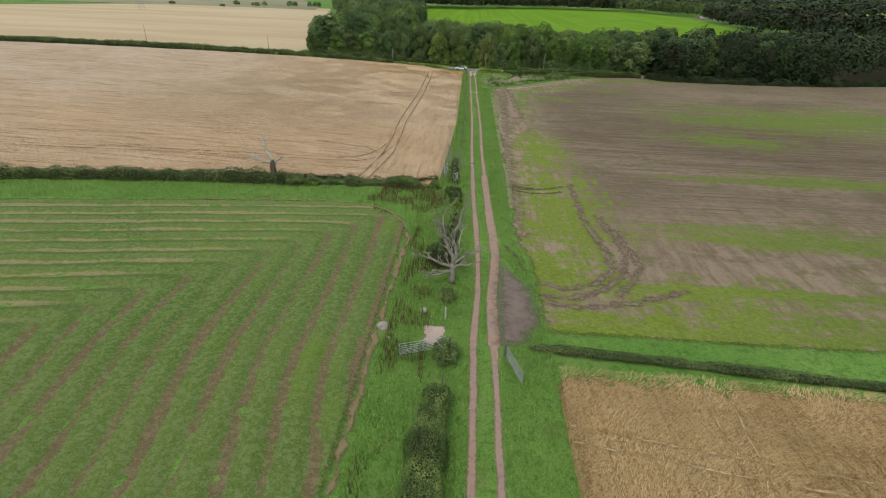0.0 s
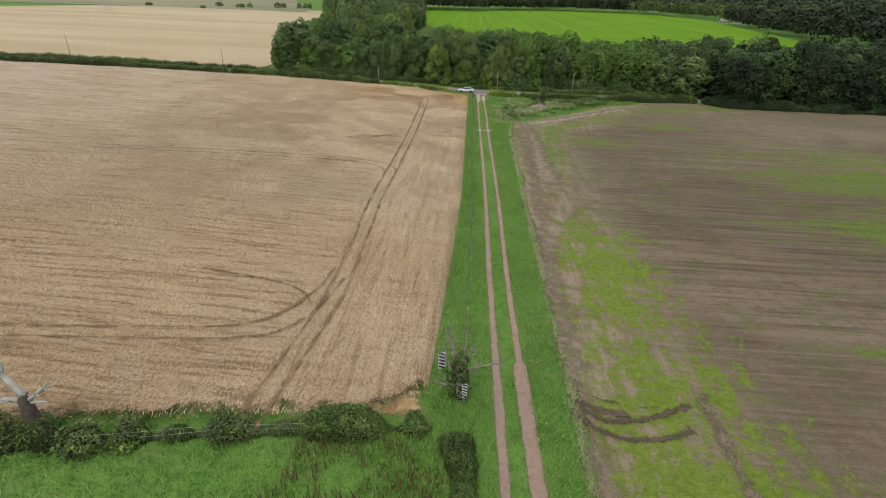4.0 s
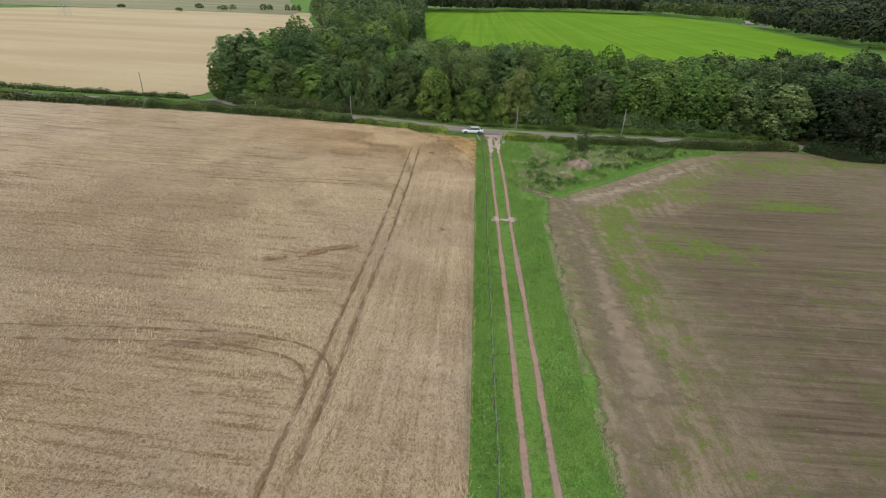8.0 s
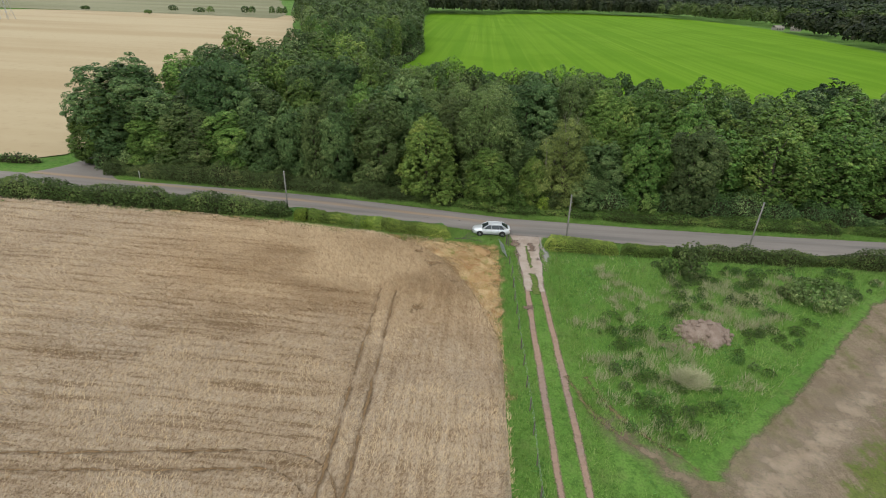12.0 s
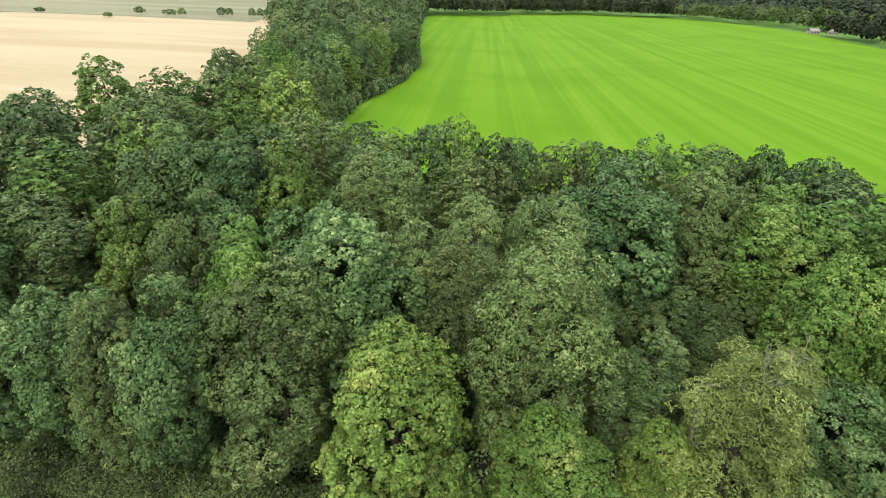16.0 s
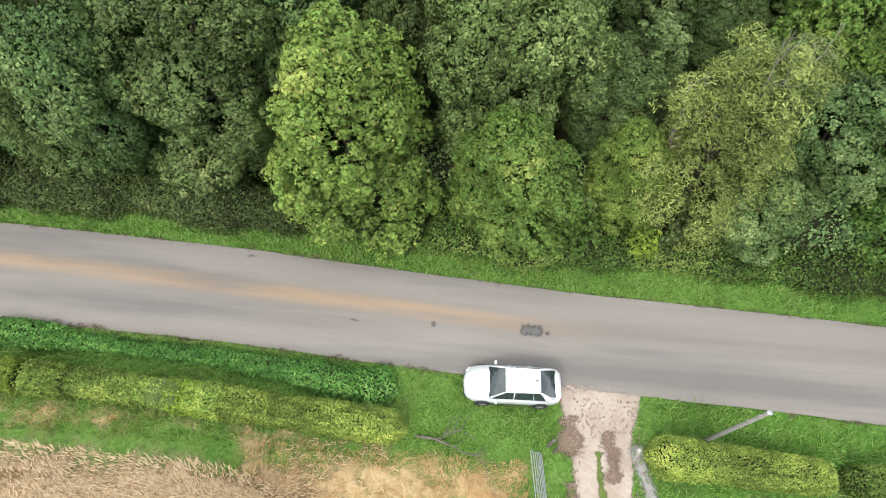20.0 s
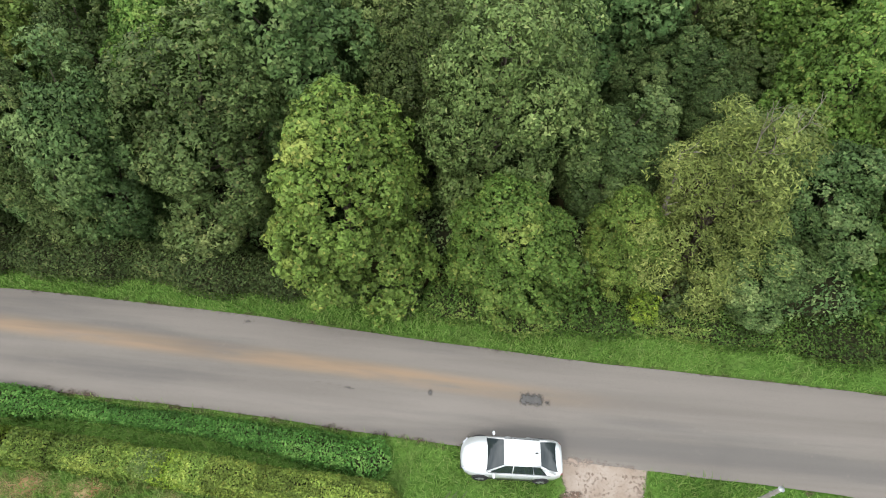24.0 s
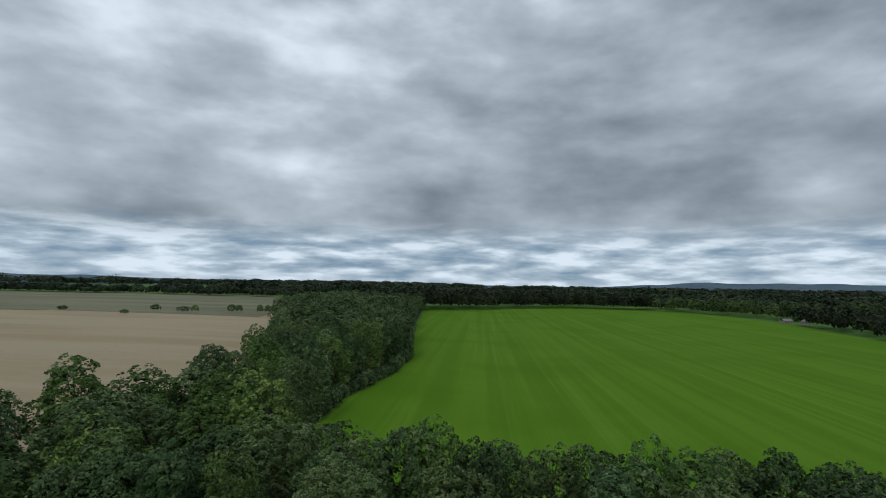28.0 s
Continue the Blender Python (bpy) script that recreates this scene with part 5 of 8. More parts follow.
def hedge(name, label, pts, width, height, leaves, size, material, seed, rough=0.35, group="field hedges"):
    """A hedge along points: twiggy core, dark for the inner shade, under a skin of leaves, with an uneven top."""
    rng = np.random.default_rng(seed)
    pts = np.array(pts, float)
    seg = np.hypot(*np.diff(pts, axis=0).T)
    at = np.r_[0, np.cumsum(seg)]
    root = thing(name, label, "hedge", group, (pts[:, 0].mean(), pts[:, 1].mean(), float(zg(pts[:, 0].mean(), pts[:, 1].mean()))))
    origin = np.array(root.location)

    def place(s, u, w):
        x, y = np.interp(s, at, pts[:, 0]), np.interp(s, at, pts[:, 1])
        e = 0.5
        dx = np.interp(s + e, at, pts[:, 0]) - np.interp(s - e, at, pts[:, 0])
        dy = np.interp(s + e, at, pts[:, 1]) - np.interp(s - e, at, pts[:, 1])
        l = np.hypot(dx, dy) + 1e-9
        nx_, ny_ = -dy / l, dx / l
        swell = 1 + rough * (lattice(s, s * 0 + seed, 1.7, seed) - 0.5) + rough * (lattice(s, s * 0 + seed, 6.0, seed + 1) - 0.5)
        if rough > 1:
            swell = swell * np.clip(lattice(s, s * 0 + seed, 1.3, seed + 2) * 2.2 - 0.3, 0.12, 1.3)
        swell = swell * np.clip(np.minimum(s, at[-1] - s) / min(0.7, at[-1] * 0.1), 0.02, 1) ** 0.5
        px, py_ = x + nx_ * u * width / 2 * swell, y + ny_ * u * width / 2 * swell
        return np.stack([px, py_, zg(px, py_) - 0.1 + w * height * swell], 1), np.stack([nx_, ny_], 1)

    n = leaves
    s = rng.random(n) * at[-1]
    top = rng.random(n) < width / (width + 1.6 * height)
    a = rng.random(n)
    sgn = np.where(rng.random(n) < 0.5, -1.0, 1.0)
    u = np.where(top, 2 * a - 1, sgn * (1 - a**4) ** 0.25)
    w = np.where(top, (1 - np.abs(2 * a - 1) ** 4) ** 0.25, a)
    depth = 1 - 0.2 * rng.random(n) ** 2
    p, side = place(s, u * depth, 0.04 + 0.96 * w * depth)
    nrm = np.stack([side[:, 0] * u**3, side[:, 1] * u**3, np.abs(w) ** 3], 1) + rng.normal(size=(n, 3)) * 0.5
    p += rng.normal(size=(n, 3)) * size * 0.4
    vv, ff = leaf_blades(p - origin, nrm, size, rng)
    tone = 0.5 * lattice(s, u * 2 + w * 3, 0.45, seed + 7) + 0.5 * lattice(s, u + w, 2.2, seed + 8)
    put("foliage", mesh_from("foliage", vv, ff, tuft=np.clip(tone * 1.6 - 0.3, 0, 1)), material, root)
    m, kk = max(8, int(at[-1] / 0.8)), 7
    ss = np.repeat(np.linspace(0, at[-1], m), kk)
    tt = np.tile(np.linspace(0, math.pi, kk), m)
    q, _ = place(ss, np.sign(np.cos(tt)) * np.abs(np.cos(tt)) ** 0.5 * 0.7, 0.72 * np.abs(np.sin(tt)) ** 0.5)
    # Solid dark hull standing for shaded twigs between the leaves.
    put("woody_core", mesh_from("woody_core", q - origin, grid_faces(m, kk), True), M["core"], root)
    return root


# ---- trees ----
def crown_mesh(name, seed, r, h, low, count, leaf, shape, clumps=300):
    """A crown of rounded sub-domes, shingled with small caps of leaves that leave dark creases between them."""
    rng = np.random.default_rng(seed)
    wide, power, skirt = shape["wide"], shape["power"], shape["skirt"]

    def profile(f):
        top = np.clip(1 - np.clip((f - wide) / (1 - wide), 0, 1) ** power, 0, 1) ** 0.5
        foot = skirt + (1 - skirt) * np.sin(np.clip(f / wide, 0, 1) * math.pi / 2)
        return np.where(f > wide, top, foot)

    def spots(n, jitter):
        q = np.linspace(0.002, 0.998, 400)
        c = np.cumsum(profile(q) + 0.04)
        f = np.interp((np.arange(n) + rng.random(n)) / n, c / c[-1], q)
        a = np.arange(n) * 2.39996 + rng.normal(size=n) * jitter
        return f, a

    def surface(f, a, k=1.0):
        rad = r * 0.93 * profile(f) * k
        return np.stack([np.cos(a) * rad, np.sin(a) * rad, low + (h - low) * 0.97 * (0.5 + (f - 0.5) * np.where(f > 0.5, 0.5 + 0.5 * k, 1))], 1)

    # Sub-domes swell out of the crown, each with a rounded head.
    sf, sa = spots(shape["domes"], 0.5)
    heads = surface(sf, sa)
    size = r * shape["dome"] * (0.75 + 0.5 * rng.random(len(sf)))
    f, a = spots(clumps, 0.35)
    base = surface(f, a)
    near = np.full(clumps, 9.0)
    own = np.zeros(clumps, int)
    for i in range(len(heads)):
        v = (base - heads[i]) / (1, 1, 1.15)
        e = np.sqrt((v * v).sum(1)) / size[i]
        own = np.where(e < near, i, own)
        near = np.minimum(near, e)
    swell = np.sqrt(np.clip(1 - near**2, 0, 1))
    reach = 0.55 + 0.8 * rng.random(len(heads))
    side = 1 + 0.1 * np.sin(a + seed) + 0.07 * np.sin(2 * a + seed * 1.7)
    k = (1 - shape["bulge"] + shape["bulge"] * swell * reach[own] + rng.normal(size=clumps) * shape["loose"]) * side
    p = surface(f, a, k)
    slope = np.gradient(profile(np.linspace(0, 1, 200)), 1 / 199)
    lean = -np.interp(f, np.linspace(0, 1, 200), slope) * r / (h - low)
    out = np.stack([np.cos(a), np.sin(a), np.clip(lean, -0.5, 3.0)], 1)
    out /= np.linalg.norm(out, axis=1, keepdims=True)
    out = out + 0.6 * (base - heads[own]) / size[own][:, None]
    d = out / (np.linalg.norm(out, axis=1, keepdims=True) + 1e-9) + np.array([0, 0, shape["flat"]])
    d /= np.linalg.norm(d, axis=1, keepdims=True)
    s = r * shape["spray"] * (0.6 + 0.8 * rng.random(clumps))
    c = rng.integers(0, clumps, count)
    t1 = np.cross(d, np.array([0.3, 0.5, 0.81]))
    t1 /= np.linalg.norm(t1, axis=1, keepdims=True) + 1e-9
    t2 = np.cross(d, t1)
    th, ph = np.arccos(1 - 0.95 * rng.random(count)), rng.random(count) * 2 * math.pi
    ray = (t1[c] * np.cos(ph)[:, None] + t2[c] * np.sin(ph)[:, None]) * np.sin(th)[:, None]
    pos = p[c] + ray * s[c][:, None] + d[c] * ((np.cos(th) - 0.7) * 0.75 * s[c] - rng.random(count) ** 3 * 0.5 * s[c])[:, None]
    nrm = d[c] * (0.3 + np.cos(th))[:, None] + ray * 0.8 + rng.normal(size=(count, 3)) * 0.3
    # Inner leaves close the crown behind the caps.
    deep = rng.random(count) < 0.14
    pos[deep] = pos[deep] * np.array([1, 1, 1]) - out[c][deep] * (r * 0.16 * rng.random(deep.sum()))[:, None]
    # Random tone per clump and dome, plus crease shade painted by swell.
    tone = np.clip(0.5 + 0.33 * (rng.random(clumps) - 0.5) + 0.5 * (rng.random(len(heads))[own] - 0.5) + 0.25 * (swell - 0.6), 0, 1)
    limbs = np.column_stack([heads * (0.6, 0.6, 0.93), size])
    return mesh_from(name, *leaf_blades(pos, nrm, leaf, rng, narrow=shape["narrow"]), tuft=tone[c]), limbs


BROAD = dict(wide=0.45, power=2.3, skirt=0.7, domes=15, dome=0.55, bulge=0.42, loose=0.05, spray=0.09, flat=0.7, narrow=0.78)
AIRY = dict(wide=0.42, power=2.0, skirt=0.72, domes=20, dome=0.48, bulge=0.40, loose=0.06, spray=0.062, flat=0.35, narrow=0.55)
MAPLE = dict(wide=0.28, power=1.4, skirt=0.84, domes=30, dome=0.38, bulge=0.30, loose=0.06, spray=0.06, flat=0.6, narrow=0.85)
LARCH = dict(wide=0.30, power=1.35, skirt=0.8, domes=26, dome=0.38, bulge=0.5, loose=0.09, spray=0.13, flat=0.9, narrow=0.3)
FIR = dict(wide=0.28, power=1.5, skirt=0.85, domes=18, dome=0.46, bulge=0.4, loose=0.06, spray=0.13, flat=0.4, narrow=0.5)


def trunk_mesh(name, seed, h, low, lb, thick):
    rng = random.Random(seed)
    bm = bmesh.new()
    top = low + (h - low) * 0.7
    pts = [(rng.uniform(-0.1, 0.1) * i, rng.uniform(-0.1, 0.1) * i, top * i / 5) for i in range(6)]
    pts[0] = (0, 0, -0.4)
    tube(bm, pts, [thick * (1.25 if i == 0 else 1 - 0.15 * i) for i in range(6)], 7)
    order = sorted(range(len(lb)), key=lambda i: -lb[i][3])[:11]
    for i in order:
        cx, cy_, cz, cr = lb[i]
        z0 = min(top * 0.9, max(low * 0.7, cz - math.hypot(cx, cy_) * 0.9 - 0.8))
        p0 = Vector((0, 0, z0))
        p2 = Vector((cx, cy_, cz))
        p1 = (p0 + p2) / 2 + Vector((0, 0, -0.25))
        tube(bm, [p0, p1, p2], [thick * 0.42, thick * 0.26, thick * 0.1], 5)
    me = bpy.data.meshes.new(name)
    bm.to_mesh(me)
    bm.free()
    return me


def tree_kind(label, seed, r, h, low, count, leaf, shape, material, thick=0.24, name="tree", clumps=300):
    """One tree with trunk and crown, to be copied."""
    root = thing(name, label, "tree", "trees of the wood")
    crown, lb = crown_mesh("crown", seed, r, h, low, count, leaf, shape, clumps)
    put("trunk", trunk_mesh("trunk", seed, h, low, lb, thick), M["bark"], root)
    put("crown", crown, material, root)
    root["r"], root["h"] = r, h
    return root


NEAR = dict(
    syc1=tree_kind("broad dark-green sycamore with a domed clumpy crown", 101, 4.3, 15, 0.4, 48000, 0.175, BROAD, M["leaf_dark"], clumps=1100),
    syc2=tree_kind("tall mid-green sycamore with heavy leaf clumps", 102, 3.9, 15, 0.4, 48000, 0.175, BROAD, M["leaf_mid"], clumps=1100),
    teal=tree_kind("blue-green sycamore with layered leaf clumps", 107, 4.1, 15, 0.4, 48000, 0.175, BROAD, M["leaf_teal"], clumps=1100),
    lime=tree_kind("bright yellow-green maple with a pointed leafy crown", 103, 4.0, 13, 0.2, 56000, 0.135, MAPLE, M["leaf_lime"], clumps=1900),
    olive=tree_kind("olive-green birch with a fine airy crown", 104, 4.2, 15, 0.4, 50000, 0.15, AIRY, M["leaf_olive"], clumps=1900),
    brown=tree_kind("dull brownish-green ash with fine leaves", 105, 4.0, 15, 0.2, 50000, 0.15, AIRY, M["leaf_ash"], clumps=1900),
    larch=tree_kind("feathery olive larch with drooping sprays", 106, 3.6, 14, 0.6, 36000, 0.17, LARCH, M["leaf_larch"], clumps=520),
)
MID = dict(
    syc=tree_kind("dark-green sycamore among the wood's trees", 111, 4.4, 15, 1.0, 11500, 0.27, BROAD, M["leaf_dark"], clumps=700),
    mid=tree_kind("green broadleaf tree among the wood's trees", 112, 4.2, 15, 1.0, 11500, 0.27, BROAD, M["leaf_mid"], clumps=700),
    olive=tree_kind("olive-green birch among the wood's trees", 113, 4.0, 15, 0.8, 11500, 0.25, AIRY, M["leaf_olive"], clumps=1100),
    teal=tree_kind("blue-green tree among the wood's trees", 117, 4.2, 15, 1.0, 11500, 0.27, BROAD, M["leaf_teal"], clumps=700),
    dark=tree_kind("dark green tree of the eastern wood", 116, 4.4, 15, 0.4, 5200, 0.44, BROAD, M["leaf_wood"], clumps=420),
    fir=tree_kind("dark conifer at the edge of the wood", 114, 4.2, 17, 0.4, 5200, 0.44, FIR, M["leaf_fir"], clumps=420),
    lime=tree_kind("yellow-green ash among the wood's trees", 115, 3.8, 14, 0.8, 10000, 0.27, AIRY, M["leaf_lime"], clumps=1100),
)
PLACED = []
used = set()


def plant(kind, x, y, top, r, label=""):
    """Sets a tree of that kind with its top at a height and a crown radius."""
    base = float(zg(x, y)) - 0.1
    sz, sr = (top - base) / kind["h"], r / kind["r"]
    m = Matrix.Translation((x, y, base)) @ Matrix.Rotation((x * 12.9 + y * 7.3) % 6.28, 4, "Z") @ Matrix.Diagonal((sr, sr, sz, 1))
    if kind.name not in used:
        used.add(kind.name)
        kind.matrix_basis = m
        ob = kind
        kind["base"] = 1
    else:
        ob = copy_thing(kind, m) if kind.scale == Vector((1, 1, 1)) else copy_scaled(kind, m)
    if label:
        ob["label"] = label
    PLACED.append((x, y, r))
    return ob


def copy_scaled(ob, m):
    c = copy_thing(ob, m)
    c.matrix_basis = m
    return c


N, D = NEAR, MID
# The front rows over the road, west to east: kind, place, height of the top, radius.
for k, x, y, top, r in (
    ("syc2", -61.0, 217.0, 14.0, 3.4), ("syc1", -56.8, 219.6, 19.4, 5.6), ("syc2", -52.0, 216.0, 12.0, 3.4), ("syc1", -45.2, 222.6, 19.8, 4.2), ("brown", -46.0, 216.5, 12.6, 3.8), ("syc2", -40.5, 215.8, 12.4, 3.5),
    ("teal", -35.8, 215.8, 13.7, 2.9), ("syc1", -31.6, 215.9, 13.9, 2.7), ("brown", -28.2, 215.4, 13.9, 2.3), ("teal", -24.9, 215.2, 14.4, 2.5),
    ("brown", -19.2, 217.0, 15.0, 4.0), ("lime", -12.2, 215.2, 13.3, 4.6), ("lime", -3.3, 214.2, 8.9, 3.7), ("larch", 7.3, 216.2, 13.8, 4.0), ("lime", 3.2, 215.6, 7.6, 2.5), ("syc1", 11.0, 214.8, 5.5, 2.4), ("teal", 2.6, 220.6, 9.6, 2.8), ("teal", 11.5, 222.0, 8.5, 2.4), ("syc1", -19.0, 227.5, 15.5, 3.4), ("syc2", 26.4, 223.0, 14.5, 3.4), ("brown", -11.5, 227.0, 14.2, 3.0), ("syc2", 17.8, 230.6, 14.0, 3.0),
    ("lime", 15.4, 223.4, 15.2, 3.9), ("syc2", 18.4, 215.6, 13.0, 3.2), ("syc1", 24.5, 215.4, 13.4, 3.4), ("syc1", 13.4, 217.6, 9.8, 2.8),
    ("olive", -4.4, 219.8, 16.8, 4.0), ("olive", -8.2, 222.4, 14.6, 3.4), ("teal", -15.8, 222.8, 16.5, 3.9), ("syc2", -23.2, 221.6, 16.0, 2.7),
    ("brown", -27.4, 221.8, 15.5, 2.7), ("syc2", -32.2, 226.0, 15.7, 3.3), ("syc1", -39.8, 225.4, 15.4, 4.0), ("syc2", -22.9, 232.6, 18.2, 3.0),
    ("syc1", -33.2, 233.2, 19.0, 4.0), ("syc1", -27.6, 232.4, 19.2, 3.6), ("olive", -15.8, 235.0, 16.8, 4.4), ("olive", -3.2, 229.5, 16.0, 3.6),
    ("olive", -8.0, 231.0, 15.2, 3.0), ("syc1", 3.0, 235.4, 16.4, 4.4), ("brown", 10.2, 236.2, 16.2, 3.8), ("syc2", 15.4, 235.0, 15.8, 3.8),
    ("syc2", 21.8, 228.4, 16.2, 3.6), ("olive", -1.0, 223.5, 12.0, 3.0), ("syc1", 8.6, 230.2, 8.6, 2.4), ("syc1", 12.2, 230.4, 7.6, 2.0), ("syc1", 5.8, 232.0, 7.8, 2.0), ("syc1", 10.4, 227.6, 6.6, 1.8),
):
    plant(N[k], x, y, top, r * (1.12 if k in ("lime", "larch") else 1.34))
for k, x, y, top, r in (
    ("syc", 5.0, 239.8, 17.0, 3.6), ("syc", -3.6, 250.0, 15.0, 3.4), ("olive", -8.2, 240.0, 16.0, 4.0), ("syc", 25.2, 243.4, 14.5, 3.8),
    ("mid", 31.0, 231.8, 16.6, 4.0), ("olive", -26.0, 246.5, 17.8, 4.4), ("syc", -58.6, 250.0, 18.5, 4.2), ("mid", -56, 233, 18.0, 4.4), ("teal", -51, 241, 18.6, 4.4), ("mid", -57.5, 262, 20, 4.4), ("olive", -62, 227, 17.0, 3.8), ("syc", -47, 251, 18.5, 4.6), ("mid", 28.2, 219.0, 11.5, 3.6),
    ("lime", 36.0, 217.5, 12.5, 4.0), ("mid", 43.2, 229.8, 13.5, 4.4), ("mid", 52.2, 231.8, 15.0, 4.6), ("syc", 67.3, 240.0, 15.0, 4.6),
    ("mid", 45.0, 218.5, 12.8, 4.0), ("mid", 52.2, 220.4, 12.6, 4.0), ("syc", 57.6, 214.4, 11.5, 3.8), ("syc", 64.5, 212.6, 12.5, 4.4),
    ("olive", -18.0, 247.5, 16.0, 4.0), ("mid", 12.5, 244.0, 16.0, 4.0), ("mid", -44.0, 232.5, 16.5, 4.4), ("syc", -50.5, 227.0, 15.0, 4.2),
    ("syc", -13.4, 248.2, 17.2, 3.0), ("mid", -9.8, 248.8, 16.6, 2.8), ("teal", -6.6, 246.2, 16.2, 2.8), ("olive", 0.6, 247.2, 15.9, 3.2), ("syc", 4.9, 248.0, 15.8, 3.0), ("mid", 8.8, 247.4, 16.0, 2.8), ("syc", 16.6, 247.0, 16.0, 3.2), ("teal", 21.0, 248.2, 15.6, 2.8),
):
    plant(D[k], x, y, top, r * 1.38)


def clear(x, y, r):
    return all((x - a) ** 2 + (y - b) ** 2 > (0.6 * (r + c)) ** 2 for a, b, c in PLACED)


rt = random.Random(5)
for x0, x1, y0, y1, n, kinds, top0, top1 in (
    (-60, 74, 218, 252, 420, ("syc", "mid", "olive", "teal", "mid", "syc", "lime"), 13.0, 16.0),
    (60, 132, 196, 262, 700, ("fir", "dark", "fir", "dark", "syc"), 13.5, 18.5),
    (-80, -22, 250, 384, 330, ("mid", "syc", "olive", "teal", "lime", "syc"), 13.5, 18.0),
):
    for _ in range(n):
        x, y = rt.uniform(x0, x1), rt.uniform(y0, y1)
        r = rt.uniform(4.2, 6.2)
        if y > 250 and x < 0 and not (np.interp(y, [250, 290, 341, 419, 500], [-60, -59, -64, -90, -118]) + 2 < x < np.interp(y, [250, 262, 295, 323, 345, 395, 470], [-14, -27, -37, -38.5, -38, -34, -43]) - 1.5):
            continue
        if x > 60 and (y < np.interp(x, [60, 66, 72, 79, 108, 127, 155, 170], [212, 203, 196, 196.5, 195.5, 197, 204, 205]) + 3.5):
            continue
        if y < 255 and abs(y - float(road_y(x))) < (4.2 if x > 62 else 6):
            continue
        if y < 233 and -42 < x < 26:
            continue
        if clear(x, y, r * (0.75 if x > 62 else 0.85)):
            plant(D[rt.choice(kinds)], x, y, float(zg(x, y)) + rt.uniform(top0, top1) - 0.6, r)


def far_wood(name, label, spots, leaf, per, seed, material):
    """Distant woodland: many rough crowns in one mesh."""
    rng = np.random.default_rng(seed)
    vs, fs, ts, k = [], [], [], 0
    for x, y, r, h in spots:
        d = rng.normal(size=(per, 3))
        d /= np.linalg.norm(d, axis=1, keepdims=True)
        d[:, 2] = np.where(d[:, 2] < -0.5, -d[:, 2], d[:, 2])
        b = 0.75 + 0.4 * lattice(d[:, 0] * 2 + x, d[:, 1] * 2 + d[:, 2] * 2, 0.8, seed)
        p = np.stack([x + d[:, 0] * r * b, y + d[:, 1] * r * b, zg(x, y) + h * 0.52 + d[:, 2] * h * 0.47 * b], 1)
        v, f = leaf_blades(p, d + np.array([0, 0, 0.4]) + rng.normal(size=(per, 3)) * 0.35, leaf, rng, narrow=0.9)
        vs.append(v)
        fs.append(f + k)
        ts.append(np.clip(rng.random() * 0.75 + 0.25 * rng.random(per), 0, 1))
        k += len(v)
    return stuff(name, label, "woodland", material, np.concatenate(vs), np.concatenate(fs), np.concatenate(ts))


rf = random.Random(9)
spots = []
for _ in range(800):
    y = rf.uniform(382, 760)
    a, b = float(np.interp(y, [335, 341, 419, 500, 585, 760], [-64, -65, -92, -120, -140, -150])), float(np.interp(y, [335, 395, 470, 550, 706, 760], [-40, -34, -43, -51, -63, -64]))
    x = rf.uniform(a, b)
    r = rf.uniform(3.4, 6.2)
    if all((x - s[0]) ** 2 + (y - s[1]) ** 2 > (0.72 * (r + s[2])) ** 2 for s in spots):
        spots.append((x, y, r, 10.5 + r * 0.75 + rf.uniform(-1.2, 3.4)))
far_wood("far_trees", "belt of dense dark-green trees between the fields", spots[0::2], 0.8, 620, 1, M["leaf_dark"])
far_wood("far_trees", "olive-green trees scattered through the belt", spots[1::2], 0.75, 620, 2, M["leaf_olive"])

# ---- distant woods, hills and small far things ----
def band(poly, depth, n, r0, r1, h0, h1, seed, gap=0.8):
    """Spots for trees along a line, scattered to one depth behind it."""
    rr = random.Random(seed)
    poly = np.array(poly, float)
    at = np.r_[0, np.cumsum(np.hypot(*np.diff(poly, axis=0).T))]
    out = []
    for _ in range(n):
        s = rr.uniform(0, at[-1])
        x, y = float(np.interp(s, at, poly[:, 0])), float(np.interp(s, at, poly[:, 1]))
        dx, dy = np.interp(s + 5, at, poly[:, 0]) - np.interp(s - 5, at, poly[:, 0]), np.interp(s + 5, at, poly[:, 1]) - np.interp(s - 5, at, poly[:, 1])
        l = math.hypot(dx, dy) + 1e-9
        d = depth * rr.random() ** 1.3
        x, y = x - dy / l * d, y + dx / l * d
        r = rr.uniform(r0, r1)
        if all((x - a) ** 2 + (y - b) ** 2 > (gap * (r + c)) ** 2 for a, b, c, _ in out):
            out.append((x, y, r, rr.uniform(h0, h1)))
    return out


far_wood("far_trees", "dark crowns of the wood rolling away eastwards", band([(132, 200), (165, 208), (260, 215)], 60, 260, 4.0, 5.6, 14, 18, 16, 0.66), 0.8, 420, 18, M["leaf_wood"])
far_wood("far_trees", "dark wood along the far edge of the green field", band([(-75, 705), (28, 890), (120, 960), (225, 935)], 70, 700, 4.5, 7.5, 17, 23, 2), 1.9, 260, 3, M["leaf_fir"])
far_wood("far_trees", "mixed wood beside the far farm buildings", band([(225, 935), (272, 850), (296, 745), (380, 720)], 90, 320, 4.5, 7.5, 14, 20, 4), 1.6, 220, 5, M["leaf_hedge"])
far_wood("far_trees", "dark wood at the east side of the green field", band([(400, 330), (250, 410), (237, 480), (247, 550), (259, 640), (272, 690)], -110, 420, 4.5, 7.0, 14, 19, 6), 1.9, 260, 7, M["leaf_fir"])
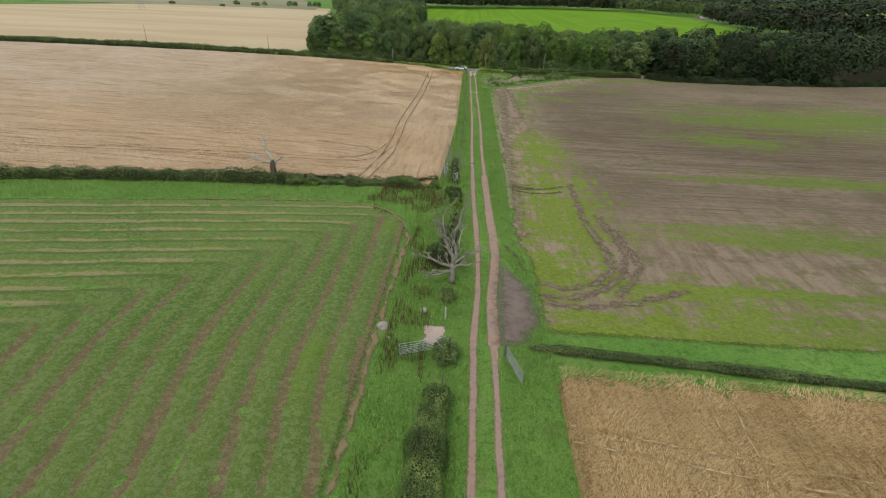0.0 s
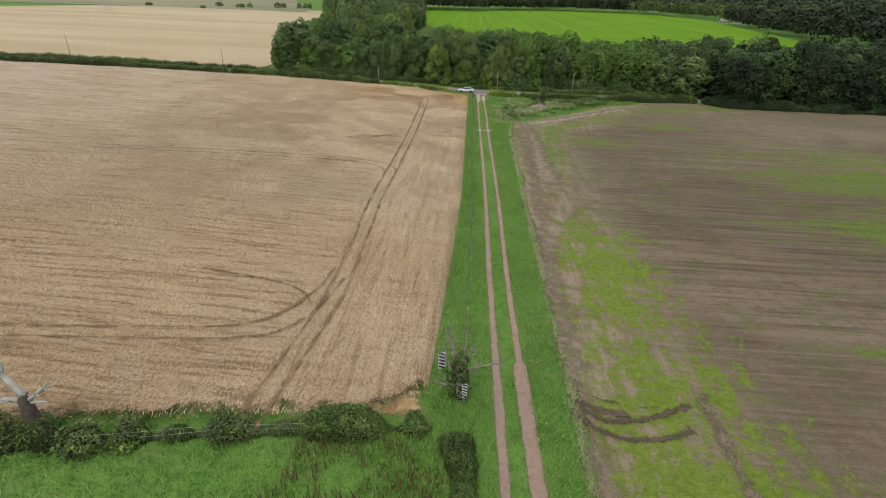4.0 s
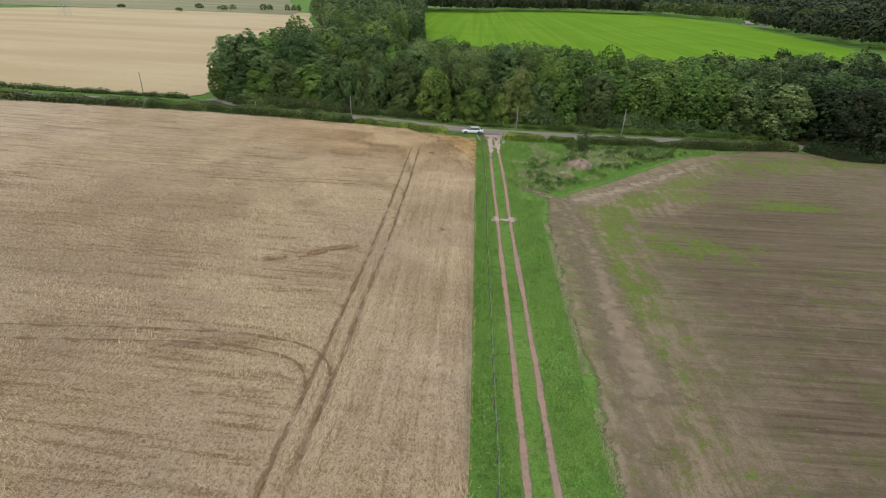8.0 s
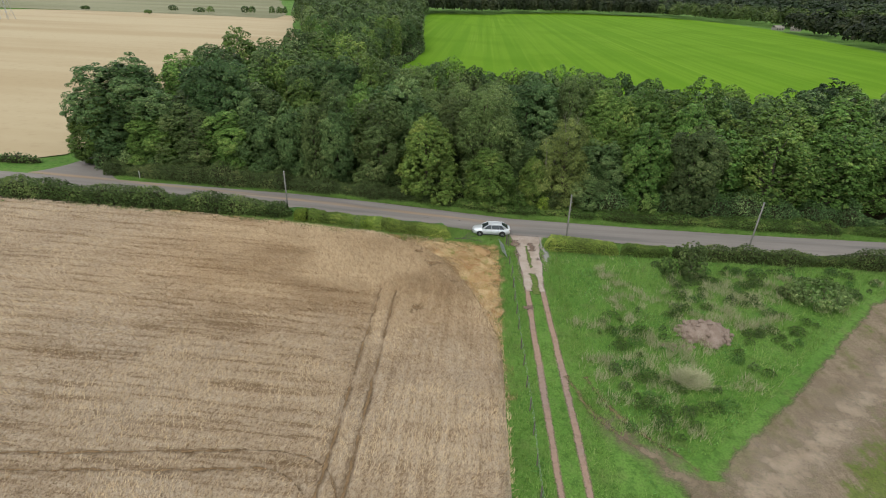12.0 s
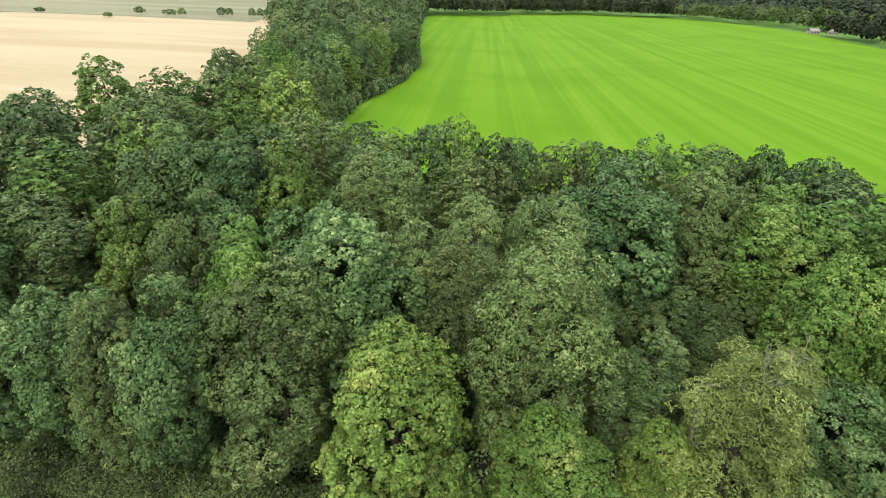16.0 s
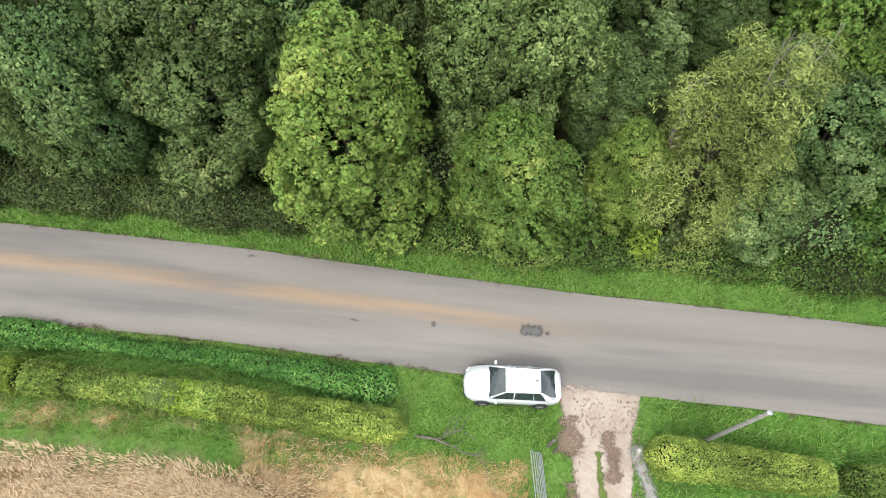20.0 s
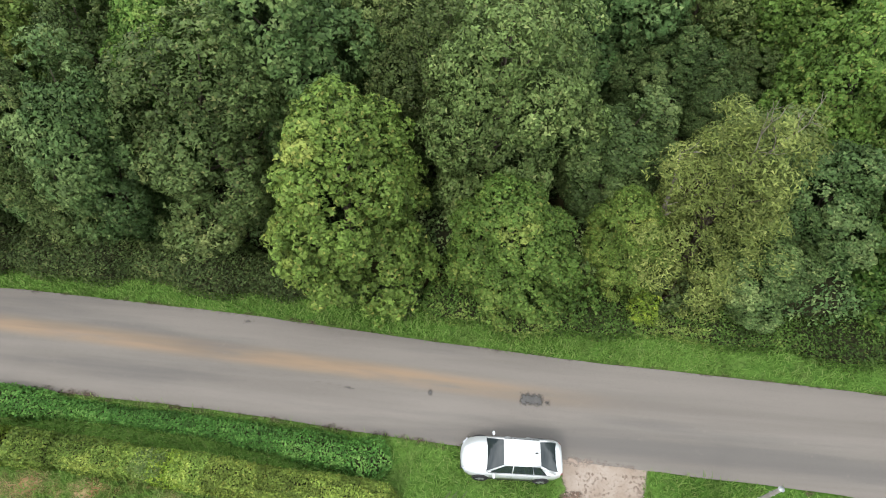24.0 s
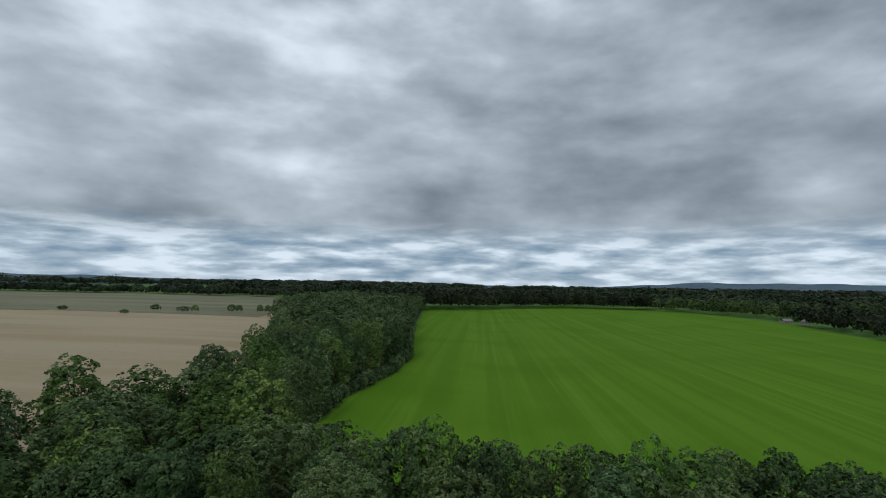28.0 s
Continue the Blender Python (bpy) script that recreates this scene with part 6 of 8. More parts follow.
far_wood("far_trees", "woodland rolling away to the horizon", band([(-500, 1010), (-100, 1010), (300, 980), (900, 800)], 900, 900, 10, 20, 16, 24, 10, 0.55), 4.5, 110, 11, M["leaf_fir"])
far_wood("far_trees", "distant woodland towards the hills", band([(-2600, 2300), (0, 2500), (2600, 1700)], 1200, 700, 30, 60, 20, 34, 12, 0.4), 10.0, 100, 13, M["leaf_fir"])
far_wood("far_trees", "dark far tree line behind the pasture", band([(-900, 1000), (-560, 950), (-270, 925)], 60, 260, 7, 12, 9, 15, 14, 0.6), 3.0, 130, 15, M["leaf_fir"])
far_wood("hedge_bushes", "thorn bushes dotted along the far field edge", [(-232, 558, 3.4, 5), (-214, 561, 4, 4), (-205, 560, 2.6, 5), (-231.9, 524.6, 2.5, 3), (-183, 570, 3, 6), (-178, 570, 2.6, 6), (-165, 576, 2.2, 6), (-160, 578, 2.2, 6), (-156, 579, 2.2, 6), (-290, 545, 3, 3)], 0.9, 160, 17, M["leaf_hedge"])

far_wood("far_trees", "lone round tree standing in a far lime-green field", [(578, 914, 6.5, 13)], 1.0, 900, 19, M["leaf_fir"])
far_wood("far_trees", "dark hedgerow between far pale fields", [(560 + 14 * k, 1185 + 3.4 * k + 4 * (k % 3), 6, 3.5 + k % 4) for k in range(40)], 2.0, 60, 20, M["leaf_fir"])


def ridge(name, label, dist, a0, a1, height, seed, material, least=0.35):
    """A far line of hills on an arc round the valley."""
    a = np.radians(np.linspace(a0, a1, 160))
    h = height * (least + (1 - least) * lattice(np.degrees(a), a * 0, 9.0, seed)) * (0.85 + 0.15 * lattice(np.degrees(a), a * 0, 2.0, seed + 1)) * np.clip(np.minimum(np.arange(160), np.arange(160)[::-1]) / 40, 0.05, 1)
    rows = []
    for f, k in ((-0.12, 0.0), (-0.06, 0.55), (0.0, 1.0), (0.05, 0.6), (0.08, 0.0)):
        d = dist * (1 + f)
        rows.append(np.stack([np.sin(a) * d, 200 + np.cos(a) * d, -6 + (h + 10) * k], 1))
    me = mesh_from(name, np.stack(rows, 1).reshape(-1, 3), grid_faces(len(a), 5), True)
    return put(name, me, material, None, label, "hills", "", "structure")


# Far ridges; their haze is only the tint of the material.
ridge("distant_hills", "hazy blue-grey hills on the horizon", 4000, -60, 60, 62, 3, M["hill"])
ridge("distant_hills", "long hills tinted haze-blue beyond the eastern woods", 3700, 4, 75, 74, 21, M["hill"], 0.8)
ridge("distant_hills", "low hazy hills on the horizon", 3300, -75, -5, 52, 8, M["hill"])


def lone_tree(x, y, h, r, seed):
    root = tree_kind("lone dark round-headed hedgerow tree far off", seed, r, h, h * 0.18, 500, 1.5, BROAD, M["leaf_fir"], 0.4)
    root.matrix_basis = pose(*ground_at(x, y))
    return root


for i, (x, y, h, r) in enumerate(((-995, 1190, 31, 12), (-960, 1205, 33, 12), (-830, 1190, 28, 10), (-715, 1190, 32, 11), (-690, 1230, 28, 10), (-590, 1200, 26, 10))):
    lone_tree(x, y, h, r, 300 + i)

fx = np.arange(700, 1500, 20.0)
sheet("far_field", fx * 0 + 1320 - (fx - 700) * 0.3, fx * 0 + 1620 - (fx - 700) * 0.25, fx, 8, M["ley"], 0.5, "far light-green field beyond the woods", "field", 6.0, 88, swap=True)

# ---- floors of the woods ----
lx = np.arange(-60, 76, 1.0)
sheet("woodland_floor", road_y(lx) + ROAD_HALF + 3.0, np.interp(lx, [-60, -20, 76], [254, 250, 252]), lx, 40, M["litter"], 0.06, "dark leaf litter under the trees", "woodland floor", 1.2, 81, lambda x, y: (lattice(x, y, 2.5, 14) - 0.5) * 0.25, swap=True)
ly = np.arange(254, 720, 3.0)
sheet("woodland_floor", np.interp(ly, [250, 290, 341, 419, 500, 585, 760], [-61, -60, -65, -91, -120, -140, -150]), np.interp(ly, [250, 262, 275, 323, 395, 470, 706], [-14, -28, -39, -40, -34, -43, -62]), ly, 12, M["litter"], 0.12, "dark leaf litter under the tree belt", "woodland floor", 1.0, 83)
lx = np.arange(66, 420, 3.0)
sheet("woodland_floor", np.interp(lx, [66, 73, 79, 108, 127, 155, 190, 420], [210, 197.5, 197, 196, 198, 205, 206, 240]), np.interp(lx, [66, 120, 190, 420], [262, 290, 300, 340]), lx, 20, M["litter"], 0.12, "dark leaf litter under the eastern wood", "woodland floor", 1.0, 85, swap=True)

# ---- hedges, brambles and bushes ----
hedge("bramble_bank", "low boughs and brambles reaching down to the road verge", [(-58, 212.4), (-40, 212.9), (-25, 213.1), (-15, 212.9), (-8, 212.8)], 3.4, 2.2, 60000, 0.13, M["leaf_ash"], 401, 0.8, "brambles")
hedge("bramble_bank", "dense green brambles and nettles at the foot of the wood", [(-8, 212.6), (2, 212.7), (18, 212.3), (31, 212.0), (62, 211.8)], 3.2, 1.1, 50000, 0.13, M["leaf_mid"], 409, 0.9, "brambles")
hedge("bramble_bank", "bushy green edge of the tree belt", [(-30, 256), (-37.5, 272), (-39, 300), (-39, 323), (-33.5, 360), (-33, 395), (-42, 470)], 3.5, 3.2, 14000, 0.5, M["leaf_dark"], 404, 0.9, "brambles")
hedge("bramble_bank", "bushy back edge of the wood by the green field", [(-28, 253), (0, 251.5), (30, 251.5), (72, 254)], 3.0, 3.0, 9000, 0.45, M["leaf_mid"], 405, 0.9, "brambles")
hedge("bramble_bank", "nettles and saplings thick under the trees", [(-30, 217.6), (-10, 217.0), (10, 216.4), (30, 216.0)], 4.0, 2.2, 22000, 0.2, M["leaf_dark"], 402, 0.8, "brambles")
hedge("bramble_bank", "young ash and elder under the eastern front trees", [(9, 214.8), (22, 214.6), (34, 214.4), (50, 214.8), (64, 214)], 3.6, 3.2, 26000, 0.19, M["leaf_dark"], 406, 0.9, "brambles")
hedge("bramble_bank", "dark saplings under the big corner trees", [(-60.5, 214.6), (-52, 215.2), (-42, 215.4), (-30, 216.0)], 3.2, 2.6, 14000, 0.22, M["leaf_dark"], 407, 0.8, "brambles")
hedge("bramble_bank", "dark brambles along the foot of the eastern wood", [(66, 204.2), (69, 199.6), (73, 197.4), (79, 197), (108, 196.2), (127, 198), (155, 205)], 2.6, 1.6, 26000, 0.26, M["leaf_wood"], 408, 0.9, "brambles")
hedge("nettle_bed", "dark green nettles between hedge and road", [(-48, 204.0), (-28, 204.6), (-17, 204.25), (-8.5, 203.4)], 1.5, 0.55, 36000, 0.105, M["leaf_nettle"], 403, 0.6, "nettles")
hedge("road_hedge", "clipped yellow-green hedge beside the road", [(-27.4, 202.5), (-25.6, 202.4)], 1.4, 1.4, 4600, 0.09, M["leaf_gold"], 411)
hedge("road_hedge", "clipped green hedge beside the road", [(-25.5, 202.4), (-23.4, 202.4)], 1.5, 1.5, 6200, 0.09, M["leaf_hedgetop"], 412)
for i, (x0, x1, mat, label) in enumerate(((-23.5, -20.4, "leaf_hedgetop", "clipped yellow-green hedge with a flat top beside the road"), (-20.6, -19.2, "leaf_hedgetop", "clipped green hedge beside the road"), (-19.5, -18.5, "leaf_olive", "thin greyish gap in the clipped roadside hedge"),
                                         (-18.7, -17.5, "leaf_gold", "bright yellow stretch of the clipped roadside hedge"), (-17.7, -16.6, "leaf_hedgetop", "green stretch of the clipped roadside hedge"), (-16.8, -14.2, "leaf_hedgetop", "clipped hedge turning yellow beside the road"),
                                         (-14.5, -8.2, "leaf_hedgetop", "clipped olive-green hedge ending near the track mouth"))):
    x0, x1 = x0 - 0.4, x1 + 0.4
    hedge("road_hedge", label, [(x0, 202.4 + (x0 + 23) * -0.052), (x1, 202.4 + (x1 + 23) * -0.052)], 1.45, 1.38 + 0.06 * (i % 3), int(2600 * (x1 - x0)), 0.088, M[mat], 430 + i, 0.3)
hedge("road_hedge", "tall dark unclipped hedge beside the road", [(-72, 201.2), (-56, 201.6), (-40, 202.4), (-28, 203.0)], 2.3, 2.2, 20000, 0.2, M["leaf_hedge"], 416, 0.5)
hedge("road_hedge", "long dark hedge beside the road", [(-330, 186), (-160, 197.5), (-110, 199.8), (-72.3, 201.2)], 2.6, 2.1, 30000, 0.3, M["leaf_hedge"], 417, 0.5)
hedge("road_hedge", "long dark hedge on the far side of the road", [(-330, 200), (-160, 209.5), (-110, 212.0), (-80, 213), (-69, 214.2)], 1.6, 1.0, 16000, 0.28, M["leaf_hedge"], 418, 0.6)
hedge("road_hedge", "clipped green hedge east of the track mouth", [(3.6, 201.35), (7, 201.2), (12.4, 200.9)], 1.45, 1.3, 24000, 0.075, M["leaf_hedgetop"], 419, 0.6)
hedge("road_hedge", "bushy yellow-green hedge along the road", [(12.6, 200.9), (18.5, 201.0)], 1.4, 1.3, 12000, 0.085, M["leaf_lime"], 420, 0.4)
hedge("road_hedge", "dark bushy hedge along the road by the waste ground", [(18.7, 201.0), (30, 200.9), (45, 201.4), (64, 203.0)], 2.0, 1.8, 20000, 0.17, M["leaf_hedge"], 421, 0.5)
hedge("field_hedge", "low dark thorn hedge between meadow and wheat", [(-140, 34.8), (-59, 55.2), (-36, 60.6), (-24, 63.1)], 1.9, 1.5, 34000, 0.16, M["leaf_hedge"], 422, 0.8)
hedge("field_hedge", "thin straggling hedge between meadow and wheat", [(-24.2, 63.0), (-15, 65.2), (-10.5, 66.2)], 1.4, 0.8, 9000, 0.13, M["leaf_ash"], 423, 1.2)
hedge("field_hedge", "low brownish thorn hedge at the wheat corner", [(-11.0, 66.1), (-2.2, 67.6)], 1.6, 1.0, 9000, 0.13, M["leaf_hedge"], 424, 1.1)
hedge("track_hedge", "dense dark hedge running beside the farm track", [(-0.5, -20), (-0.3, 8), (-0.2, 17), (0.2, 22.0)], 2.0, 1.6, 70000, 0.085, M["leaf_hedge"], 425, 0.8)
hedge("field_hedge", "low grassy hedge between bare field and wheat", [(7.2, 28.4), (19, 27.4), (35, 26.0), (110, 20)], 1.1, 0.42, 42000, 0.1, M["leaf_ash"], 426, 0.7)


def bush(x, y, r, h, count, leaf, material, label, seed, shape=AIRY, name="bush"):
    root = tree_kind(label, seed, r, h, 0.05, count, leaf, shape, material, 0.07, name)
    root["category"], root["group"] = "bush", "bushes"
    root.matrix_basis = pose(*ground_at(x, y, -0.12))
    return root


bush(0.55, 25.8, 1.25, 2.1, 12000, 0.075, M["leaf_ash"], "dark straggling bush beside the field gate", 501)
bush(4.4, 212.5, 0.95, 2.9, 2400, 0.13, M["leaf_gold"], "yellow-leaved sapling under the front trees", 516)
bush(0.6, 213.2, 1.5, 2.6, 3000, 0.17, M["leaf_mid"], "young green elder under the front trees", 517)
bush(5.9, 213.6, 1.5, 3.4, 3000, 0.17, M["leaf_olive"], "grey-green sallow bush under the front trees", 518)
bush(0.2, 35.2, 0.95, 1.5, 9000, 0.075, M["leaf_ash"], "olive thorn bush with rusty twigs in the verge", 502)
hedge("verge_scrub", "straggling dark scrub and dead stems along the verge", [(-0.8, 41.5), (-0.7, 43.5), (-0.3, 48), (0.0, 54), (0.1, 59)], 1.7, 1.0, 9000, 0.17, M["leaf_hedge"], 427, 1.3)
hedge("verge_scrub", "dry greyish shrubs along the verge", [(0.3, 47.5), (0.3, 52), (0.25, 56.5)], 1.0, 1.2, 3000, 0.14, M["leaf_olive"], 428, 1.3)
hedge("verge_scrub", "dark leafy shrubs beside the track", [(0.1, 61.4), (0.0, 64), (-0.7, 67.2)], 1.5, 0.6, 7000, 0.11, M["leaf_hedge"], 429, 0.95)
bush(0.25, 60.2, 0.9, 1.1, 1900, 0.13, M["leaf_gold"], "yellow-flowering ragwort clump beside the track", 507)
bush(-20.5, 63.6, 1.2, 0.9, 2600, 0.11, M["leaf_lime"], "yellowish shrub in the field hedge", 510)
bush(-22.8, 62.8, 1.5, 1.7, 2600, 0.17, M["leaf_olive"], "brownish elder bush by the dead tree", 511)
bush(19.0, 196.2, 1.7, 4.4, 3600, 0.19, M["leaf_olive"], "small bushy thorn tree in the roadside hedge", 512)
bush(16.8, 196.6, 1.0, 2.2, 1800, 0.17, M["leaf_hedge"], "small dark shrub by the roadside hedge", 513)
bush(31.2, 192.0, 3.0, 2.5, 5200, 0.2, M["leaf_olive"], "broad grey-green willow bush on waste ground", 514)
bush(28.4, 192.6, 1.6, 1.6, 1900, 0.2, M["leaf_olive"], "low willow bush on waste ground", 515)
rngk = np.random.default_rng(55)
x, y = crowd(190000, -1.4, 44, 62, 202.5, rngk, lambda x, y: (((((x > 4.9) & (x < 7.2) | (x < 0.6)) & (y < 168) & (x > verge_w(y) + 0.2)) | ((x > 4.4) & (y > np.interp(x, [4, 8, 11.5, 20, 36, 53], [172, 169.5, 169.8, 177.6, 193, 201.2])))) & (lattice(x, y, 1.9, 77) + 0.5 * lattice(x, y, 6.0, 78) > 0.92)))
lift = np.clip(lattice(x, y, 1.9, 77) + 0.5 * lattice(x, y, 6.0, 78) - 0.92, 0, 0.4) * 1.5
v, f = leaf_blades(np.stack([x, y, zg(x, y) + lift * rngk.random(len(x)) + 0.05], 1), np.array([[0, 0, 1.0]]) + rngk.normal(size=(len(x), 3)) * 0.5, 0.13, rngk)
stuff("nettle_clumps", "dark clumps of nettles and docks in rough grass", "weeds", M["leaf_nettle"], v, f, lattice(x, y, 0.6, 79))


# ---- dead trees ----
def dead_tree(label, x, y, limbs, trunk, seed, ivy=None, rz=0.0, skin="deadwood", wood="deadwood", stout=1.0, bend=0.17):
    """A bare tree: the trunk's points and radii, then limbs, each with fine forked twigs."""
    rng = random.Random(seed)
    root = thing("dead_tree", label, "tree", "dead trees", ground_at(x, y, -0.15), rz)
    bm = bmesh.new()
    tube(bm, [p[:3] for p in trunk], [p[3] for p in trunk], 9)
    part("trunk", bm, M[skin], root, smooth=True)

    def twigs(bm, p, d, l, r, depth):
        q = p + d * l
        m = (p + q) / 2 + Vector((rng.uniform(-1, 1), rng.uniform(-1, 1), rng.uniform(-1, 1))) * l * 0.12
        tube(bm, [p, m, q], [r, r * 0.8, r * 0.55], 5)
        if depth:
            for _ in range(rng.choice((2, 2, 3))):
                e = (d + Vector((rng.uniform(-0.8, 0.8), rng.uniform(-0.8, 0.8), rng.uniform(-0.35, 0.75)))).normalized()
                twigs(bm, q, e, l * rng.uniform(0.5, 0.75), max(0.012, r * 0.65), depth - 1)

    for pts, depth in limbs:
        # Gnarled: each stretch of a limb is bent once more between its points.
        bent = [pts[0]]
        for a, b in zip(pts[:-1], pts[1:]):
            l = (Vector(b[:3]) - Vector(a[:3])).length
            bent.append(tuple((a[i] + b[i]) / 2 + rng.uniform(-bend, bend) * l for i in range(3)) + ((a[3] + b[3]) / 2,))
            bent.append(b)
        pts = [(*q[:3], q[3] * stout) for q in bent]
        bm = bmesh.new()
        tube(bm, [p[:3] for p in pts], [p[3] for p in pts], 6)
        for a, b in zip(pts[:-1], pts[1:]):
            d = (Vector(b[:3]) - Vector(a[:3])).normalized()
            for _ in range(2 if depth else 0):
                e = (d + Vector((rng.uniform(-1, 1), rng.uniform(-1, 1), rng.uniform(-0.3, 0.9)))).normalized()
                twigs(bm, Vector(b[:3]), e, rng.uniform(0.5, 1.0), max(0.02, b[3] * 0.55), depth - 1)
        part("limb", bm, M[wood], root, smooth=True)
    if ivy:
        put("ivy", crown_mesh("ivy", seed, ivy[0], ivy[1], 0.2, ivy[2], 0.16, AIRY)[0], M["leaf_hedge"], root, "green ivy round the trunk")
    return root


dead_tree("bleached dead tree with a broken forked top in the hedge", -26.0, 63.6,
          [([(0, 0, 2.9, 0.2), (-0.35, 0, 3.7, 0.17), (-0.9, 0.1, 4.4, 0.13), (-0.7, 0.1, 5.1, 0.11), (-0.85, 0, 6.1, 0.09), (-0.8, 0, 7.0, 0.04)], 0),
           ([(-0.82, 0, 5.8, 0.07), (-1.3, 0, 6.2, 0.05), (-1.7, 0, 6.4, 0.02)], 0),
           ([(-0.2, 0, 2.6, 0.15), (-1.2, -0.2, 2.8, 0.11), (-2.2, -0.4, 3.3, 0.09), (-3.4, -0.5, 3.0, 0.06), (-4.6, -0.6, 3.1, 0.03)], 1),
           ([(-1.2, -0.2, 2.9, 0.08), (-2.3, 0.3, 3.7, 0.06), (-3.6, 0.5, 3.3, 0.03)], 1),
           ([(0.2, 0, 2.7, 0.14), (0.9, 0.1, 3.2, 0.09), (1.5, 0.2, 3.9, 0.03)], 1), ([(0.3, 0, 2.5, 0.1), (1.2, -0.2, 2.8, 0.06), (1.6, -0.2, 2.75, 0.03)], 0)],
          [(0.1, 0, 0, 0.62), (0.05, 0, 0.8, 0.5), (-0.05, 0, 1.8, 0.42), (0, 0, 2.7, 0.36), (0.05, 0, 3.1, 0.2)], 61, None, 0.0, "bark", "deadwood", 1.15, 0.08)
dead_tree("grey dead tree with many bare forked limbs beside the track", 0.45, 38.9,
          [([(0, 0, 2.0, 0.2), (-0.4, 0.6, 3.4, 0.17), (-0.9, 1.2, 5.0, 0.12), (-1.1, 1.5, 6.6, 0.07), (-0.9, 1.9, 7.6, 0.03)], 3),
           ([(0, 0, 2.2, 0.2), (0.2, 0.8, 3.6, 0.16), (0.1, 1.4, 5.2, 0.12), (0.6, 1.8, 6.8, 0.08), (0.9, 2.2, 8.0, 0.03)], 3),
           ([(0, 0, 1.8, 0.17), (0.7, 0.3, 2.6, 0.13), (1.6, 0.4, 3.2, 0.09), (2.7, 0.5, 3.9, 0.04)], 2),
           ([(0, 0, 1.6, 0.15), (0.8, -0.1, 2.2, 0.11), (1.9, -0.2, 2.4, 0.06)], 2),
           ([(0, 0, 1.6, 0.17), (-0.9, -0.2, 2.2, 0.13), (-2.0, -0.3, 2.8, 0.09), (-3.0, -0.3, 3.1, 0.04)], 2),
           ([(0, 0, 1.4, 0.16), (-0.8, -0.5, 1.5, 0.12), (-1.8, -0.9, 1.3, 0.09), (-2.5, -1.0, 1.7, 0.04)], 2),
           ([(-0.6, 0.9, 4.0, 0.1), (-1.6, 0.9, 5.2, 0.07), (-1.9, 1.0, 6.6, 0.03)], 2)],
          [(0, -0.05, 0, 0.36), (0, 0, 0.7, 0.3), (0, 0, 1.5, 0.28), (0, 0.05, 2.3, 0.22)], 62, None, 0.0, "greywood", "greywood", 1.1)
dead_tree("half-dead ivy-clad tree with pale bare branches by the track", -0.5, 71.0,
          [([(0, 0, 1.8, 0.15), (-0.3, 0.4, 3.0, 0.12), (-0.6, 0.7, 4.4, 0.08), (-0.5, 0.9, 5.6, 0.03)], 2), ([(0, 0, 1.8, 0.14), (0.4, 0.4, 3.0, 0.1), (0.4, 0.9, 4.6, 0.04)], 2),
           ([(0, 0, 1.7, 0.12), (0.9, 0.2, 2.8, 0.08), (2.2, 0.2, 3.2, 0.05), (3.1, 0.2, 3.3, 0.02)], 1), ([(0, 0, 1.3, 0.12), (-0.8, -0.2, 1.5, 0.08), (-1.4, -0.3, 1.2, 0.04)], 2),
           ([(0, 0, 2.0, 0.1), (-1.0, 0.5, 3.4, 0.07), (-1.3, 0.6, 4.6, 0.03)], 2)],
          [(0.1, -0.1, 0, 0.3), (0.05, 0, 0.8, 0.25), (0, 0.05, 1.8, 0.2), (0, 0.1, 2.2, 0.15)], 63, (1.0, 4.6, 2200), 0.0, "deadwood", "greywood")
dead_tree("small bleached snag standing in the verge", 1.0, 47.3, [([(0, 0, 1.2, 0.07), (0.1, 0.1, 2.0, 0.05), (0.3, 0.2, 2.6, 0.02)], 1)], [(0, 0, 0, 0.12), (-0.1, 0, 0.7, 0.09), (0, 0, 1.3, 0.07)], 64)
dead_tree("leafless pale birch stem among the front trees", 4.6, 216.2, [([(0, 0, 5.0, 0.12), (0.1, 0, 7.0, 0.09), (-0.3, 0.1, 9.6, 0.03)], 2), ([(0, 0, 4.5, 0.1), (0.9, -0.2, 6.2, 0.06), (1.2, -0.2, 7.6, 0.02)], 2)],
          [(0, 0, 0, 0.15), (0.1, 0, 2.5, 0.12), (0, 0, 5.2, 0.09)], 65, None, 0.0, "greywood", "greywood", 0.8)
dead_tree("pale forked dead branches above a front tree", 7.3, 215.6, [([(0, 0, 9.0, 0.1), (0.3, -0.3, 11.0, 0.08), (0.9, -0.5, 12.6, 0.03)], 2), ([(0, 0, 9.0, 0.09), (-0.5, -0.5, 11.0, 0.06), (-0.7, -0.7, 12.8, 0.02)], 2)],
          [(0, 0, 0, 0.2), (0, 0.6, 4.5, 0.14), (0, 0.3, 9.2, 0.07)], 66, None, 0.0, "bark", "greywood", 0.6)


dead_tree("fallen grey branch lying in the grass by the hedge end", -7.4, 201.4,
          [([(1.6, -0.1, 0.35, 0.05), (2.4, -0.3, 0.4, 0.04), (3.2, -0.5, 0.45, 0.015)], 1), ([(0.9, 0, 0.35, 0.05), (1.4, 0.4, 0.5, 0.035), (2.0, 0.6, 0.45, 0.015)], 1)],
          [(0, 0, 0.2, 0.07), (0.9, 0.05, 0.3, 0.06), (1.7, -0.1, 0.35, 0.05)], 67, None, -8.0, "post", "post", 0.7)


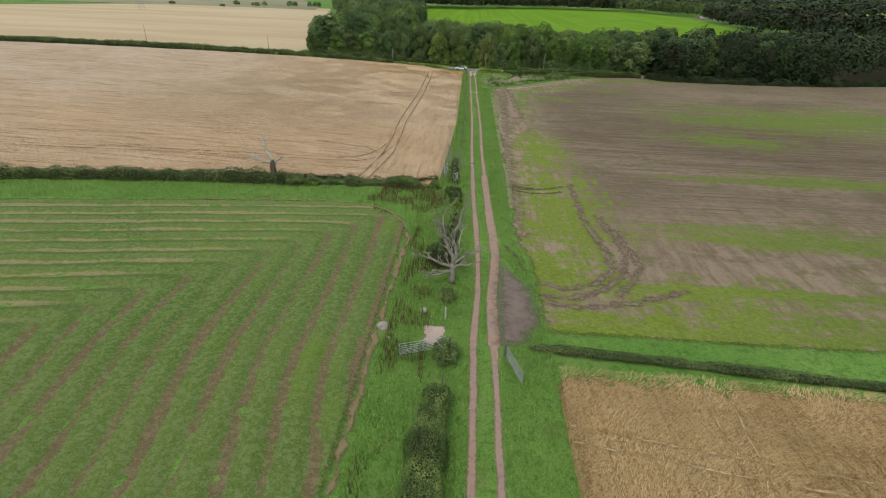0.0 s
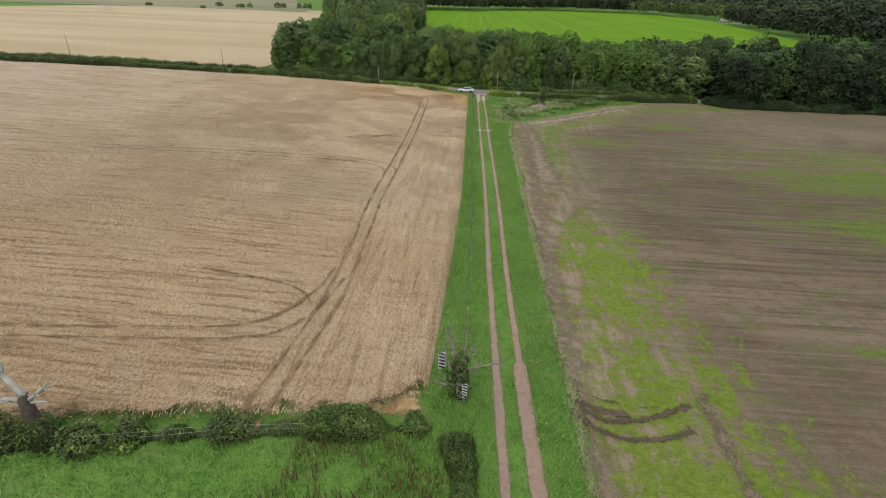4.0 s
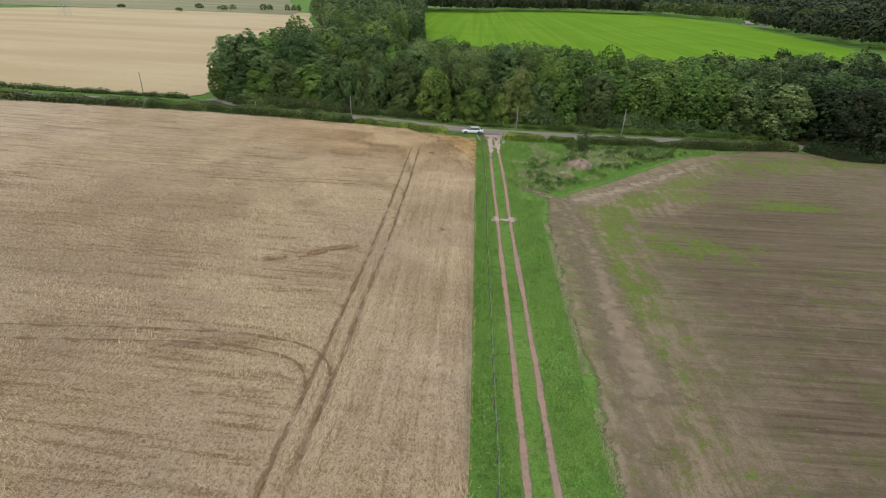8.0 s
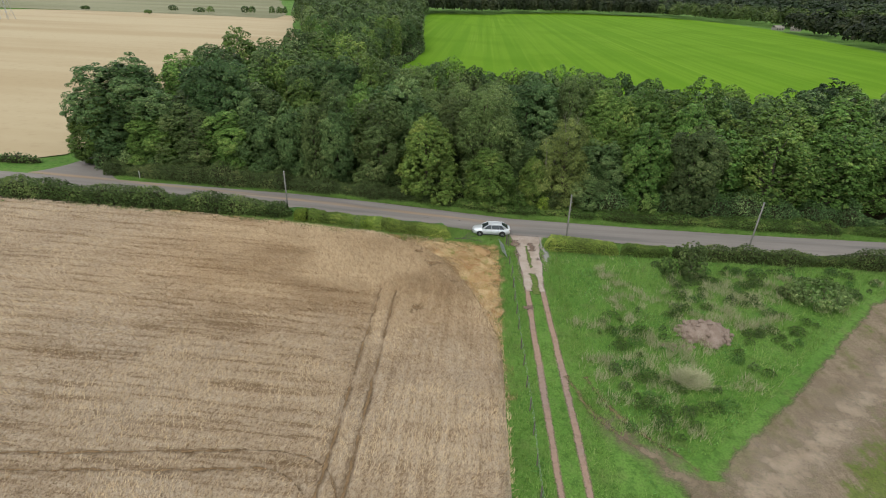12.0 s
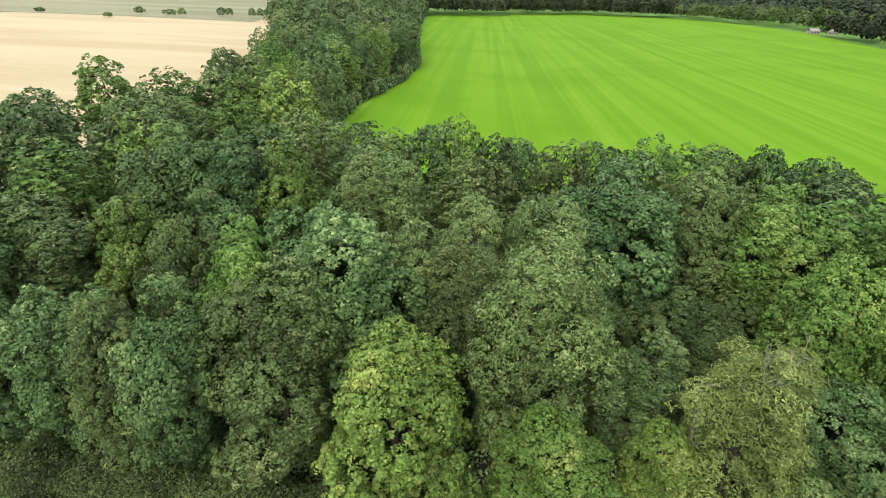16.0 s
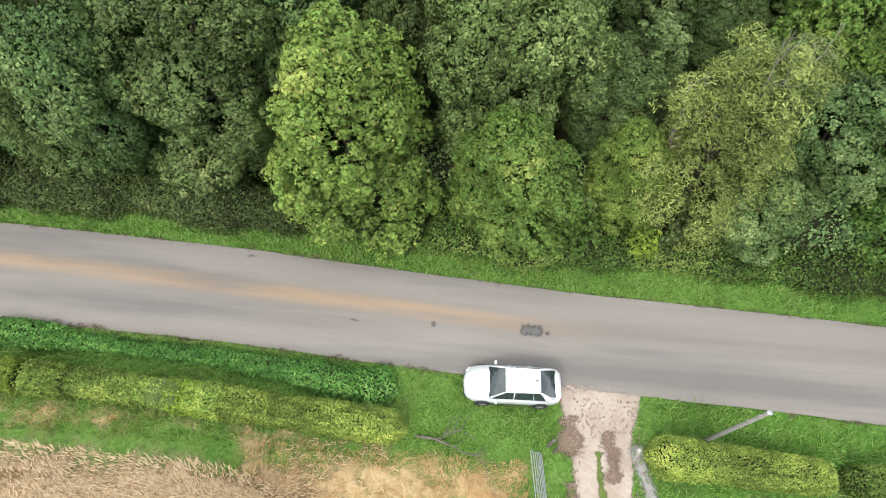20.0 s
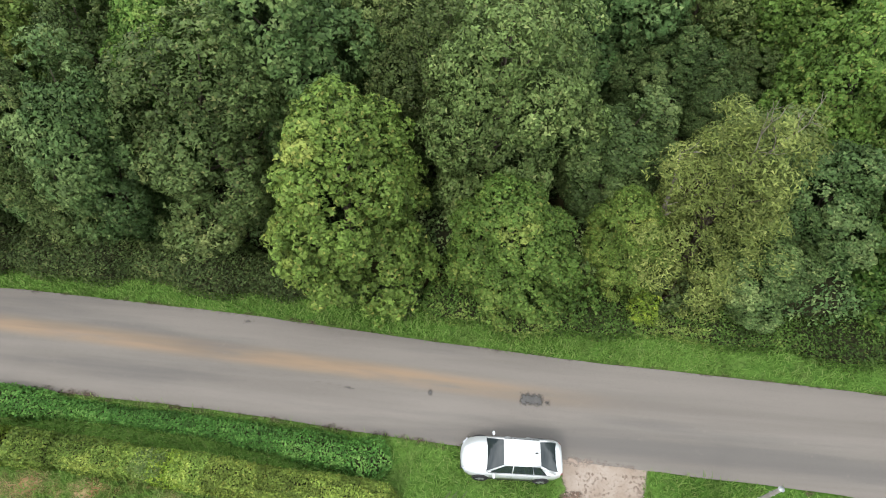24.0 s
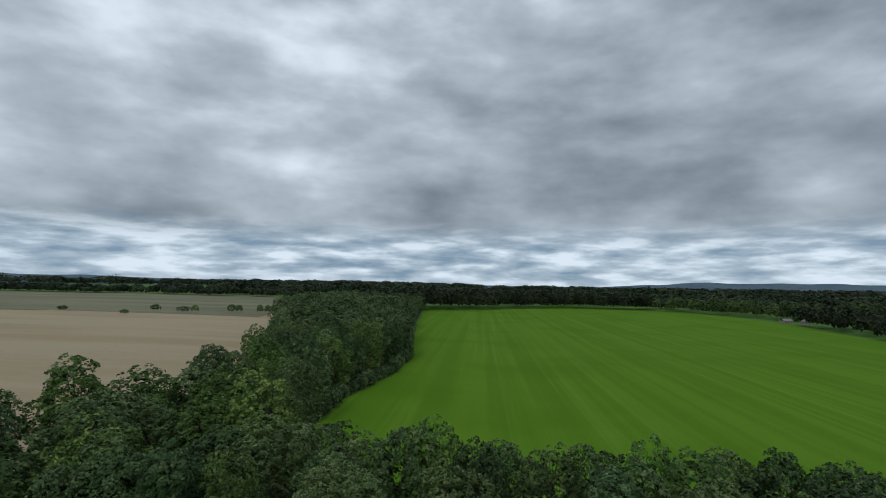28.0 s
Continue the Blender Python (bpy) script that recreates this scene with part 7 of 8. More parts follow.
# ---- fences, gates and poles ----
def field_gate(label, a, b, zlift=0.05, tilt=0.0):
    """A galvanised seven-bar field gate from a to b."""
    a, b = Vector((*a, 0)), Vector((*b, 0))
    l = (b - a).length
    rz = math.degrees(math.atan2(b.y - a.y, b.x - a.x))
    root = thing("field_gate", label, "gate", "field gates", (a.x, a.y, float(zg(a.x, a.y)) + zlift), rz)
    root.matrix_basis = pose(a.x, a.y, float(zg(a.x, a.y)) + zlift, tilt, 0, rz)
    for i, z in enumerate((0.10, 0.22, 0.35, 0.50, 0.67, 0.86, 1.08)):
        bm = bmesh.new()
        tube(bm, [(0, 0, z), (l, 0, z)], [0.021, 0.021], 8)
        part("bar", bm, M["steel"], root)
    for x in (0.0, l * 0.5, l):
        bm = bmesh.new()
        tube(bm, [(x, 0.002, 0.06), (x, 0.002, 1.12)], [0.026, 0.026], 8)
        part("upright", bm, M["steel"], root)
    bm = bmesh.new()
    tube(bm, [(0.03, 0.022, 0.12), (l * 0.5, 0.022, 1.06)], [0.014, 0.014], 6)
    part("brace", bm, M["steel"], root)
    for z in (0.3, 0.95):
        bm = bmesh.new()
        box(bm, (-0.05, 0, z), (0.1, 0.04, 0.05), bevel=0.006)
        part("hinge", bm, M["steel"], root)
    return root


field_gate("galvanised steel field gate half hidden by a bush", (-3.15, 25.7), (0.45, 27.0), 0.08)
field_gate("galvanised steel field gate standing open beside the track", (5.35, 26.6), (6.35, 23.4))
field_gate("galvanised steel field gate standing open at the track mouth", (-1.3, 201.1), (-0.95, 197.75), 0.0, 40)


def post(x, y, h, r, label="weathered round wooden post", lean=0.0, material="post"):
    root = thing("wooden_post", label, "post", "posts", ground_at(x, y, -0.25))
    bm = bmesh.new()
    tube(bm, [(0, 0, 0), (lean * 0.5, 0, (h + 0.25) * 0.5), (lean, 0, h + 0.2), (lean, 0, h + 0.25)], [r, r, r * 0.95, r * 0.7], 8)
    part("shaft", bm, M[material], root)
    return root


post(-1.0, 201.5, 1.35, 0.09, "grey gate post at the track mouth")
post(-0.75, 201.25, 1.2, 0.07, "short grey post beside the gate")
post(0.75, 27.2, 1.3, 0.1, "wooden gate post beside the dark bush")
post(5.2, 26.8, 1.3, 0.1, "wooden gate post by the open gate")
post(0.15, 31.9, 1.15, 0.08, "pale marker post in the verge", 0.0, "deadwood")
post(0.35, 22.6, 1.3, 0.06, "thin leaning stake in the hedge", 0.12)
post(3.3, 201.4, 1.2, 0.1, "pale leaning post at the hedge end", -0.35, "deadwood")
post(-52.4, 211.3, 1.0, 0.05, "white marker post on the roadside verge", 0.05, "white")
post(-51.8, 211.4, 0.8, 0.05, "small grey marker post on the verge")


def wire_fence(label, pts, gap, height, seed, wires=(0.55, 0.95)):
    rng = random.Random(seed)
    pts = np.array(pts, float)
    at = np.r_[0, np.cumsum(np.hypot(*np.diff(pts, axis=0).T))]
    n = int(at[-1] / gap) + 1
    tops = []
    root = thing("wire_fence", label, "fence", "", ground_at(pts[0, 0], pts[0, 1]))
    o = Vector(root.location)
    for i in range(n):
        s = i * gap + rng.uniform(-0.2, 0.2)
        x, y = float(np.interp(s, at, pts[:, 0])), float(np.interp(s, at, pts[:, 1]))
        p = Vector(ground_at(x, y)) - o
        ln = Vector((rng.uniform(-0.07, 0.07), rng.uniform(-0.07, 0.07), height * rng.uniform(0.92, 1.06)))
        bm = bmesh.new()
        r = rng.uniform(0.045, 0.06)
        tube(bm, [p - Vector((0, 0, 0.3)), p + ln], [r, r * 0.9], 6)
        part("fence_post", bm, M["post"], root)
        tops.append((p, ln))
    for w in wires:
        bm = bmesh.new()
        tube(bm, [p + ln * (w / height) + Vector((0.05, 0, 0)) for p, ln in tops], [0.006] * len(tops), 4)
        part("wire", bm, M["steel"], root)
    return root


wire_fence("post and wire fence between verge and wheat", [(-0.2, 74), (0.1, 100), (0.15, 117), (0.0, 130), (-0.2, 150), (-0.2, 170), (-0.5, 182), (-0.7, 194), (-0.95, 197.5)], 2.6, 1.1, 71)
wire_fence("old wire fence along the field hedge", [(-23, 62.6), (-15, 64.9), (-8, 66.2)], 2.4, 1.05, 72)


def telegraph_pole(label, x, y, top, lean=(0, 0)):
    root = thing("telegraph_pole", label, "pole", "telegraph poles", ground_at(x, y, -0.3))
    h = top - float(zg(x, y)) + 0.3
    bm = bmesh.new()
    tube(bm, [(0, 0, 0), (lean[0] / 2, lean[1] / 2, h / 2), (lean[0], lean[1], h)], [0.105, 0.09, 0.075], 10)
    part("shaft", bm, M["polewood"], root, smooth=True)
    for k in range(6):
        z = h - 0.5 - 0.45 * k
        bm = bmesh.new()
        sx = 1 if k % 2 else -1
        f = z / h
        tube(bm, [(lean[0] * f, lean[1] * f, z), (lean[0] * f + 0.22 * sx, lean[1] * f, z + 0.02)], [0.012, 0.012], 5)
        part("step_iron", bm, M["steel"], root)
    bm = bmesh.new()
    tube(bm, [(lean[0], lean[1], h), (lean[0], lean[1], h + 0.05)], [0.115, 0.03], 10)
    part("cap", bm, M["steel"], root)
    return root


telegraph_pole("grey wooden telegraph pole standing in the hedge", -28.75, 204.0, 7.3)
telegraph_pole("grey wooden telegraph pole in the clipped hedge", 6.2, 202.1, 6.55)
telegraph_pole("grey wooden telegraph pole leaning in the hedge", 27.5, 201.6, 6.8, (0.3, 0))
telegraph_pole("far wooden telegraph pole in the road hedge", -79, 212.5, 9.5)
telegraph_pole("far wooden telegraph pole by the pale field", -128, 212.5, 12.5)


def hazard_board(label, x, y, z, w, h, rz, tilt):
    """A black and white striped board on a post, standing in for a barred gate seen aslant."""
    root = thing("hazard_board", label, "sign", "striped boards", ground_at(x, y), rz)
    bm = bmesh.new()
    box(bm, (0, 0, z + h / 2), (w, 0.02, h), bevel=0.004)
    part("board", bm, M["white"], root)
    for i in range(5):
        bm = bmesh.new()
        box(bm, (0, -0.014, z + h * (i + 0.5) / 5), (w * 0.96, 0.006, h * 0.085), ry=0.5)
        part("stripe", bm, M["black"], root)
    bm = bmesh.new()
    tube(bm, [(0, 0.03, -0.3), (0, 0.03, z + h)], [0.035, 0.035], 6)
    part("post", bm, M["post"], root)
    return root


# Striped panels stand in for two field gates seen aslant.
hazard_board("black and white striped panel for a barred gate by the ivy tree", -1.9, 73.4, 0.6, 0.6, 1.5, 25, 0)
hazard_board("black and white striped panel for a barred gate on a post", -0.1, 70.3, 0.7, 0.35, 1.2, 10, 0)


# ---- stones and rubble ----
def rock(name, label, x, y, r, seed, material="stone", flat=0.65, group="loose stones"):
    rng = random.Random(seed)
    bm = bmesh.new()
    bmesh.ops.create_icosphere(bm, subdivisions=2, radius=r)
    for v in bm.verts:
        k = 1 + 0.45 * noise.noise(v.co * (1.3 / r) + Vector((seed, 0, 0)))
        v.co = Vector((v.co.x * k, v.co.y * k, v.co.z * k * flat))
    me = bpy.data.meshes.new(name)
    bm.to_mesh(me)
    bm.free()
    ob = put(name, me, M[material], None, label, "stone", group)
    ob.matrix_basis = pose(*ground_at(x, y, r * flat * 0.35 - 0.06), 0, 0, rng.uniform(0, 360))
    return ob


rock("boulder", "pale block of stone lying in the grass", -5.1, 29.5, 0.5, 1)
rock("boulder", "small pale boulder beside the gravel", -1.9, 32.9, 0.32, 2)
rock("boulder", "small stone lying in the cut meadow", -4.4, 28.0, 0.18, 3)
for i in range(60):
    a, d = i * 2.4, 2.1 * math.sqrt((i + 0.5) / 60)
    o = rock("rubble_stone", "lump of pinkish-grey rubble in a heap", 16.6 + math.cos(a) * d * 1.25, 184.6 + math.sin(a) * d, 0.3 - 0.08 * (i % 3), 20 + i, "rubble", 0.7, "rubble heap")
    o.location.z += max(0.0, 1.38 * (1 - d / 2.1) - 0.03)
for i in range(10):
    a, d = i * 2.4, 0.9 * math.sqrt((i + 0.5) / 10)
    o = rock("rubble_stone", "lump of grey rubble in a low heap", 13.6 + math.cos(a) * d * 1.6, 182.2 + math.sin(a) * d * 0.6, 0.24, 80 + i, "rubble", 0.6, "rubble heap")
x, y = crowd(2600, 11.6, 14.4, 176.4, 179.0, rngg, lambda x, y: np.hypot((x - 13) / 1.4, (y - 177.6) / 1.2) < 1)
v, f = blade_tris(x, y, zg(x, y) + 0.5 * (1 - np.hypot((x - 13) / 1.4, (y - 177.6) / 1.2)), 0.5, 1.8, 0.02, rngg)
stuff("brushwood_heap", "heap of dry cut brushwood on waste ground", "brushwood", M["dry"], v, f)
nst = 900
x = np.concatenate([0.2 + RNG.normal(size=nst // 3) * 0.18, 3.05 + np.abs(RNG.normal(size=nst // 3)) * 0.35, 0.3 + 3.2 * RNG.random(nst // 3)])
y = np.concatenate([192 + 11 * RNG.random(nst // 3), 195 + 9 * RNG.random(nst // 3), 202.0 + 2.0 * RNG.random(nst // 3)])
oct_v = np.array([(1, 0, 0), (0, 1, 0), (-1, 0, 0), (0, -1, 0), (0, 0, 0.7), (0, 0, -0.4)])
oct_f = np.array([(0, 1, 4), (1, 2, 4), (2, 3, 4), (3, 0, 4), (1, 0, 5), (2, 1, 5), (3, 2, 5), (0, 3, 5)])
sz = 0.02 + 0.07 * RNG.random(len(x)) ** 3
ang = RNG.random(len(x)) * 6.28
ca, sa = np.cos(ang)[:, None], np.sin(ang)[:, None]
vx = (oct_v[None, :, 0] * ca - oct_v[None, :, 1] * sa * 0.7) * sz[:, None] + x[:, None]
vy = (oct_v[None, :, 0] * sa + oct_v[None, :, 1] * ca * 0.7) * sz[:, None] + y[:, None]
vz = oct_v[None, :, 2] * sz[:, None] + zg(x, y)[:, None]
stuff("loose_stones", "loose pale stones along the track mouth", "stones", M["sand"], np.stack([vx, vy, vz], -1).reshape(-1, 3), (oct_f[None] + np.arange(len(x))[:, None, None] * 6).reshape(-1, 3))

# ---- marks on the ground ----
for i, pts in enumerate(([(7.4, 72.6), (8.5, 70.6), (10, 69.6), (13, 70.2), (16.8, 72.2)], [(7.4, 71.0), (8.8, 69.0), (10.5, 68.0), (13.5, 68.3), (16, 69.6)], [(7.7, 71.8), (10, 70.6), (12, 70.4)])):
    ribbon("tyre_mark", pts, 0.95, M["darksoil"], 0.045, "curved dark tyre mark churned into the field", "tyre mark", 0.12, 200 + i, 0.3)
for i, (pts, w) in enumerate(((((7.7, 72.9), (9.5, 72.2), (12, 71.2), (14.5, 71.6)), 0.5), (((6.0, 49), (7.2, 46.5), (8.2, 42)), 0.8))):
    ribbon("tyre_mark", pts, w * 0.8, M["darksoil"], 0.05, "faint tyre mark across the bare field", "tyre mark", 0.2, 210 + i, 0.3)
for i, pts in enumerate(([(17.8, 74), (17.1, 60), (17.6, 52.4), (18.1, 47.5), (17.5, 43.3), (15.3, 40.4), (12, 38.9), (8.6, 39.8)], [(19.3, 61), (20, 51), (20, 46.5), (18.3, 42.3), (15.3, 38.6), (11.8, 36.9), (8.8, 37.4)], [(20.8, 56), (20.9, 49), (21, 45.4), (19.6, 41.6), (16.8, 37.6)], [(25, 40.2), (17, 36.4), (12.6, 35.4), (9.2, 35.8)])):
    ribbon("tyre_mark", pts, 1.5, M["ruttedsoil"], 0.04 + 0.003 * i, "tyre rut curving out of the muddy turning place", "tyre mark", 0.3, 260 + i, 0.3)
ribbon("dirt_track", [(4.4, 173.4), (6.0, 170.8), (8.5, 168.2), (11.0, 165.6), (12.3, 160), (12.4, 150), (12.0, 140), (12.4, 122)], (3.4, 6.5), M["drysoil"], 0.035, "pale dry tyre-worn path into the field", "track", 0.45, 221, 0.4)
ribbon("dirt_track", [(11.5, 164.6), (18, 170.2), (26.5, 176.8), (34.5, 184.6), (42, 191.4)], (6.0, 4.4), M["tan"], 0.04, "pale dry headland strip along the waste ground", "track", 0.6, 223, 0.4)
ribbon("dirt_track", [(8.7, 50), (8.7, 77), (9.3, 103), (10.4, 126), (10.2, 145), (9.6, 156), (9.4, 162)], (3.0, 3.4), M["drysoil"], 0.03, "pale dry strip along the field edge", "track", 0.8, 225, 0.5)
hu, hv = np.meshgrid(np.linspace(-2.6, 2.6, 30), np.linspace(-2.2, 2.2, 26), indexing="ij")
hr = np.hypot(hu / 2.4, hv / 2.0) + (lattice(hu + 9, hv + 9, 0.9, 91) - 0.5) * 0.5
hz = 1.5 * np.clip(1 - hr, 0, 1) ** 0.9 + (lattice(hu + 9, hv + 9, 0.34, 92) - 0.5) * 0.45 * (hr < 1) - 0.2 * (hr > 0.95)
heap = put("soil_heap", mesh_from("soil_heap", np.stack([hu, hv, hz], -1).reshape(-1, 3), grid_faces(30, 26), True), M["rubble"], None, "low mound of pinkish-tan soil and stones on waste ground", "soil heap", "rubble heap")
heap.matrix_basis = pose(*ground_at(16.6, 184.6, -0.05))
for off in (0.0, 1.5):
    ribbon("dirt_track", [(2.9 + off, 177.5), (4.0 + off, 173.6 + off * 0.3), (6.4 + off * 0.8, 170.2 + off * 0.6), (10.0 + off * 0.5, 166.6 + off)], 0.75, M["brownstrip"], -0.02, "worn tyre rut curving from the track into the field", "track", 0.2, 231, 0.3)
ribbon("mown_strip", [(-5.5, 8), (-5.5, 24), (-5.4, 38), (-5.1, 48), (-5.6, 51.5), (-6.9, 54.2), (-8.4, 56.0), (-10.4, 57.2), (-13, 57.9), (-20, 56.8), (-34, 53.4)], 0.8, M["brownstrip"], 0.06, "brown bare strip round the meadow's edge", "strip", 0.25, 229, 0.4)
for i, (x, y, w, h) in enumerate(((-1.75, 207.3, 1.5, 0.65), (-0.95, 207.15, 0.55, 0.35), (-7.0, 207.1, 0.5, 0.35), (-17.2, 210.15, 0.9, 0.22), (3.7, 208.2, 0.3, 0.12), (-12, 207.0, 2.6, 0.12))):
    ribbon("tar_patch", [(x - w / 2, y + 0.02 * w), (x, y), (x + w / 2, y - 0.02 * w)], h * 1.4, M["tar"], 0.078 - 0.02 * abs(y - 207.2) / 2, "dark tar patch on the worn road", "road patch", 0.08, 240 + i, 0.12)
for i, (x, y, w, h) in enumerate(((-2.95, 206.55, 0.75, 0.22), (-0.8, 206.2, 1.5, 0.16), (-2.6, 204.9, 5.0, 0.35), (1.5, 204.4, 3.6, 0.5))):
    ribbon("bare_patch", [(x - w / 2, y + 0.03 * w), (x, y), (x + w / 2, y - 0.03 * w)], h, M["gravel"], 0.066 - 0.012 * abs(y - 207.2), "pale broken patch in the road surface", "road patch", 0.1, 250 + i, 0.12)
ribbon("road_edge", [(-46, 204.62), (-28, 205.3), (-17, 205.02), (-6, 204.55), (-0.5, 204.3)], 0.4, M["darksoil"], 0.03, "bare brown soil along the road's edge", "road edge", 0.15, 260, 0.3)
ribbon("road_edge", [(3.9, 204.0), (17, 203.62), (30, 203.4), (60, 203.5)], 0.25, M["darksoil"], 0.03, "bare brown soil along the road's edge", "road edge", 0.12, 262, 0.3)
ribbon("road_edge", [(-46, 210.1), (-30, 210.75), (-17, 210.55), (-6, 210.05), (6, 209.65), (17, 209.15), (40, 209.0)], 0.25, M["darksoil"], 0.03, "crumbling dark soil along the road's edge", "road edge", 0.15, 264, 0.3)


# ---- the car ----
def car(x, y, rz):
    root = thing("car", "silver-white liftback car parked half on the verge", "car", "", (x, y, float(zg(x, y)) + 0.03), rz)
    st = ((-2.38, 0.45, 0.48, 0.86), (-2.34, 0.66, 0.40, 0.98), (-2.22, 0.79, 0.32, 1.02), (-2.0, 0.87, 0.25, 1.03), (-1.3, 0.92, 0.2, 0.97), (0, 0.92, 0.19, 0.94), (1.05, 0.915, 0.2, 0.96), (1.6, 0.90, 0.22, 0.90), (1.95, 0.84, 0.24, 0.84), (2.18, 0.70, 0.27, 0.76), (2.31, 0.5, 0.31, 0.69), (2.37, 0.24, 0.36, 0.62))
    bm = bmesh.new()
    rings = []
    for sx, w, zb, zt in st:
        half = [(0, zb), (0.8 * w, zb), (0.97 * w, zb + 0.08), (w, (zb + zt) / 2), (0.97 * w, zt - 0.14), (0.88 * w, zt - 0.03), (0.45 * w, zt + 0.015), (0, zt + 0.025)]
        ring = [(sx, a, b) for a, b in half] + [(sx, -a, b) for a, b in half[-2:0:-1]]
        rings.append([bm.verts.new(p) for p in ring])
    k = len(rings[0])
    for a, b in zip(rings, rings[1:]):
        for i in range(k):
            bm.faces.new((a[i], a[(i + 1) % k], b[(i + 1) % k], b[i]))
    bm.faces.new(rings[0])
    bm.faces.new(rings[-1][::-1])
    bmesh.ops.recalc_face_normals(bm, faces=bm.faces)
    body = part("body", bm, M["silver"], root, smooth=True)

    def slab(name, pts, material, thick=0.02, parent=root, label="", crown=0.0):
        """A slightly bowed panel through four corners, with thickness."""
        bm = bmesh.new()
        a, b, c, d = [Vector(p) for p in pts]
        nrm = (b - a).cross(d - a).normalized()
        n = 6
        for side in (0, 1):
            g = [[bm.verts.new((a.lerp(b, i / n)).lerp(d.lerp(c, i / n), j / n) + nrm * (crown * 16 * (i / n) * (1 - i / n) * (j / n) * (1 - j / n) - side * thick)) for j in range(n + 1)] for i in range(n + 1)]
            for i in range(n):
                for j in range(n):
                    q = (g[i][j], g[i + 1][j], g[i + 1][j + 1], g[i][j + 1])
                    bm.faces.new(q if side == 0 else q[::-1])
        bmesh.ops.recalc_face_normals(bm, faces=bm.faces)
        return part(name, bm, material, parent, label, True)

    zb, zr = 0.93, 1.42
    slab("roof", [(-1.3, -0.56, zr), (0.38, -0.58, zr), (0.38, 0.58, zr), (-1.3, 0.56, zr)], M["silver"], 0.05, crown=0.05)
    slab("windscreen", [(0.36, -0.585, zr - 0.01), (1.16, -0.76, zb), (1.16, 0.76, zb), (0.36, 0.585, zr - 0.01)], M["glass"], 0.03, crown=0.05)
    slab("rear_window", [(-2.12, -0.66, zb + 0.07), (-1.28, -0.565, zr - 0.01), (-1.28, 0.565, zr - 0.01), (-2.12, 0.66, zb + 0.07)], M["glass"], 0.03, crown=0.04)
    for s in (1, -1):
        for x0, x1, t0, t1 in ((1.02, 0.0, 0.33, -0.02), (-0.06, -1.0, -0.08, -0.9), (-1.04, -1.62, -0.94, -1.25)):
            q = [(x1, 0.80 * s, zb - 0.02), (x0, 0.80 * s, zb - 0.02), (t0, 0.60 * s, zr - 0.03), (t1, 0.60 * s, zr - 0.03)]
            slab("side_window", q if s > 0 else q[::-1], M["glass"], 0.02)
        for p0, p1, r in (((1.2, 0.80 * s, zb), (0.36, 0.6 * s, zr), 0.035), ((-0.03, 0.81 * s, zb), (-0.05, 0.61 * s, zr), 0.03), ((-2.0, 0.74 * s, zb + 0.05), (-1.28, 0.58 * s, zr), 0.05), ((0.38, 0.59 * s, zr), (-1.3, 0.575 * s, zr), 0.03), ((1.1, 0.82 * s, zb - 0.01), (-1.75, 0.82 * s, zb + 0.01), 0.02)):
            bm = bmesh.new()
            tube(bm, [p0, p1], [r, r], 8)
            part("pillar", bm, M["silver"] if r > 0.025 else M["alloy"], root, smooth=True)
        bm = bmesh.new()
        box(bm, (0.82, 0.98 * s, 0.98), (0.12, 0.2, 0.14), bevel=0.03)
        part("mirror", bm, M["silver"], root)
        for hx in (0.15, -0.85):
            bm = bmesh.new()
            box(bm, (hx, 0.918 * s, 0.78), (0.2, 0.02, 0.03), bevel=0.006)
            part("door_handle", bm, M["alloy"], root)
        for hx in (0.98, 0.0, -0.95):
            bm = bmesh.new()
            box(bm, (hx, 0.917 * s, 0.58), (0.008, 0.008, 0.52))
            part("door_seam", bm, M["trim"], root)
        bm = bmesh.new()
        box(bm, (0, 0.915 * s, 0.27), (2.2, 0.02, 0.07), bevel=0.008)
        part("sill", bm, M["trim"], root)
        bm = bmesh.new()
        box(bm, (2.12, 0.62 * s, 0.68), (0.34, 0.2, 0.1), rz=-0.8 * s, bevel=0.03)
        part("headlight", bm, M["lamp_clear"], root)
        bm = bmesh.new()
        box(bm, (-2.21, 0.62 * s, 0.84), (0.2, 0.26, 0.12), rz=0.75 * s, bevel=0.03)
        part("tail_light", bm, M["lamp_red"], root)
        for wx_ in (1.42, -1.38):
            # Black disc stands for the shaded hollow of an arch not cut out.
            bm = bmesh.new()
            bmesh.ops.create_cone(bm, cap_ends=True, segments=28, radius1=0.39, radius2=0.39, depth=0.05, matrix=Matrix.Translation((wx_, 0.905 * s, 0.36)) @ Matrix.Rotation(math.pi / 2, 4, "X"))
            part("wheel_arch", bm, M["trim"], root)
            wheel = thing("wheel", "", "")
            wheel.parent = root
            wheel.location = (wx_, 0.87 * s, 0.335)
            bm = bmesh.new()
            prof = [(0.21, -0.1), (0.31, -0.11), (0.335, -0.07), (0.335, 0.07), (0.31, 0.11), (0.21, 0.1)]
            rr = [[bm.verts.new((math.cos(a) * r, d, math.sin(a) * r)) for r, d in prof] for a in [2 * math.pi * q / 28 for q in range(28)]]
            for q in range(28):
                for i in range(len(prof)):
                    bm.faces.new((rr[q][i], rr[(q + 1) % 28][i], rr[(q + 1) % 28][(i + 1) % len(prof)], rr[q][(i + 1) % len(prof)]))
            bmesh.ops.recalc_face_normals(bm, faces=bm.faces)
            part("tyre", bm, M["rubber"], wheel, smooth=True)
            bm = bmesh.new()
            for q in range(5):
                a = 2 * math.pi * q / 5
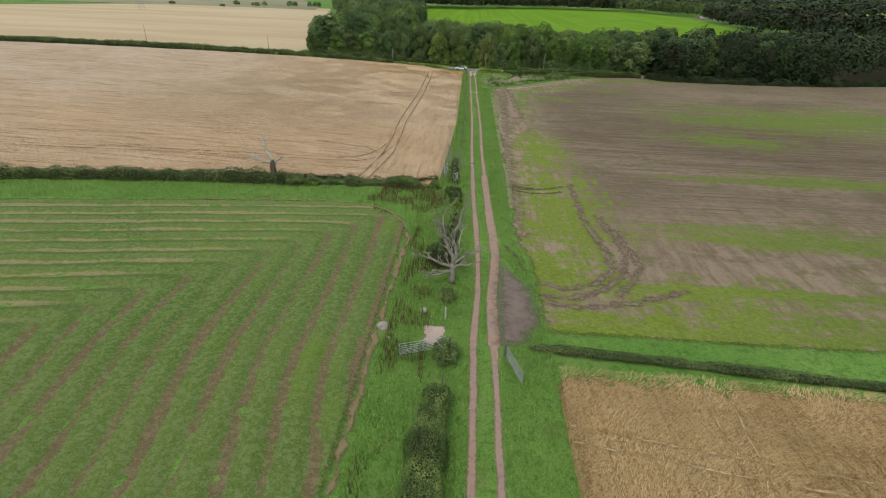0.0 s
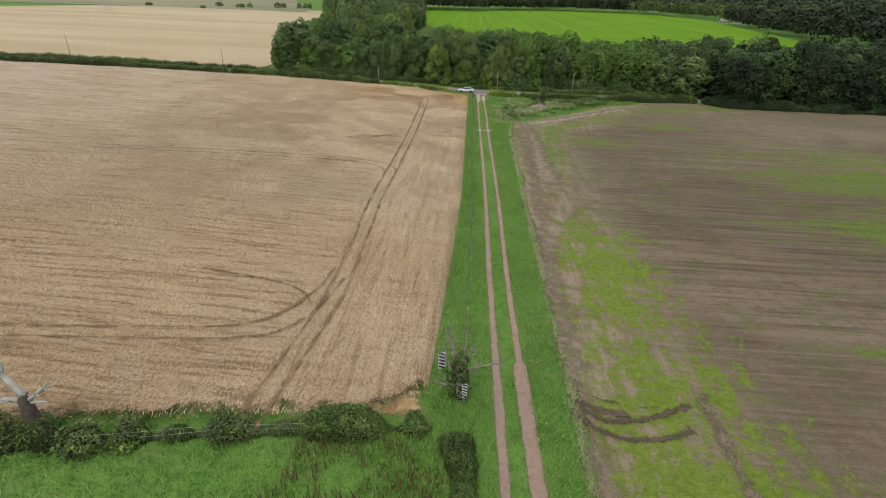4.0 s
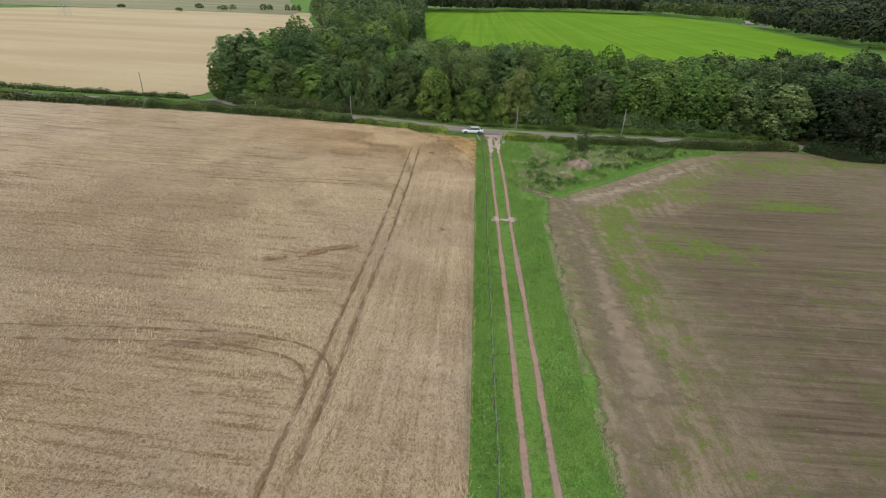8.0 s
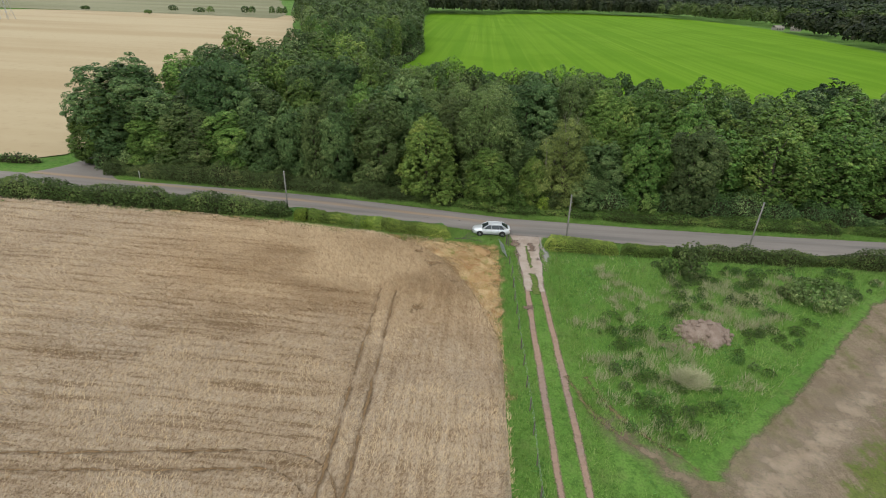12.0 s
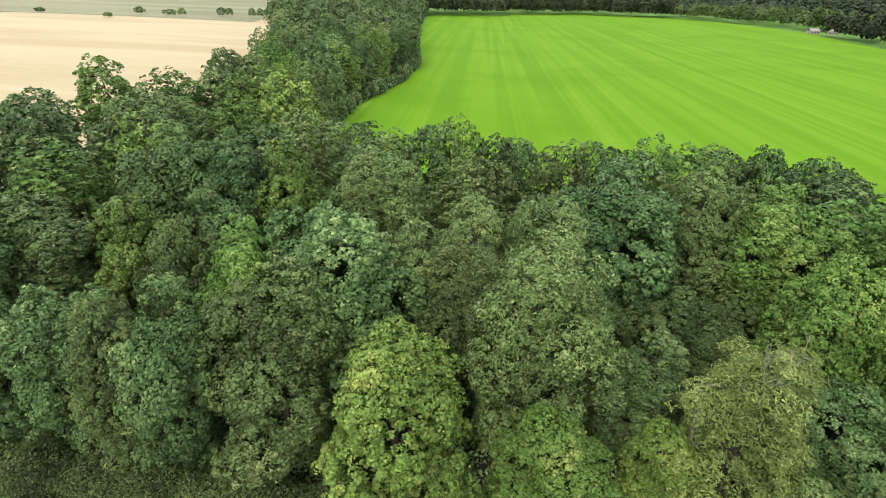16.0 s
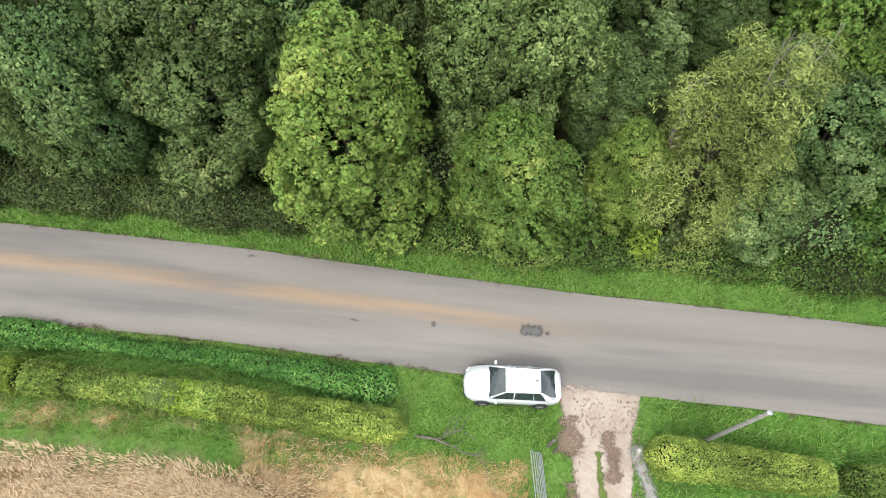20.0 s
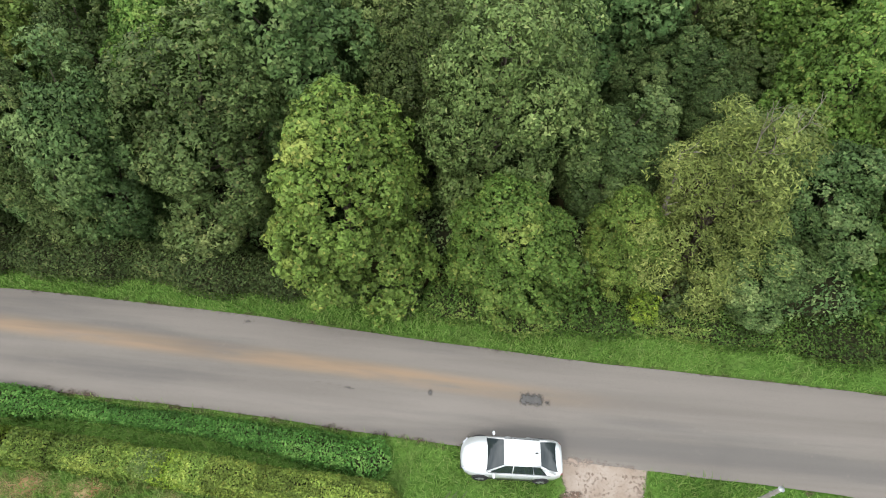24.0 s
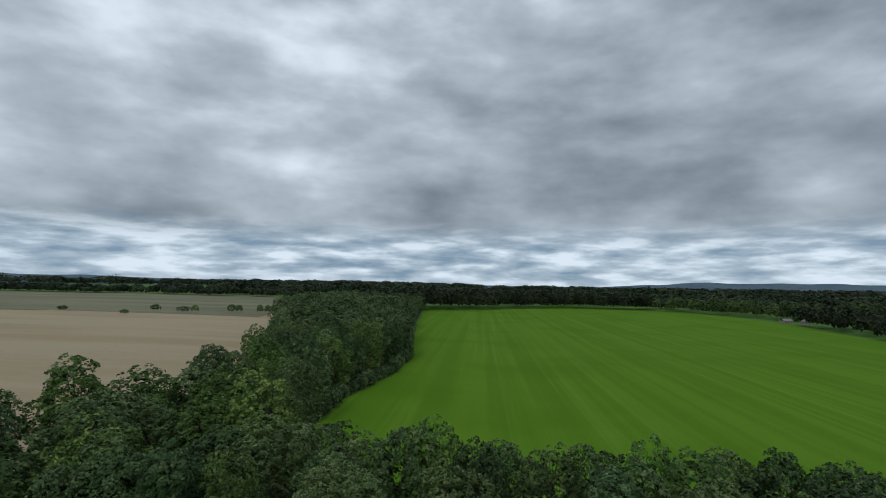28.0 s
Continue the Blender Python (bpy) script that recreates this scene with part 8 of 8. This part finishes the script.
                box(bm, (math.cos(a) * 0.11, 0.09 * s, math.sin(a) * 0.11), (0.2, 0.03, 0.06), ry=-a)
            bmesh.ops.create_cone(bm, cap_ends=True, segments=20, radius1=0.06, radius2=0.06, depth=0.05, matrix=Matrix.Translation((0, 0.09 * s, 0)) @ Matrix.Rotation(math.pi / 2, 4, "X"))
            part("rim", bm, M["alloy"], wheel)
    for nm, c, sz_, mt in (("grille", (2.35, 0, 0.56), (0.05, 0.7, 0.14), "trim"), ("bumper_intake", (2.3, 0, 0.36), (0.12, 1.1, 0.1), "trim"), ("number_plate", (-2.37, 0, 0.72), (0.02, 0.5, 0.11), "plate"), ("rear_bumper_trim", (-2.34, 0, 0.42), (0.06, 1.2, 0.1), "trim")):
        bm = bmesh.new()
        box(bm, c, sz_, bevel=0.01)
        part(nm, bm, M[mt], root)
    bm = bmesh.new()
    box(bm, (-1.12, 0, 1.5), (0.14, 0.05, 0.06), bevel=0.015)
    part("roof_aerial", bm, M["trim"], root)
    return root


car(-2.88, 204.1, 181.3)


# ---- far farm and mast ----
def farm_building(label, x, y, w, d, h, rz):
    root = thing("farm_building", label, "building", "far farm", ground_at(x, y, -0.2), rz)
    bm = bmesh.new()
    for sy, hh in ((-d / 2, h), (d / 2, h)):
        box(bm, (0, sy, hh / 2), (w, 0.3, hh))
    for sx in (-w / 2, w / 2):
        box(bm, (sx, 0, h / 2), (0.3, d - 0.31, h))
    part("wall", bm, M["stone"], root)
    for s in (1, -1):
        bm = bmesh.new()
        box(bm, (0, s * d / 4, h + d * 0.14), (w + 0.6, d * 0.6, 0.15), rx=-s * 0.5)
        part("roof", bm, M["stone"], root)
    for i in (-1, 0, 1):
        bm = bmesh.new()
        box(bm, (i * w * 0.3, -d / 2 - 0.16, h * 0.5), (w * 0.12, 0.06, h * 0.35))
        part("window", bm, M["glass"], root)
    return root


farm_building("small whitewashed farm building at the far field edge", 279, 724, 9, 6, 2.6, 10)
farm_building("low stone barn beside the far farmyard", 291, 715, 8, 6, 3.0, -20)

mast = thing("pylon", "grey steel lattice pylon in the pale field", "pylon", "", ground_at(-261, 440, -0.3))
for s in ((1, 1), (1, -1), (-1, 1), (-1, -1)):
    bm = bmesh.new()
    tube(bm, [(s[0] * 2.4, s[1] * 2.4, 0), (s[0] * 0.8, s[1] * 0.8, 14), (s[0] * 0.3, s[1] * 0.3, 22)], [0.09, 0.08, 0.06], 5)
    part("leg", bm, M["steel"], mast)
for z0, z1 in ((0, 5), (5, 9), (9, 12), (12, 15), (15, 18), (18, 21)):
    a, b = np.interp(z0, [0, 14, 22], [2.4, 0.8, 0.3]), np.interp(z1, [0, 14, 22], [2.4, 0.8, 0.3])
    for s in (1, -1):
        bm = bmesh.new()
        tube(bm, [(-a, s * a, z0), (b, s * b, z1)], [0.05, 0.05], 4)
        tube(bm, [(a, s * a, z0), (-b, s * b, z1)], [0.05, 0.05], 4)
        part("brace", bm, M["steel"], mast)
for z, w in ((15, 3.2), (18, 2.6), (21, 2.0)):
    bm = bmesh.new()
    tube(bm, [(-w, 0, z), (w, 0, z)], [0.08, 0.08], 5)
    part("crossarm", bm, M["steel"], mast)

# ---- clumps of tall weeds on the waste ground ----
def weed_patch(label, count, leaf, material, seed, tall):
    rng = np.random.default_rng(seed)
    vs, fs, k = [], [], 0
    while len(vs) < count:
        cx, cy = rng.uniform(6.6, 40.0), rng.uniform(171.0, 199.0)
        south = float(np.interp(cx, [6, 10.5, 16, 24.5, 36, 45], [148, 170.5, 175.5, 183, 193.5, 199]))
        if cy < south or (cx < 16 and cy > 189):
            continue
        if math.hypot(cx - 16.6, cy - 184.6) < 3.4 or math.hypot(cx - 13.3, cy - 179.8) < 3.4 or math.hypot(cx - 30, cy - 192) < 4.5:
            continue
        r = rng.uniform(0.25, 0.8)
        n = int(420 * r * r) + 60
        a, d = rng.random(n) * 2 * math.pi, np.sqrt(rng.random(n))
        x, y = cx + np.cos(a) * d * r * rng.uniform(0.8, 1.6), cy + np.sin(a) * d * r
        z = zg(x, y) + tall * r ** 0.5 * (1 - d ** 2.2) * (0.35 + 0.65 * rng.random(n)) + 0.08
        up = np.stack([np.cos(a) * d, np.sin(a) * d, 0.7 + 0 * a], 1) + rng.normal(size=(n, 3)) * 0.4
        v, f = leaf_blades(np.stack([x, y, z], 1), up, leaf, rng, narrow=0.5)
        vs.append(v)
        fs.append(f + k)
        k += len(v)
    stuff("weed_clumps", label, "weeds", material, np.concatenate(vs), np.concatenate(fs))


weed_patch("clumps of dark green nettles on the rough ground", 26, 0.13, M["leaf_nettle"], 901, 0.9)
weed_patch("clumps of grey-green docks and thistles on the rough ground", 34, 0.13, M["leaf_olive"], 902, 0.9)
weed_patch("bright yellow-green weeds scattered over the rough ground", 90, 0.13, M["leaf_mid"], 903, 0.7)
